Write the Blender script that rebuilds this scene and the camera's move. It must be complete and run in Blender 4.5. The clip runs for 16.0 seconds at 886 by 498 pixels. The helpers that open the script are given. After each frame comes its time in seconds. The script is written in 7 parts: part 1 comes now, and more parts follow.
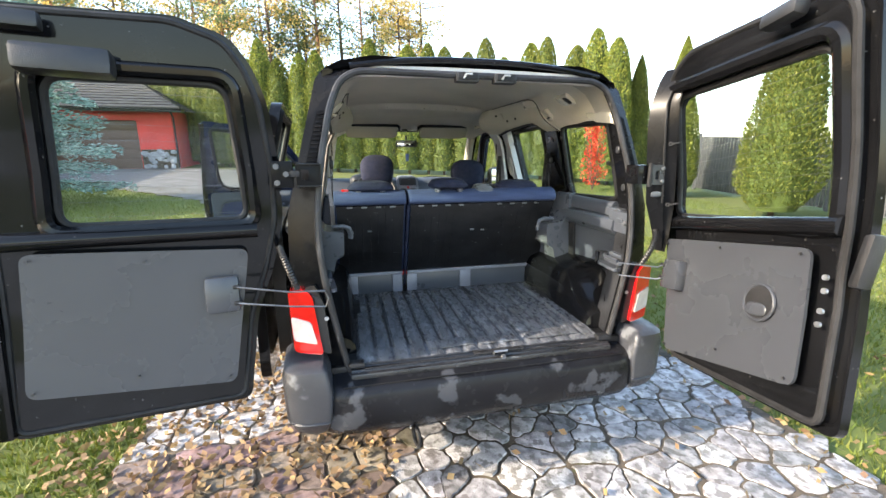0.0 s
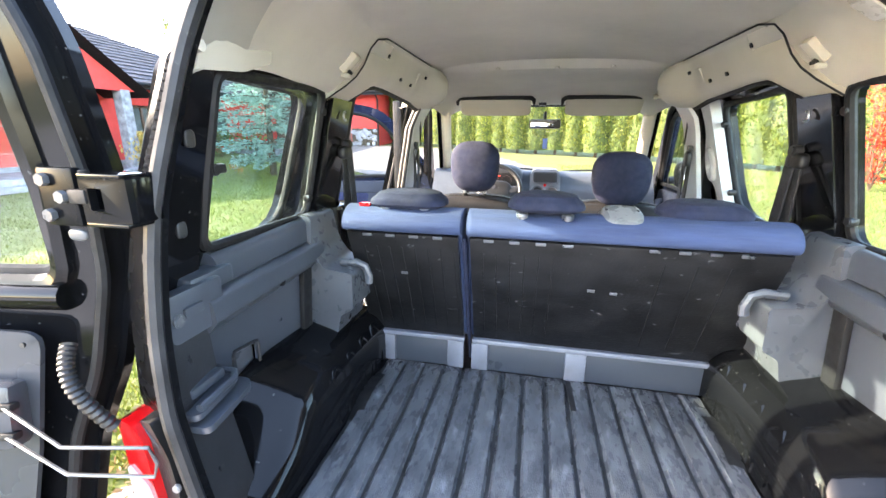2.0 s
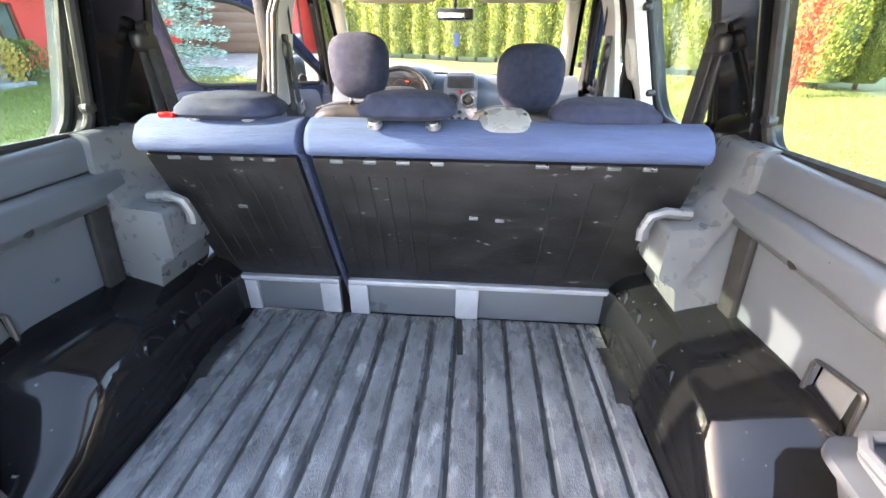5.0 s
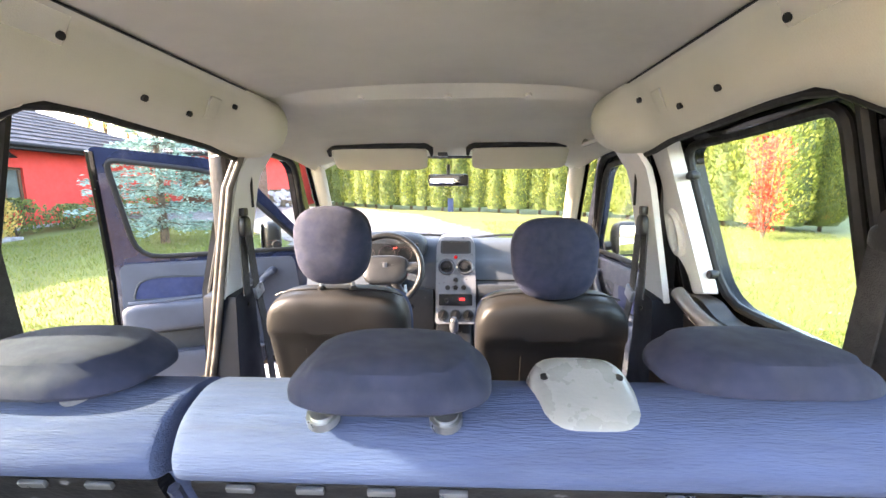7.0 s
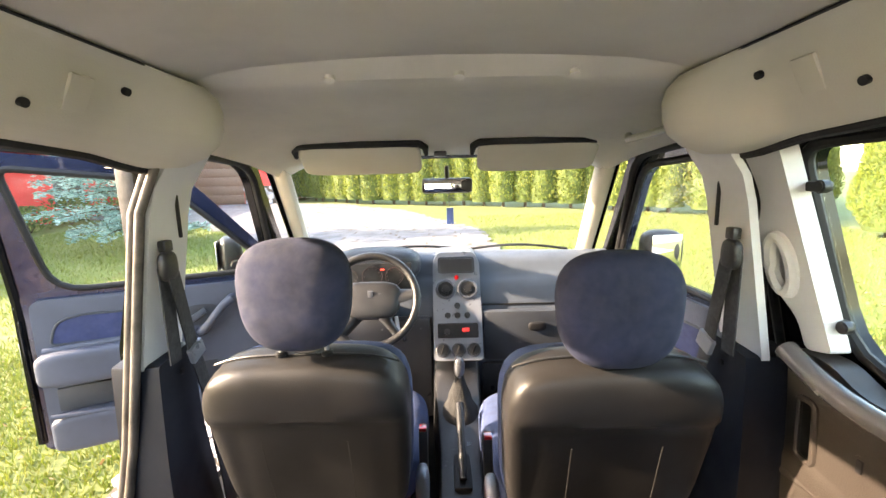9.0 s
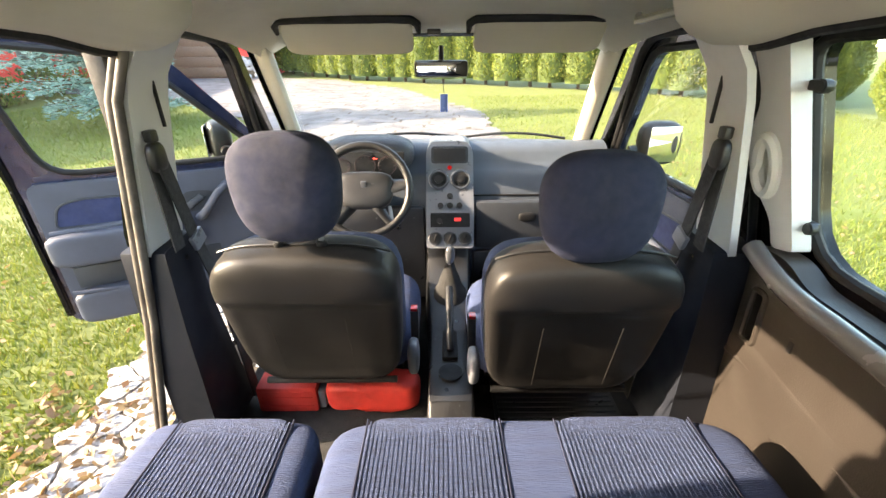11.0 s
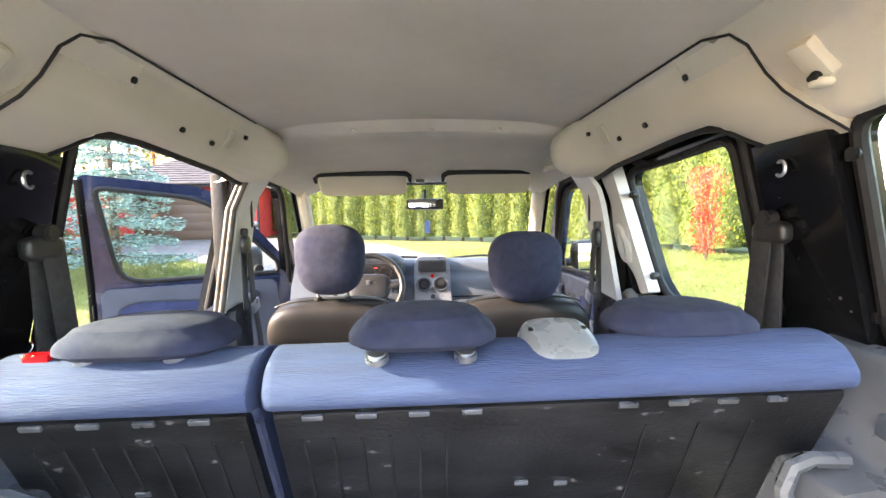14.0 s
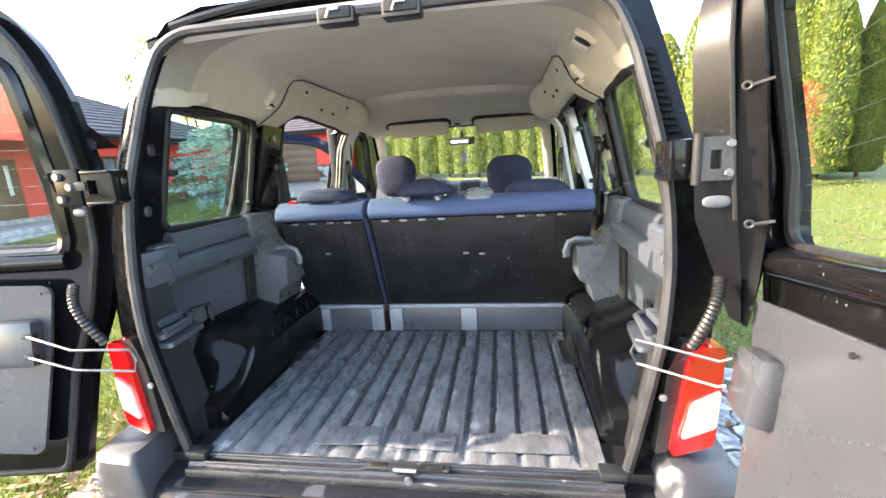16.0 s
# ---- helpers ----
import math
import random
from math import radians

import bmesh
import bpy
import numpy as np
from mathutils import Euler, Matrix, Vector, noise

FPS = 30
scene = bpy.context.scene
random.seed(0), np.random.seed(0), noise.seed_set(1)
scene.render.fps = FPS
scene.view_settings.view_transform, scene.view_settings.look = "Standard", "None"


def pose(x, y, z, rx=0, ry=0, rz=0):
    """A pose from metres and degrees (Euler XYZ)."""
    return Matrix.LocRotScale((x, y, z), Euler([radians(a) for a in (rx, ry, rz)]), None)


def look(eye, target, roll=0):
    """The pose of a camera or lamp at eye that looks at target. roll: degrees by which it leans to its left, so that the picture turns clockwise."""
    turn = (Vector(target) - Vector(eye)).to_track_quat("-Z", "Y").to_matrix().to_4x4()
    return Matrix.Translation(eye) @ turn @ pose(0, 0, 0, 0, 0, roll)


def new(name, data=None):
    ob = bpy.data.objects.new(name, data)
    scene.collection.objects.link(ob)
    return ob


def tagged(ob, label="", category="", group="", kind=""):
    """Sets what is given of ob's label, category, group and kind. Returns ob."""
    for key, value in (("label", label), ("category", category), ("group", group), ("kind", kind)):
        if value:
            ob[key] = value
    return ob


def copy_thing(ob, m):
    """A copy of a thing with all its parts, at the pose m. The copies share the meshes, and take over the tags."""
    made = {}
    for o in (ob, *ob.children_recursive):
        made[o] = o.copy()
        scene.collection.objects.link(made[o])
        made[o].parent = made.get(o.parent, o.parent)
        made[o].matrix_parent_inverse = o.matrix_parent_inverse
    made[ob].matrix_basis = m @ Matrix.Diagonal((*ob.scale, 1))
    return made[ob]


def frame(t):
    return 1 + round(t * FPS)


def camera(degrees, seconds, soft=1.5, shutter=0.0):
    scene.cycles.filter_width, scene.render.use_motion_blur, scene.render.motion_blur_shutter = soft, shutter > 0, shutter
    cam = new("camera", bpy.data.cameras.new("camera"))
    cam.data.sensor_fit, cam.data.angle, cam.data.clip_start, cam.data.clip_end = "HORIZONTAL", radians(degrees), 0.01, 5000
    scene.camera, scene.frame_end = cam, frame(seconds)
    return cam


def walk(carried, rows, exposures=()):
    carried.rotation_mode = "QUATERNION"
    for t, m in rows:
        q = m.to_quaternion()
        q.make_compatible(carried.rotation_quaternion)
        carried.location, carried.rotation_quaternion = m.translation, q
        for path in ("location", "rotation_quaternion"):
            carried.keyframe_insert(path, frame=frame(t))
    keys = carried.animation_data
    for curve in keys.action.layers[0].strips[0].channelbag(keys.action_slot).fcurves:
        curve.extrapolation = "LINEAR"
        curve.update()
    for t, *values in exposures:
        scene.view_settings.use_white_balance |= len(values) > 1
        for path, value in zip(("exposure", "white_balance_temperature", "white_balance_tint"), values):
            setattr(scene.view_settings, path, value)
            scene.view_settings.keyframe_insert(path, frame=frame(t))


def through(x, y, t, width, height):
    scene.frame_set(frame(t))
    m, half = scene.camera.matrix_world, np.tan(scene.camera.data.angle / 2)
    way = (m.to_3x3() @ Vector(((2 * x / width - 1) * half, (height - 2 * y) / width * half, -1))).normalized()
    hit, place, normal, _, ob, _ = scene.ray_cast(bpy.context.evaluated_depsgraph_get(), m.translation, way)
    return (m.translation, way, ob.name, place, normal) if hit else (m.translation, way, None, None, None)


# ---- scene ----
cam = camera(94.2, 16.0)
PATH = [
    (0, (-0.609, -1.654, 1.549), (-0.153, 0.240, 1.097), 0.03),
    (0.5, (-0.494, -1.340, 1.547), (-0.043, 0.543, 1.047), 0.40),
    (1, (-0.281, -1.026, 1.546), (0.034, 0.875, 1.010), 0.79),
    (1.5, (-0.147, -0.767, 1.568), (-0.122, 1.153, 1.009), 1.05),
    (2, (-0.049, -0.552, 1.583), (-0.448, 1.330, 1.036), 0.46),
    (2.5, (0.082, -0.427, 1.592), (-0.807, 1.308, 1.144), -0.49),
    (3, (0.179, -0.339, 1.612), (-0.923, 1.308, 1.340), -1.34),
    (3.5, (0.188, -0.277, 1.552), (-0.845, 1.351, 1.018), -0.55),
    (4, (0.194, -0.273, 1.504), (-0.590, 1.331, 0.603), -0.74),
    (4.2, (0.198, -0.286, 1.492), (-0.420, 1.325, 0.481), -1.16),
    (6.3, (0.086, 0.073, 1.560), (0.207, 2.013, 1.090), 0.48),
    (6.5, (0.092, 0.150, 1.555), (0.133, 2.109, 1.154), 0.71),
    (7, (0.082, 0.298, 1.585), (-0.007, 2.277, 1.305), -0.41),
    (7.5, (0.051, 0.434, 1.563), (-0.060, 2.419, 1.345), -0.98),
    (8, (0.031, 0.581, 1.554), (-0.053, 2.571, 1.380), -0.79),
    (8.5, (0.008, 0.685, 1.573), (-0.036, 2.676, 1.390), -0.98),
    (9, (-0.002, 0.729, 1.653), (-0.010, 2.704, 1.334), -1.46),
    (9.5, (0.003, 0.722, 1.691), (0.003, 2.621, 1.061), -1.61),
    (9.7, (0.009, 0.718, 1.687), (0.009, 2.575, 0.944), -1.52),
    (11.8, (0.023, 0.703, 1.685), (0.021, 2.511, 0.829), 0.05),
    (12, (0.014, 0.699, 1.675), (0.017, 2.568, 0.962), 0.13),
    (12.5, (-0.001, 0.677, 1.637), (0.014, 2.641, 1.264), -0.11),
    (13, (-0.004, 0.601, 1.584), (0.037, 2.592, 1.407), -0.57),
    (13.5, (0.002, 0.427, 1.535), (0.082, 2.422, 1.415), -0.94),
    (14, (0.006, 0.100, 1.544), (0.095, 2.093, 1.407), -1.15),
    (14.5, (-0.008, -0.193, 1.543), (0.080, 1.797, 1.361), -1.99),
    (15, (-0.018, -0.483, 1.510), (0.072, 1.496, 1.230), -3.21),
    (15.5, (0.151, -0.753, 1.487), (0.068, 1.206, 1.093), -3.38),
    (16, (0.333, -0.978, 1.482), (0.037, 0.957, 1.069), -3.43),
]
walk(cam, [(t, look(eye, target, roll)) for t, eye, target, roll in PATH], exposures=[(0, 2.8, 7100, 10), (0.5, 2.9, 7050, 10), (1, 3.37, 7050, 11), (1.5, 3.86, 7150, 13), (2, 4.33, 7300, 16), (2.5, 4.34, 7300, 19), (3, 4.22, 7450, 19), (3.5, 4.4, 7450, 18), (4, 4.68, 7600, 17), (6.5, 4.48, 7750, 19), (7, 4.47, 7800, 19), (7.5, 4.2, 8000, 18), (8, 4.2, 8250, 17), (9, 4.22, 8450, 16), (9.7, 4.12, 8350, 14), (12, 3.85, 8350, 12), (13, 4.22, 8050, 17), (13.5, 4.08, 8050, 18), (14, 4.26, 7700, 19), (14.5, 4.3, 7450, 18), (15, 4.32, 7250, 16), (15.5, 4.15, 7150, 14), (16, 3.84, 7450, 13)])

# ---------------- light ----------------
world = bpy.data.worlds.new("sky")
scene.world = world
world.use_nodes = True
wn = world.node_tree
sky = wn.nodes.new("ShaderNodeTexSky")
sky.sky_type = "NISHITA"
sky.sun_disc = False
SUN_AZ, SUN_EL = 263.0, 24.0          # degrees: compass from +y clockwise, height
sky.sun_elevation, sky.sun_rotation = radians(SUN_EL), radians(SUN_AZ)
sky.air_density, sky.dust_density, sky.ozone_density = 1.0, 1.3, 1.0
wn.nodes["Background"].inputs["Strength"].default_value = 0.15
wn.links.new(sky.outputs["Color"], wn.nodes["Background"].inputs["Color"])
sun = new("sun", bpy.data.lights.new("sun", "SUN"))
sun.data.energy, sun.data.angle, sun.data.color = 2.0, radians(0.6), (1.0, 0.90, 0.78)
sun_from = Vector((math.sin(radians(SUN_AZ)) * math.cos(radians(SUN_EL)), math.cos(radians(SUN_AZ)) * math.cos(radians(SUN_EL)), math.sin(radians(SUN_EL))))
sun.matrix_world = look(sun_from * 40, (0, 0, 0))


# ---------------- materials ----------------
def M(name, col, rough=0.5, metal=0.0, var=0.12, scale=6.0, bump=0.0, bscale=120.0, col2=None, spots=0.0, spot_col=(0.5, 0.5, 0.5), spot_scale=40.0, coat=0.0, stretch=(1, 1, 1), rvar=0.1, spec=0.5, crisp=0.0):
    """Procedural surface: colour varied at two scales, grain bump, light scuffs."""
    m = bpy.data.materials.new(name)
    m.use_nodes = True
    t = m.node_tree
    b = t.nodes["Principled BSDF"]
    b.inputs["Roughness"].default_value, b.inputs["Metallic"].default_value = rough, metal
    b.inputs["Coat Weight"].default_value = coat
    b.inputs["Coat Roughness"].default_value = 0.05
    b.inputs["Specular IOR Level"].default_value = spec
    tc = t.nodes.new("ShaderNodeTexCoord")
    mp = t.nodes.new("ShaderNodeMapping")
    mp.inputs["Scale"].default_value = stretch
    t.links.new(tc.outputs["Object"], mp.inputs["Vector"])

    def noisy(s, detail=6.0):
        n = t.nodes.new("ShaderNodeTexNoise")
        n.inputs["Scale"].default_value, n.inputs["Detail"].default_value = s, detail
        t.links.new(mp.outputs["Vector"], n.inputs["Vector"])
        return n.outputs["Fac"]

    def ramp(src, lo, hi, a=0.0, z=1.0):
        n = t.nodes.new("ShaderNodeMapRange")
        n.inputs["From Min"].default_value, n.inputs["From Max"].default_value = lo, hi
        n.inputs["To Min"].default_value, n.inputs["To Max"].default_value = a, z
        t.links.new(src, n.inputs["Value"])
        return n.outputs["Result"]

    def mix(fac, a, c):
        n = t.nodes.new("ShaderNodeMix")
        n.data_type = "RGBA"
        t.links.new(fac, n.inputs["Factor"])
        for sock, v in ((n.inputs[6], a), (n.inputs[7], c)):
            if isinstance(v, tuple):
                sock.default_value = (*v, 1)
            else:
                t.links.new(v, sock)
        return n.outputs[2]

    c2 = col2 or tuple(max(0.0, v * (1 - 2 * var)) for v in col)
    hi = tuple(min(1.0, v * (1 + var)) for v in col)
    big, fine = noisy(scale), noisy(scale * 9)
    colour = mix(ramp(big, 0.3, 0.7), c2, hi)
    colour = mix(ramp(fine, 0.35, 0.65, 0.0, 0.35), colour, col)
    if spots:
        lo = 0.72 - 0.2 * spots
        colour = mix(ramp(noisy(spot_scale, 7.0 if crisp else 3.0), lo, lo + crisp if crisp else 0.78), colour, spot_col)
    t.links.new(colour, b.inputs["Base Color"])
    t.links.new(ramp(noisy(scale * 3), 0.3, 0.7, max(0.02, rough - rvar), min(1.0, rough + rvar)), b.inputs["Roughness"])
    if bump:
        n = t.nodes.new("ShaderNodeBump")
        n.inputs["Strength"].default_value, n.inputs["Distance"].default_value = min(1.0, bump), 0.004
        t.links.new(noisy(bscale, 4.0), n.inputs["Height"])
        t.links.new(n.outputs["Normal"], b.inputs["Normal"])
    return m


def glass_mat(name, tint, gloss=1.0):
    """Clear or tinted glass: see-through, with a mirror gloss that grows at flat angles."""
    m = bpy.data.materials.new(name)
    m.use_nodes = True
    t = m.node_tree
    t.nodes.remove(t.nodes["Principled BSDF"])
    tr, gl, mx, lw, pw, ml = (t.nodes.new(k) for k in ("ShaderNodeBsdfTransparent", "ShaderNodeBsdfGlossy", "ShaderNodeMixShader", "ShaderNodeLayerWeight", "ShaderNodeMath", "ShaderNodeMath"))
    tr.inputs["Color"].default_value = (*tint, 1)
    gl.inputs["Roughness"].default_value = 0.02
    pw.operation, ml.operation = "POWER", "MULTIPLY_ADD"
    pw.inputs[1].default_value = 4.0
    ml.inputs[1].default_value, ml.inputs[2].default_value = 0.5 * gloss, 0.02 * gloss
    t.links.new(lw.outputs["Facing"], pw.inputs[0])
    t.links.new(pw.outputs[0], ml.inputs[0])
    t.links.new(ml.outputs[0], mx.inputs[0])
    t.links.new(tr.outputs[0], mx.inputs[1])
    t.links.new(gl.outputs[0], mx.inputs[2])
    t.links.new(mx.outputs[0], t.nodes["Material Output"].inputs["Surface"])
    return m


def glow(name, col, strength):
    m = M(name, col, 0.4)
    b = m.node_tree.nodes["Principled BSDF"]
    b.inputs["Emission Color"].default_value, b.inputs["Emission Strength"].default_value = (*col, 1), strength
    return m


PAINT = M("black_paint", (0.005, 0.0052, 0.006), 0.09, 0.0, 0.3, 4, spots=0.10, spot_col=(0.10, 0.10, 0.10), spot_scale=70, rvar=0.05, spec=0.24)
JAMB = M("dusty_black_jamb_paint", (0.0055, 0.0058, 0.0068), 0.26, 0, 0.3, 5, spots=0.05, spot_col=(0.06, 0.06, 0.065), spot_scale=60, spec=0.09, rvar=0.05)
PAINT_BLUE = M("dark_blue_paint", (0.015, 0.022, 0.05), 0.15, 0.1, 0.2, 4, coat=0.8)
VENTBLACK = M("dull_black_vent", (0.008, 0.008, 0.009), 0.8, 0, 0.2, 15, spec=0.08)
# glossy, and paler than the card: sky sheen partly put into the colour
CARDROLL = M("sky_sheen_card_edge", (0.105, 0.098, 0.096), 0.22, 0, 0.12, 4, 0.1, 300, spec=0.55)
PILLARDARK = M("dark_navy_pillar_trim", (0.014, 0.0165, 0.023), 0.5, 0, 0.15, 5, 0.15, 320, spec=0.18)
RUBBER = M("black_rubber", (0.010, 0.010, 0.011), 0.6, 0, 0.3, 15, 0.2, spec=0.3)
SEAL = M("worn_rubber_seal", (0.022, 0.022, 0.024), 0.5, 0, 0.4, 12, 0.2, spots=0.2, spot_col=(0.12, 0.115, 0.11), spec=0.35)
BLACKPLASTIC = M("black_plastic", (0.012, 0.012, 0.013), 0.4, 0, 0.25, 8, 0.25, 260)
GREYPLASTIC = M("dark_grey_plastic", (0.050, 0.057, 0.070), 0.30, 0, 0.08, 3, 0.08, 420, spec=0.65, rvar=0.03)
TRIMDARK = M("worn_black_trim_plastic", (0.020, 0.021, 0.024), 0.36, 0, 0.3, 6, 0.35, 300, spots=0.18, spot_col=(0.10, 0.10, 0.10), spot_scale=34)
GREYLIGHT = M("scuffed_grey_plastic", (0.085, 0.091, 0.102), 0.32, 0, 0.14, 8, 0.10, 420, spots=0.10, spot_col=(0.16, 0.165, 0.17), spot_scale=30)
PANELGREY = M("grey_door_board", (0.034, 0.037, 0.0435), 0.27, 0, 0.05, 1.5, 0.06, 420, rvar=0.03)
BUMPER = M("faded_bumper_plastic", (0.008, 0.0085, 0.010), 0.22, 0, 0.5, 5, 0.2, 250, col2=(0.007, 0.007, 0.009), spots=0.66, spot_col=(0.045, 0.048, 0.055), spot_scale=7.0, crisp=0.03, spec=0.16)
BUMPERCAP = M("faded_cap_plastic", (0.028, 0.030, 0.035), 0.38, 0, 0.4, 6, 0.4, 250, col2=(0.02, 0.02, 0.024), spots=0.35, spot_col=(0.11, 0.115, 0.125), spot_scale=8, crisp=0.05)
GROOVE = M("dark_mat_groove", (0.030, 0.031, 0.033), 0.6, 0, 0.4, 10, 0.4, 90)
# seal rubber with the sun's bronze cast painted into its colour
SEALWARM = M("sunlit_door_seal", (0.10, 0.085, 0.072), 0.5, 0, 0.3, 14, 0.2, 200)
MAT = M("worn_rubber_mat", (0.105, 0.110, 0.120), 0.30, 0, 0.35, 9, 0.5, 160, col2=(0.038, 0.040, 0.045), spots=0.55, spot_col=(0.27, 0.28, 0.295), spot_scale=13, stretch=(2.2, 0.8, 1), rvar=0.16)
MATEDGE = M("rubbed_rib_edge", (0.10, 0.105, 0.115), 0.36, 0, 0.5, 14, 0.3, 160, col2=(0.035, 0.036, 0.04), spots=0.75, spot_col=(0.30, 0.31, 0.33), spot_scale=24, stretch=(1, 0.5, 1), rvar=0.15)
HEADLINER = M("beige_headliner_cloth", (0.88, 0.83, 0.73), 0.95, 0, 0.06, 3, 0.25, 500)
CREAM = M("cream_trim_plastic", (0.50, 0.465, 0.385), 0.6, 0, 0.05, 4, 0.15, 350)
TAILCREAM = M("pale_cream_tail_trim", (0.56, 0.53, 0.465), 0.6, 0, 0.05, 4, 0.15, 350)
# cream trim with the shade under the roof edge mixed into its colour
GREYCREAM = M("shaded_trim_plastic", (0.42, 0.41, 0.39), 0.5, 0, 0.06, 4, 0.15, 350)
SILLPAINT = M("scuffed_sill_paint", (0.02, 0.02, 0.022), 0.3, 0, 0.4, 12, 0.3, 150, spots=0.3, spot_col=(0.16, 0.16, 0.16), spot_scale=30, stretch=(0.4, 2, 2))
PILLARGREY = M("pale_grey_trim_plastic", (0.56, 0.56, 0.56), 0.5, 0, 0.06, 4, 0.15, 350)
BLUECLOTH = M("blue_woven_seat_cloth", (0.030, 0.048, 0.110), 0.9, 0, 0.2, 14, 0.55, 150, col2=(0.026, 0.039, 0.085), stretch=(0.35, 3, 3))
NAVYCLOTH = M("navy_headrest_cloth", (0.0085, 0.0128, 0.037), 0.9, 0, 0.2, 14, 0.3, 1000)
RIBCLOTH = M("ribbed_blue_seat_cloth", (0.034, 0.052, 0.112), 0.92, 0, 0.25, 60, 0.8, 160, stretch=(1, 3, 3))
SEATBACK = M("grey_black_seat_vinyl", (0.0175, 0.0165, 0.0162), 0.42, 0, 0.15, 5, 0.15, 300, spec=0.26)
SEATBLACK = M("black_seat_back_board", (0.0095, 0.0095, 0.0105), 0.42, 0, 0.4, 10, 0.3, 120, spots=0.22, spot_col=(0.13, 0.13, 0.14), spot_scale=30, stretch=(0.8, 1, 1.5), spec=0.35)
BRACKET = M("bright_zinc_sheet", (0.19, 0.20, 0.24), 0.4, 0.2, 0.12, 12)
WIRE = M("dull_steel_wire", (0.16, 0.165, 0.17), 0.4, 0.8, 0.2, 20)
STEEL = M("galvanised_steel", (0.42, 0.43, 0.45), 0.35, 0.9, 0.2, 10)
SILVER = M("silver_grey_plastic", (0.19, 0.205, 0.235), 0.35, 0.3, 0.06, 8, 0.1, 300)
DASH = M("blue_grey_dash_plastic", (0.062, 0.074, 0.092), 0.55, 0, 0.12, 5, 0.2, 320, spec=0.3)
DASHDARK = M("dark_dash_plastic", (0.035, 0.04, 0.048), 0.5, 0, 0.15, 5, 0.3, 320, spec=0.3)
DOORBLUE = M("deep_blue_door_cloth", (0.020, 0.030, 0.085), 0.9, 0, 0.15, 14, 0.3, 300)
DOORTRIM = M("grey_blue_door_trim", (0.056, 0.065, 0.088), 0.5, 0, 0.12, 5, 0.3, 320, spec=0.3)
RED = M("red_lens", (0.55, 0.006, 0.008), 0.12, 0, 0.1, 20, coat=1.0)
CLEAR = M("clear_lens", (0.55, 0.50, 0.47), 0.15, 0, 0.12, 30, coat=1.0)
REDBAG = M("red_fabric", (0.62, 0.036, 0.026), 0.6, 0, 0.2, 8, 0.4, 200)
MIRROR = M("mirror_silver", (0.9, 0.9, 0.9), 0.02, 1.0, 0.0, rvar=0.0)
BELT = M("black_belt_webbing", (0.02, 0.02, 0.022), 0.7, 0, 0.2, 30, 0.4, 300)
BROWNTRIM = M("grey_moulded_door_card", (0.031, 0.0255, 0.0215), 0.42, 0, 0.12, 4, 0.15, 300, spec=0.35)
CARPET = M("dark_floor_carpet", (0.018, 0.018, 0.018), 0.95, 0, 0.3, 20, 0.8, 150)
LAMPGLASS = M("frosted_lamp_plastic", (0.55, 0.54, 0.50), 0.3, 0, 0.1, 20)
PALECOVER = M("pale_grey_plastic_cover", (0.19, 0.193, 0.195), 0.28, 0, 0.12, 10, 0.1, 200)
GLASS = glass_mat("clear_glass", (0.93, 0.96, 0.94))
TINT = glass_mat("green_tinted_glass", (0.91, 0.965, 0.945))


# ---------------- mesh helpers ----------------
def finish(name, bm, mat, smooth=True):
    bmesh.ops.recalc_face_normals(bm, faces=bm.faces[:])
    me = bpy.data.meshes.new(name)
    bm.to_mesh(me)
    bm.free()
    for m in mat if isinstance(mat, (list, tuple)) else [mat]:
        me.materials.append(m)
    if smooth:
        for p in me.polygons:
            p.use_smooth = True
        me.set_sharp_from_angle(angle=radians(38))
    return me


def thing(name, at, label, category, group="", kind=""):
    ob = new(name)
    ob.empty_display_size = 0.1
    ob.matrix_basis = Matrix.Translation(at)
    return tagged(ob, label, category, group, kind)


def part(name, bm, mat, parent, label="", smooth=True):
    """Link a bmesh, in world places, as one mesh under its thing or part."""
    ob = new(name, finish(name, bm, mat, smooth))
    ob.parent = parent
    if parent.parent is None:
        ob.matrix_parent_inverse = parent.matrix_basis.inverted()
    return tagged(ob, label)


def single(name, bm, mat, label, category, group="", kind="", smooth=True):
    ob = new(name, finish(name, bm, mat, smooth))
    return tagged(ob, label, category, group, kind)


def rounded(pts, r, n=5):
    """A polygon with its corners rounded; r is one radius or one for each corner."""
    out = []
    k = len(pts)
    rs = r if isinstance(r, (list, tuple)) else [r] * k
    for i in range(k):
        p, a, b = Vector(pts[i]), Vector(pts[i - 1]), Vector(pts[(i + 1) % k])
        da, db = a - p, b - p
        d = min(rs[i], 0.48 * da.length, 0.48 * db.length)
        if d <= 1e-6:
            out.append(tuple(p))
            continue
        s, e = p + da.normalized() * d, p + db.normalized() * d
        for j in range(n + 1):
            f = j / n
            q = s * (1 - f) ** 2 + p * 2 * f * (1 - f) + e * f * f
            out.append(tuple(q))
    return out


def dense(pts, step):
    """The same closed outline with extra points, so that it follows a curved surface."""
    out = []
    for i in range(len(pts)):
        a, b = Vector(pts[i]), Vector(pts[(i + 1) % len(pts)])
        n = max(1, int((b - a).length / step))
        out += [tuple(a.lerp(b, j / n)) for j in range(n)]
    return out


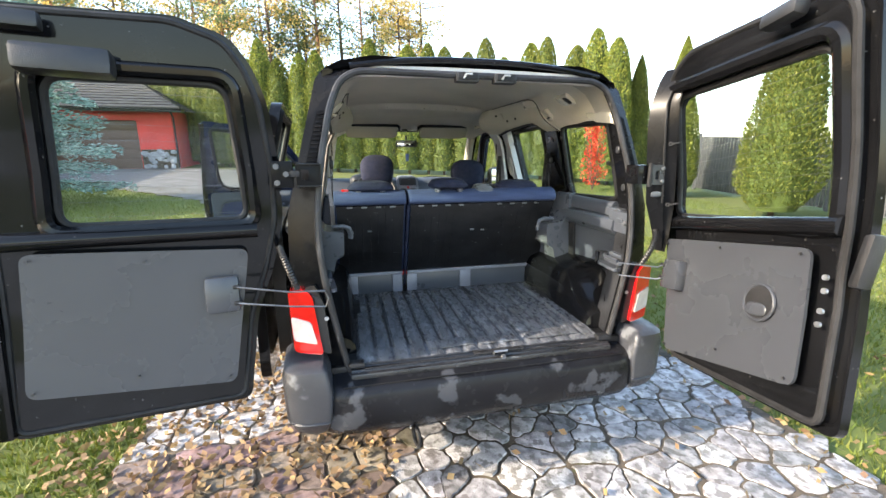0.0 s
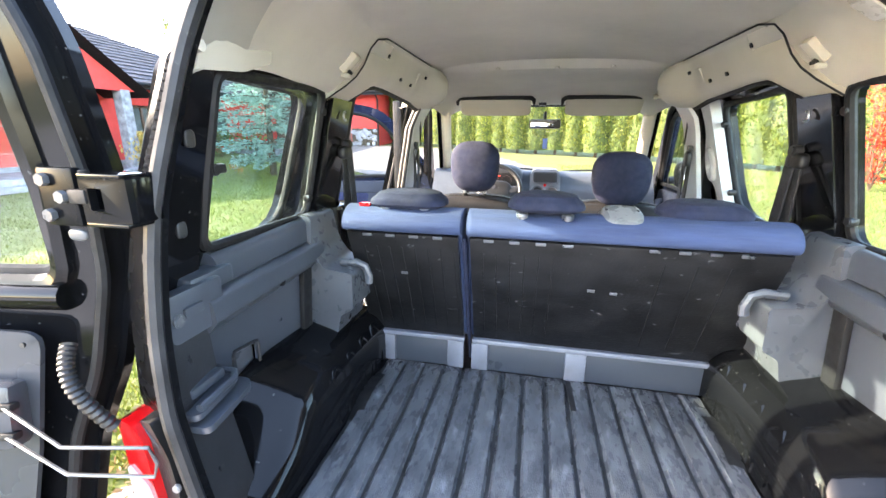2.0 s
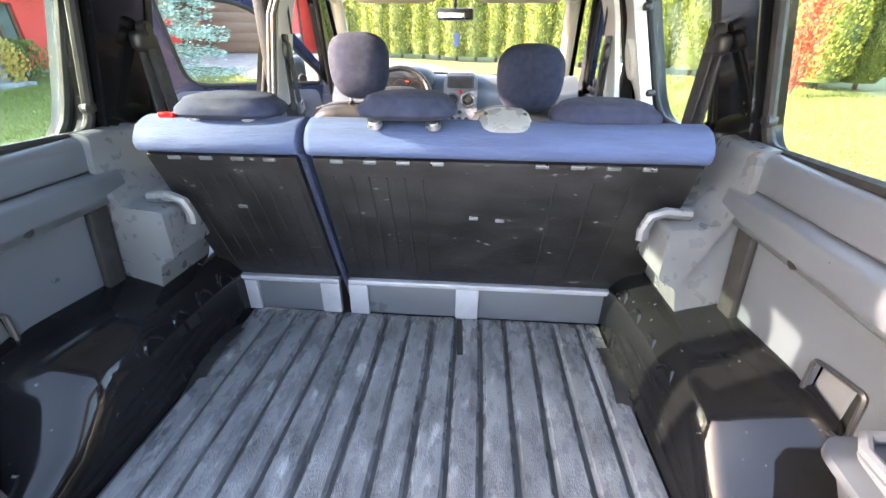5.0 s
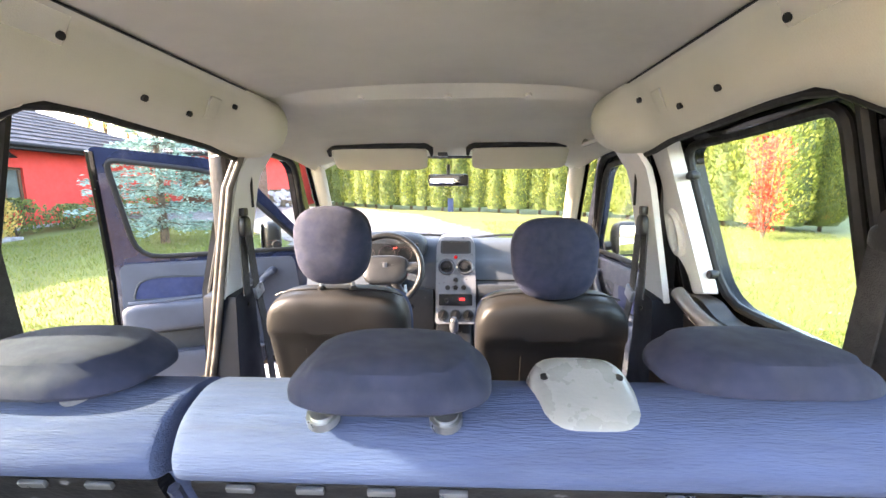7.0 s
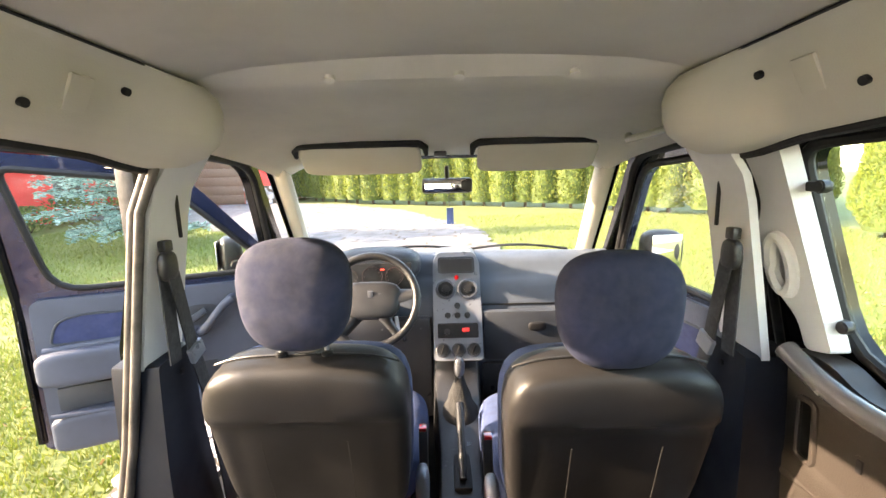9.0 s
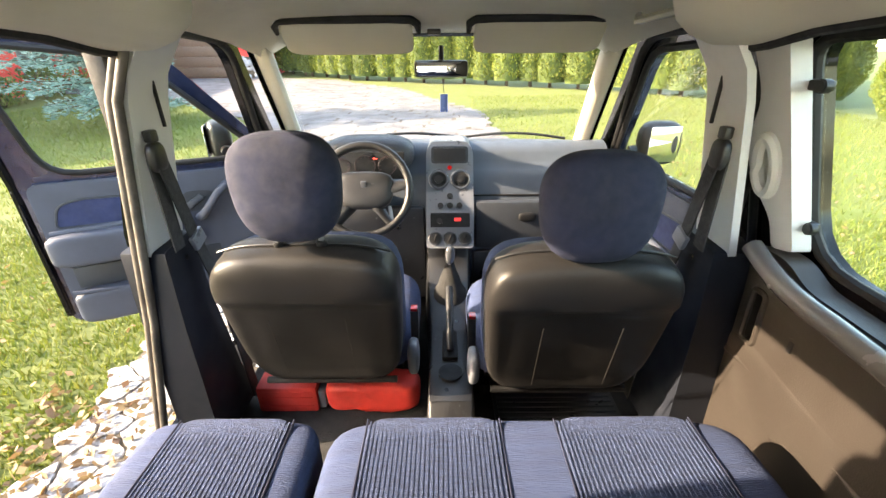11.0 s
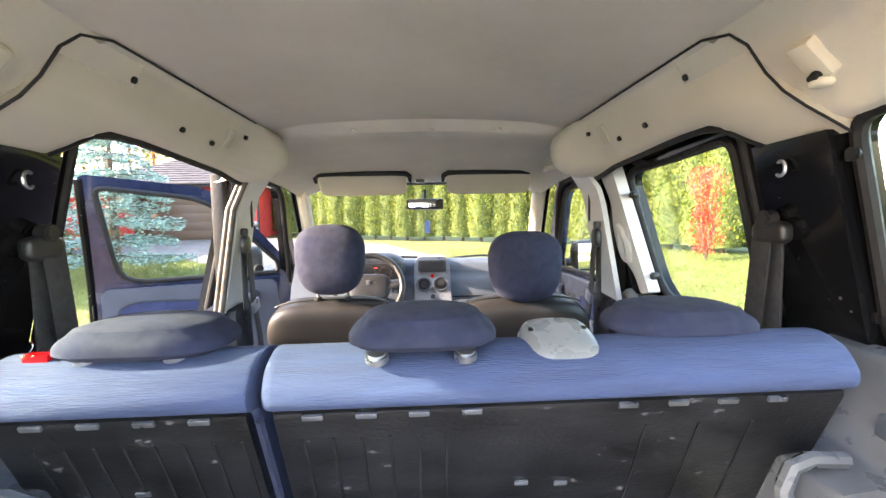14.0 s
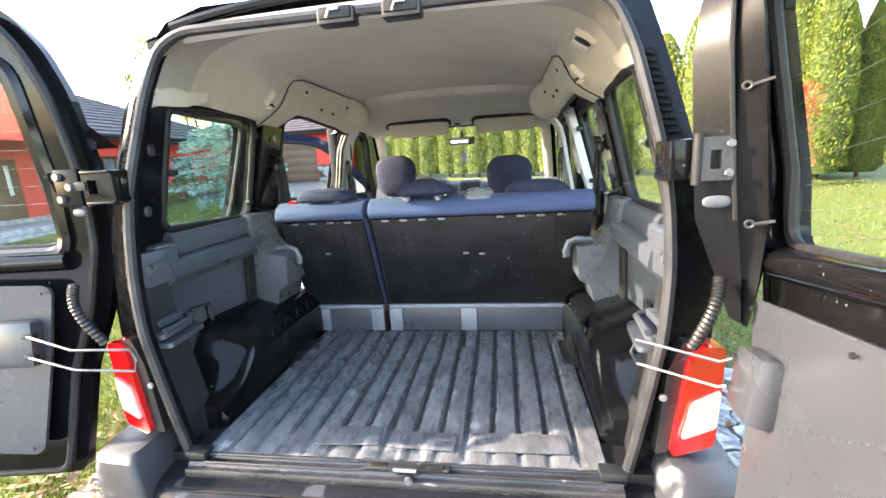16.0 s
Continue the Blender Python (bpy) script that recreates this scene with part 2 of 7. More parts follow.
def plate(outline, holes, place, thick, bm=None):
    """A sheet with holes through it. place(a, b, d) gives the place of the flat point (a, b) at the depth d."""
    from mathutils.geometry import tessellate_polygon
    bm = bm or bmesh.new()
    loops = [outline, *holes]
    tris = tessellate_polygon([[Vector((a, b, 0)) for a, b in lp] for lp in loops])
    flat = [p for lp in loops for p in lp]
    front = [bm.verts.new(place(a, b, 0.0)) for a, b in flat]
    back = [bm.verts.new(place(a, b, thick)) for a, b in flat]
    for i, j, k in tris:
        for side in (front, back):
            try:
                bm.faces.new((side[i], side[j], side[k]))
            except ValueError:
                pass
    at = 0
    for lp in loops:
        n = len(lp)
        for i in range(n):
            j = (i + 1) % n
            try:
                bm.faces.new((front[at + i], front[at + j], back[at + j], back[at + i]))
            except ValueError:
                pass
        at += n
    return bm


def box(bm, c, s, bevel=0.0, turn=None, seg=2):
    """A box of size s round c, with rounded edges."""
    m = Matrix.Translation(c) @ (turn or Matrix.Identity(4)) @ Matrix.Diagonal((*s, 1))
    got = bmesh.ops.create_cube(bm, size=1.0, matrix=m)
    if bevel:
        es = list({e for v in got["verts"] for e in v.link_edges})
        bmesh.ops.bevel(bm, geom=es, offset=min(bevel, 0.45 * min(s)), segments=seg, affect="EDGES", profile=0.6)
    return bm


def boxed(c, s, bevel=0.01, turn=None, seg=2):
    return box(bmesh.new(), c, s, bevel, turn, seg)


def tube(bm, pts, r, closed=False, n=8, flat=1.0):
    """A round bar along a line; flat squeezes it across."""
    pts = [Vector(p) for p in pts]
    rings = []
    k = len(pts)
    up = None
    for i, p in enumerate(pts):
        a = pts[i - 1] if (closed or i) else p
        b = pts[(i + 1) % k] if (closed or i < k - 1) else p
        d = (b - a).normalized()
        if up is None:
            up = d.orthogonal().normalized()
        up = (up - d * up.dot(d)).normalized()
        side = d.cross(up)
        rr = r[i] if isinstance(r, (list, tuple)) else r
        rings.append([bm.verts.new(p + up * math.cos(2 * math.pi * j / n) * rr + side * math.sin(2 * math.pi * j / n) * rr * flat) for j in range(n)])
    for i in range(k if closed else k - 1):
        a, b = rings[i], rings[(i + 1) % k]
        for j in range(n):
            bm.faces.new((a[j], a[(j + 1) % n], b[(j + 1) % n], b[j]))
    if not closed:
        bm.faces.new(rings[0][::-1])
        bm.faces.new(rings[-1])
    return bm


def loft(rings, bm=None, cap=True, closed=True):
    """A skin over rings that all have the same number of points."""
    bm = bm or bmesh.new()
    vs = [[bm.verts.new(p) for p in ring] for ring in rings]
    n = len(vs[0])
    for a, b in zip(vs, vs[1:]):
        for j in range(n if closed else n - 1):
            bm.faces.new((a[j], a[(j + 1) % n], b[(j + 1) % n], b[j]))
    if cap and closed:
        bm.faces.new(vs[0][::-1])
        bm.faces.new(vs[-1])
    return bm


def prism(profile, x0, x1, axis="x", bm=None):
    """A flat outline drawn out along an axis."""
    if axis == "x":
        rings = [[(x, a, b) for a, b in profile] for x in (x0, x1)]
    elif axis == "y":
        rings = [[(a, y, b) for a, b in profile] for y in (x0, x1)]
    else:
        rings = [[(a, b, z) for a, b in profile] for z in (x0, x1)]
    return loft(rings, bm)


def cushion(c, s, e=3.0, n=14, bend=0.0, turn=None, taper=0.0):
    """A padded, rounded block; e sets how square it is, bend bows it, taper narrows its foot."""
    bm = bmesh.new()
    got = bmesh.ops.create_cube(bm, size=2.0)
    vs = got["verts"]
    es = list({x for v in vs for x in v.link_edges})
    bmesh.ops.subdivide_edges(bm, edges=es, cuts=n - 1, use_grid_fill=True)
    vs = bm.verts[:]
    m = Matrix.Translation(c) @ (turn or Matrix.Identity(4))
    for v in vs:
        p = v.co
        k = (abs(p.x) ** e + abs(p.y) ** e + abs(p.z) ** e) ** (1 / e)
        q = p / k
        w = 1 - taper * (1 - q.z) / 2
        v.co = m @ Vector((q.x * s[0] / 2 * w, q.y * s[1] / 2 + bend * (q.x ** 2 - 0.3), q.z * s[2] / 2))
    return bm


def disc(bm, c, axis, r, depth, n=24, bevel=0.0):
    m = Matrix.Translation(c) @ Vector(axis).to_track_quat("Z", "Y").to_matrix().to_4x4()
    got = bmesh.ops.create_cone(bm, cap_ends=True, segments=n, radius1=r, radius2=r, depth=depth, matrix=m)
    if bevel:
        es = [e for e in {e for v in got["verts"] for e in v.link_edges} if len(e.link_faces) == 2 and min(len(f.verts) for f in e.link_faces) == 4 and max(len(f.verts) for f in e.link_faces) > 4]
        bmesh.ops.bevel(bm, geom=es, offset=bevel, segments=2, affect="EDGES")
    return bm


def ring(bm, c, axis, r, wide, n=32, k=8):
    m = Matrix.Translation(c) @ Vector(axis).to_track_quat("Z", "Y").to_matrix().to_4x4()
    return tube(bm, [m @ Vector((r * math.cos(2 * math.pi * i / n), r * math.sin(2 * math.pi * i / n), 0)) for i in range(n)], wide, True, k)


# ---------------- car: shape of the body ----------------
def T(y):
    """How the body widens from its tail to the middle and narrows again at the nose."""
    return 0.1 * (min(max(y, 0.0), 1.4) - 0.8) - 0.05 * max(0.0, y - 2.4) ** 1.5


def XI(y, z):
    """Inner skin of the side wall: half width at the length y and height z."""
    return (0.8545 if z < 1.2 else 0.817 - 0.25 * (z - 1.35)) + T(y)


def YR(z):
    """The tail leans forwards towards the roof."""
    if z < 1.05:
        return 0.0
    return 0.05 * (z - 1.05) / 0.4 if z < 1.45 else 0.05 + 0.07 * (z - 1.45) / 0.3 if z < 1.75 else 0.12 + 0.2 * (z - 1.75)


def slope(y):
    """The ground rises gently ahead of the car."""
    return 0.0 if y < 5 else 0.05 * (min(y, 40.0) - 5)


def outer(s):
    return lambda y, z, d: (s * (XI(y, z) + 0.045 + 0.04 * min(1.0, max(0.0, (z - 1.05) / 0.15)) * max(0.0, 1 - max(0.0, y) / 0.25) - d), y, z)


car = thing("car", (0, 2.0, 0), "black five-door van-like car with open doors, on cobbles", "car")

QUARTER = dense(rounded([(0.215, 1.318), (0.785, 1.288), (0.775, 1.712), (0.225, 1.697)], [0.05, 0.06, 0.05, 0.04]), 0.08)
SLIDE_DOOR = dense(rounded([(1.03, 0.50), (1.76, 0.50), (1.80, 1.20), (1.80, 1.815), (1.03, 1.825)], [0.1, 0.05, 0.02, 0.06, 0.07]), 0.1)
FRONT_DOOR = dense(rounded([(1.93, 0.50), (2.78, 0.50), (2.92, 0.80), (2.86, 1.20), (2.42, 1.74), (1.93, 1.765)], [0.08, 0.1, 0.1, 0.1, 0.12, 0.06]), 0.1)


def arch_points(y, r, n=12, z=0.30):
    return [(y - r * math.cos(math.pi * i / n), z + r * math.sin(math.pi * i / n)) for i in range(n + 1)]


SIDE = [(0.09, 0.40), *arch_points(0.66, 0.36, z=0.34), (1.1, 0.34), (2.9, 0.34), *arch_points(3.33, 0.36, z=0.34), (3.72, 0.40), (4.02, 0.42), (4.05, 0.62), (3.98, 0.86),
        (3.7, 0.98), (3.12, 1.17), (2.50, 1.76), (2.25, 1.85), (1.6, 1.88), (0.9, 1.885), (0.20, 1.87), (0.16, 1.75), (0.13, 1.45), (0.135, 1.25), (0.10, 1.05)]
for s in (-1, 1):
    gap = SLIDE_DOOR if s > 0 else [(y + 0.07 * min(1.0, max(0.0, (y - 1.5) / 0.2)), z) for y, z in SLIDE_DOOR]
    part("side_panel", plate(dense(SIDE, 0.15), [QUARTER, gap, FRONT_DOOR], outer(s), 0.03), PAINT, car)

# roof skin, lofted across
def roof_z(x, y):
    w = XI(y, 1.86) + 0.045
    z = 1.885 + 0.065 * (1 - (abs(x) / w) ** 2.4)
    return z - 0.9 * max(0.0, y - 2.15) ** 2 - 0.15 * max(0.0, 0.5 - y) ** 2

roof = bmesh.new()
rows = []
for i in range(25):
    y = 0.17 + (2.52 - 0.17) * i / 24
    w = XI(y, 1.86) + 0.045
    rows.append([(w * (-1 + 2 * j / 16), y, roof_z(w * (-1 + 2 * j / 16), y)) for j in range(17)])
top = loft(rows, closed=False)
bmesh.ops.solidify(top, geom=top.faces[:], thickness=-0.02)
part("roof", top, PAINT, car)
for s in (-1, 1):
    rail_pts = [(s * (XI(y, 1.86) + 0.018), y, 1.872 - 0.9 * max(0.0, y - 2.15) ** 2 - 0.15 * max(0.0, 0.5 - y) ** 2) for y in [0.18 + 2.32 * i / 20 for i in range(21)]]
    part("roof_rail", tube(bmesh.new(), rail_pts, 0.026, n=8), PAINT, car)
# rear roof lip over the doors
lip = tube(bmesh.new(), [(x, 0.15, roof_z(x, 0.17) - 0.002) for x in [(-0.56 + 1.12 * i / 16) for i in range(17)]], 0.013, n=8)
part("roof_lip", lip, PAINT, car)

# tail frame round the loading opening
HALF_OPEN = [(0.62, 0.625), (0.652, 0.78), (0.675, 0.90), (0.70, 1.05), (0.715, 1.20), (0.712, 1.34), (0.693, 1.50), (0.666, 1.63), (0.645, 1.73), (0.600, 1.835), (0.53, 1.872)]
OPEN = HALF_OPEN + [(-x, z) for x, z in HALF_OPEN[::-1]]
OPEN = dense(rounded(OPEN, 0.05, 3), 0.08)
zs = [0.42, 0.7, 1.05, 1.3, 1.45, 1.6, 1.75, 1.84]
half = [(XI(0, z) + 0.043 + (0.04 if z > 1.1 else 0.02), z) for z in zs] + [(0.665, 1.885), (0.60, 1.915), (0.47, 1.935)]
TAIL = [(x, z) for x, z in half] + [(-x, z) for x, z in half[::-1]]


def tail_y(x, z):
    """The tail is flat round the opening; its corners sweep forwards."""
    edge = float(np.interp(z, [q[1] for q in HALF_OPEN], [q[0] for q in HALF_OPEN])) + 0.012
    return YR(z) + 0.47 * max(0.0, abs(x) - edge)


part("tail_frame", plate(dense(TAIL, 0.1), [OPEN], lambda x, z, d: (x, tail_y(x, z) + d, z), 0.028), JAMB, car)
part("door_seal", tube(bmesh.new(), [(x, YR(z) - 0.006, z) for x, z in OPEN], 0.014, True), SEAL, car, "worn rubber seal round the opening")

# louvred vents in the tail pillars
for s in (-1, 1):
    fx = lambda z: XI(0, z) + 0.038
    q = [(fx(1.49) - 0.030, 1.49), (fx(1.49) + 0.014, 1.49), (fx(1.715) + 0.012, 1.715), (fx(1.715) - 0.020, 1.715)]
    vent = part("pillar_vent", plate(dense(rounded([(s * a, b) for a, b in q], 0.012, 3), 0.05), [], lambda x, z, d: (x, tail_y(x, z) - 0.003 + d, z), 0.004), VENTBLACK, car, "black louvred vent")
    for i in range(13):
        z = 1.503 + i * 0.0165
        part("louvre", boxed((s * (fx(z) - 0.008), tail_y(fx(z) - 0.008, z) - 0.0045, z), (0.040 - 0.0008 * i, 0.008, 0.008), 0.003, Matrix.Rotation(s * radians(33), 4, "Z") @ Matrix.Rotation(radians(-25), 4, "X")), VENTBLACK, vent)

# bumper
prof = [(-0.005, 0.635), (-0.022, 0.628), (-0.075, 0.618), (-0.092, 0.612), (-0.108, 0.60), (-0.120, 0.575), (-0.126, 0.52), (-0.118, 0.44), (-0.09, 0.395), (-0.05, 0.38), (0.04, 0.38), (0.04, 0.63)]
rings = []
for i in range(25):
    a = -1 + 2 * i / 24
    x = 0.865 * math.sin(a * math.pi / 2 * 0.98) if abs(a) > 0.8 else 0.865 * math.sin(math.pi / 2 * 0.98 * a)
    wrap = max(0.0, abs(x) - 0.62) ** 2 * 3.4
    rings.append([(x * (1 if yy < 0.03 else 0.97), yy + wrap + (0.012 if abs(x) < 0.35 and zz > 0.6 else 0), zz) for yy, zz in prof])
bumper = part("rear_bumper", loft(rings), BUMPER, car, "faded black plastic bumper, patchy grey")
for s in (-1, 1):
    rings = []
    for z, grow, x0 in ((0.40, -0.06, 0.74), (0.43, -0.03, 0.72), (0.475, -0.008, 0.705), (0.482, -0.014, 0.705), (0.489, -0.004, 0.70), (0.60, 0.0, 0.69), (0.67, 0.0, 0.70), (0.705, -0.008, 0.71), (0.722, -0.03, 0.725)):
        foot = rounded([(x0, -0.125 - grow), (0.885 + grow, -0.115 - grow), (0.90 + grow, 0.16), (x0, 0.16)], [0.02, 0.10, 0.01, 0.01], 6)
        rings.append([(s * x, y, z) for x, y in foot])
    part("bumper_corner", loft(rings), BUMPERCAP, bumper, "faded grey plastic corner cap")
part("step_groove", boxed((0, -0.093, 0.614), (1.30, 0.006, 0.004), 0.001), RUBBER, bumper)
part("tow_hook", ring(bmesh.new(), (-0.35, -0.08, 0.33), (1, 0.2, 0), 0.04, 0.009), RUBBER, car)
part("exhaust_box", cushion((-0.45, 0.25, 0.30), (0.5, 0.3, 0.16), 3), RUBBER, car)

# tail lamps
for s in (-1, 1):
    def lamp_at(x, z, d, s=s):
        return (s * x, -0.030 + max(0.0, x - 0.735) * 0.35 + 0.02 + d, z)
    q = dense(rounded([(0.722, 0.742), (0.838, 0.748), (0.848, 1.012), (0.785, 1.024), (0.752, 0.995)], [0.015, 0.02, 0.015, 0.02, 0.02], 3), 0.03)
    lens = part("tail_lamp", plate(q, [], lambda x, z, d: lamp_at(x, z, d - 0.02), 0.06), RED, car, "red tail lamp with a clear band")
    q = rounded([(0.742, 0.790), (0.836, 0.802), (0.842, 0.905), (0.764, 0.885)], 0.012, 3)
    part("clear_band", plate(q, [], lambda x, z, d: lamp_at(x, z, d - 0.026), 0.01), CLEAR, lens, "clear white lens")
    q = rounded([(0.69, 0.735), (0.722, 0.742), (0.752, 0.995), (0.785, 1.024), (0.74, 1.035), (0.71, 0.96)], 0.008, 3)
    part("lamp_surround", plate(q, [], lambda x, z, d: lamp_at(x, z, d - 0.004), 0.04), BLACKPLASTIC, lens)
    part("screw", disc(bmesh.new(), (s * 0.702, -0.016, 0.893), (0, 1, 0), 0.009, 0.01, 12, 0.002), STEEL, lens)

# nose, bonnet, front bumper, grille and lamps
rows = []
for i in range(11):
    f = i / 10
    y, z = 3.10 + 0.86 * f, 1.20 - 0.17 * f - 0.16 * f ** 3
    w = XI(y, 1.0) + 0.03 - 0.10 * f ** 3
    rows.append([(w * (-1 + 2 * j / 14), y - 0.10 * f * (abs(-1 + 2 * j / 14)) ** 3, z + 0.05 * (1 - abs(-1 + 2 * j / 14) ** 2.5) - 0.03) for j in range(15)])
hood = loft(rows, closed=False)
bmesh.ops.solidify(hood, geom=hood.faces[:], thickness=-0.02)
part("bonnet", hood, PAINT, car)
rows = []
for z, push in ((0.34, -0.06), (0.40, 0.03), (0.55, 0.08), (0.68, 0.07), (0.74, 0.02), (0.86, 0.0)):
    rows.append([(0.80 * a, 4.04 + push - 0.22 * abs(a) ** 4, z) for a in [-1 + 2 * j / 20 for j in range(21)]])
nose = loft(rows, closed=False)
bmesh.ops.solidify(nose, geom=nose.faces[:], thickness=0.03)
part("front_bumper", nose, BUMPER, car)
part("grille", boxed((0, 4.045, 0.80), (0.7, 0.03, 0.09), 0.02), RUBBER, car)
for s in (-1, 1):
    part("headlamp", cushion((s * 0.60, 3.96, 0.80), (0.34, 0.18, 0.20), 3.5, 8), CLEAR, car)
part("underbody", boxed((0, 2.0, 0.40), (1.5, 3.7, 0.16), 0.03), RUBBER, car)
part("firewall", boxed((0, 3.12, 0.80), (1.55, 0.03, 0.74), 0.01), RUBBER, car)

# wheels
for y in (0.66, 3.33):
    for s in (-1, 1):
        prof = [(0.0, 0.20), (0.06, 0.205), (0.085, 0.23), (0.09, 0.28), (0.075, 0.31), (0, 0.318), (-0.075, 0.31), (-0.09, 0.28), (-0.085, 0.23), (-0.06, 0.205)]
        bm = loft([[(s * 0.76 + a, y + r * math.cos(2 * math.pi * k / 32), 0.315 + r * math.sin(2 * math.pi * k / 32)) for a, r in prof] for k in range(33)], cap=False)
        wheel = part("wheel", bm, RUBBER, car)
        part("rim", disc(bmesh.new(), (s * 0.80, y, 0.315), (1, 0, 0), 0.205, 0.08, 28, 0.015), SILVER, wheel)
        part("wheel_house", loft([[(s * x, y + 0.37 * math.cos(math.pi * k / 14), 0.33 + 0.37 * math.sin(math.pi * k / 14)) for k in range(15)] for x in (0.55, 0.86)], closed=False), RUBBER, car)

# windscreen
def screen_place(a, b, d=0.0):
    """a across, -1 to 1; b from the cowl (0) to the roof (1)."""
    y, z = 3.10 - 0.63 * b, 1.20 + 0.575 * b
    w = 0.80 - 0.11 * b
    bow = 0.10 * (1 - a * a)
    return (a * w, y + bow * (1 - 0.3 * b) - d * 0.6, z + d)
rows = [[screen_place(-1 + 2 * j / 16, i / 8) for j in range(17)] for i in range(9)]
ws = part("windscreen", loft(rows, closed=False), GLASS, car)
ws.visible_shadow = False
for s in (-1, 1):
    post = tube(bmesh.new(), [Vector(screen_place(s, i / 8)) + Vector((s * 0.02, -0.01, 0)) for i in range(9)], 0.035, n=10)
    part("windscreen_post", post, PAINT, car)
    inner = tube(bmesh.new(), [Vector(screen_place(s * 0.985, i / 8)) + Vector((-s * 0.012, -0.05, -0.01)) for i in range(9)], 0.032, n=10, flat=1.3)
    part("post_trim", inner, CREAM, car)
part("windscreen_header", tube(bmesh.new(), [Vector(screen_place(-1 + 2 * j / 16, 1.0)) + Vector((0, 0, 0.01)) for j in range(17)], 0.03, n=8), PAINT, car)
for x0, x1 in ((-0.45, 0.10), (0.15, 0.70)):
    pts = [Vector(screen_place((x0 + (x1 - x0) * i / 10) / 0.78, 0.06 + 0.05 * math.sin(math.pi * i / 10))) + Vector((0, 0.02, 0.02)) for i in range(11)]
    wiper = part("wiper", tube(bmesh.new(), pts, 0.008, n=6), RUBBER, car)

# side glass: quarter windows
for s in (-1, 1):
    q = [(0.52 + (a - 0.52) * 0.99, 1.52 + (b - 1.52) * 0.99) for a, b in QUARTER]
    pane = part("quarter_window", plate(q, [], lambda y, z, d: (s * (XI(y, z) + 0.03 - d), y, z), 0.004), TINT, car, "green tinted side window")
    part("window_seal", tube(bmesh.new(), [(s * (XI(y, z) + 0.012), y, z) for y, z in QUARTER], 0.013, True), RUBBER, pane)
    for y, z in ((0.81, 1.645), (0.80, 1.352), (0.262, 1.50)):
        x = XI(y, z) + 0.012
        clip = part("window_catch", boxed((s * x, y - 0.01, z), (0.018, 0.05, 0.022), 0.006), BLACKPLASTIC, pane)
        part("catch_knob", disc(bmesh.new(), (s * (x - 0.012), y - 0.03, z), (1, 0, 0), 0.013, 0.016, 14, 0.003), BLACKPLASTIC, clip)


# ---------------- car: load space ----------------
# ribbed rubber mat
def mat_profile(high):
    """Broad worn ribs with narrow grooves between them; the rubbed edges of each rib are strips of their own."""
    n, line = 15, []
    for i in range(n):
        x0, w = -0.59 + 1.18 * i / n, 1.18 / n
        up = 0.013 * high
        line += [(x0 + 0.002, 0.667), (x0 + 0.012, 0.667), (x0 + 0.020, 0.667 + up), (x0 + 0.025, 0.6675 + up), (x0 + 0.05, 0.668 + up * 1.08), (x0 + w - 0.010, 0.6675 + up), (x0 + w - 0.005, 0.667 + up)]
    return line + [(0.59, 0.667), (0.59, 0.661), (-0.59, 0.661)]


mat_rows = ((0.0, 0.1), (0.02, 0.35), (0.07, 0.45), (0.13, 0.9), (0.30, 1.0), (0.60, 1.0), (0.875, 1.0), (0.90, 0.1))
mat_bm = loft([[(x + 0.0015 * math.sin(9 * y + 40 * x), y, z + 0.0008 * math.sin(13 * y + 23 * x)) for x, z in mat_profile(h)] for y, h in mat_rows])
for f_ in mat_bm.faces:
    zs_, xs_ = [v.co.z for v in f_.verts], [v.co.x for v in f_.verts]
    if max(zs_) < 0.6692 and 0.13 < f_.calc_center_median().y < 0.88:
        # groove floors take the darker material
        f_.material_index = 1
    elif max(xs_) - min(xs_) < 0.0115 and f_.normal.z > 0.3:
        f_.material_index = 2
mat_thing = thing("load_mat", (0, 0.45, 0.661), "worn ribbed black rubber mat on the load floor", "floor mat")
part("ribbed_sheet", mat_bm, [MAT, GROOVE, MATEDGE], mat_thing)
for x, y, w, l, t_ in ((-0.155, 0.085, 0.20, 0.085, 3), (0.075, 0.075, 0.20, 0.075, -2), (0.36, 0.080, 0.27, 0.080, 1)):
    part("repair_patch", boxed((x, y, 0.678), (w, l, 0.004), 0.0015, Matrix.Rotation(radians(t_), 4, "Z")), MAT, mat_thing, "flat rubber repair patch")
part("split", boxed((0.137, 0.79, 0.6805), (0.018, 0.17, 0.004), 0.001, Matrix.Rotation(0.05, 4, "Z")), RUBBER, mat_thing, "dark split in the mat")
part("load_floor", boxed((0, 0.66, 0.635), (1.56, 1.32, 0.05), 0.01), BLACKPLASTIC, car)
part("cabin_floor", boxed((0, 2.35, 0.475), (1.56, 1.5, 0.03), 0.01), CARPET, car)
part("floor_step", boxed((0, 1.32, 0.54), (1.5, 0.03, 0.16), 0.01), CARPET, car)
sill_prof = rounded([(0.03, 0.665), (-0.008, 0.664), (-0.012, 0.656), (-0.03, 0.655), (-0.034, 0.645), (-0.05, 0.643), (-0.054, 0.62), (0.03, 0.61)], 0.004, 2)
sill = part("load_sill", prism(sill_prof, -0.615, 0.615), SILLPAINT, car, "scuffed black stepped load sill")
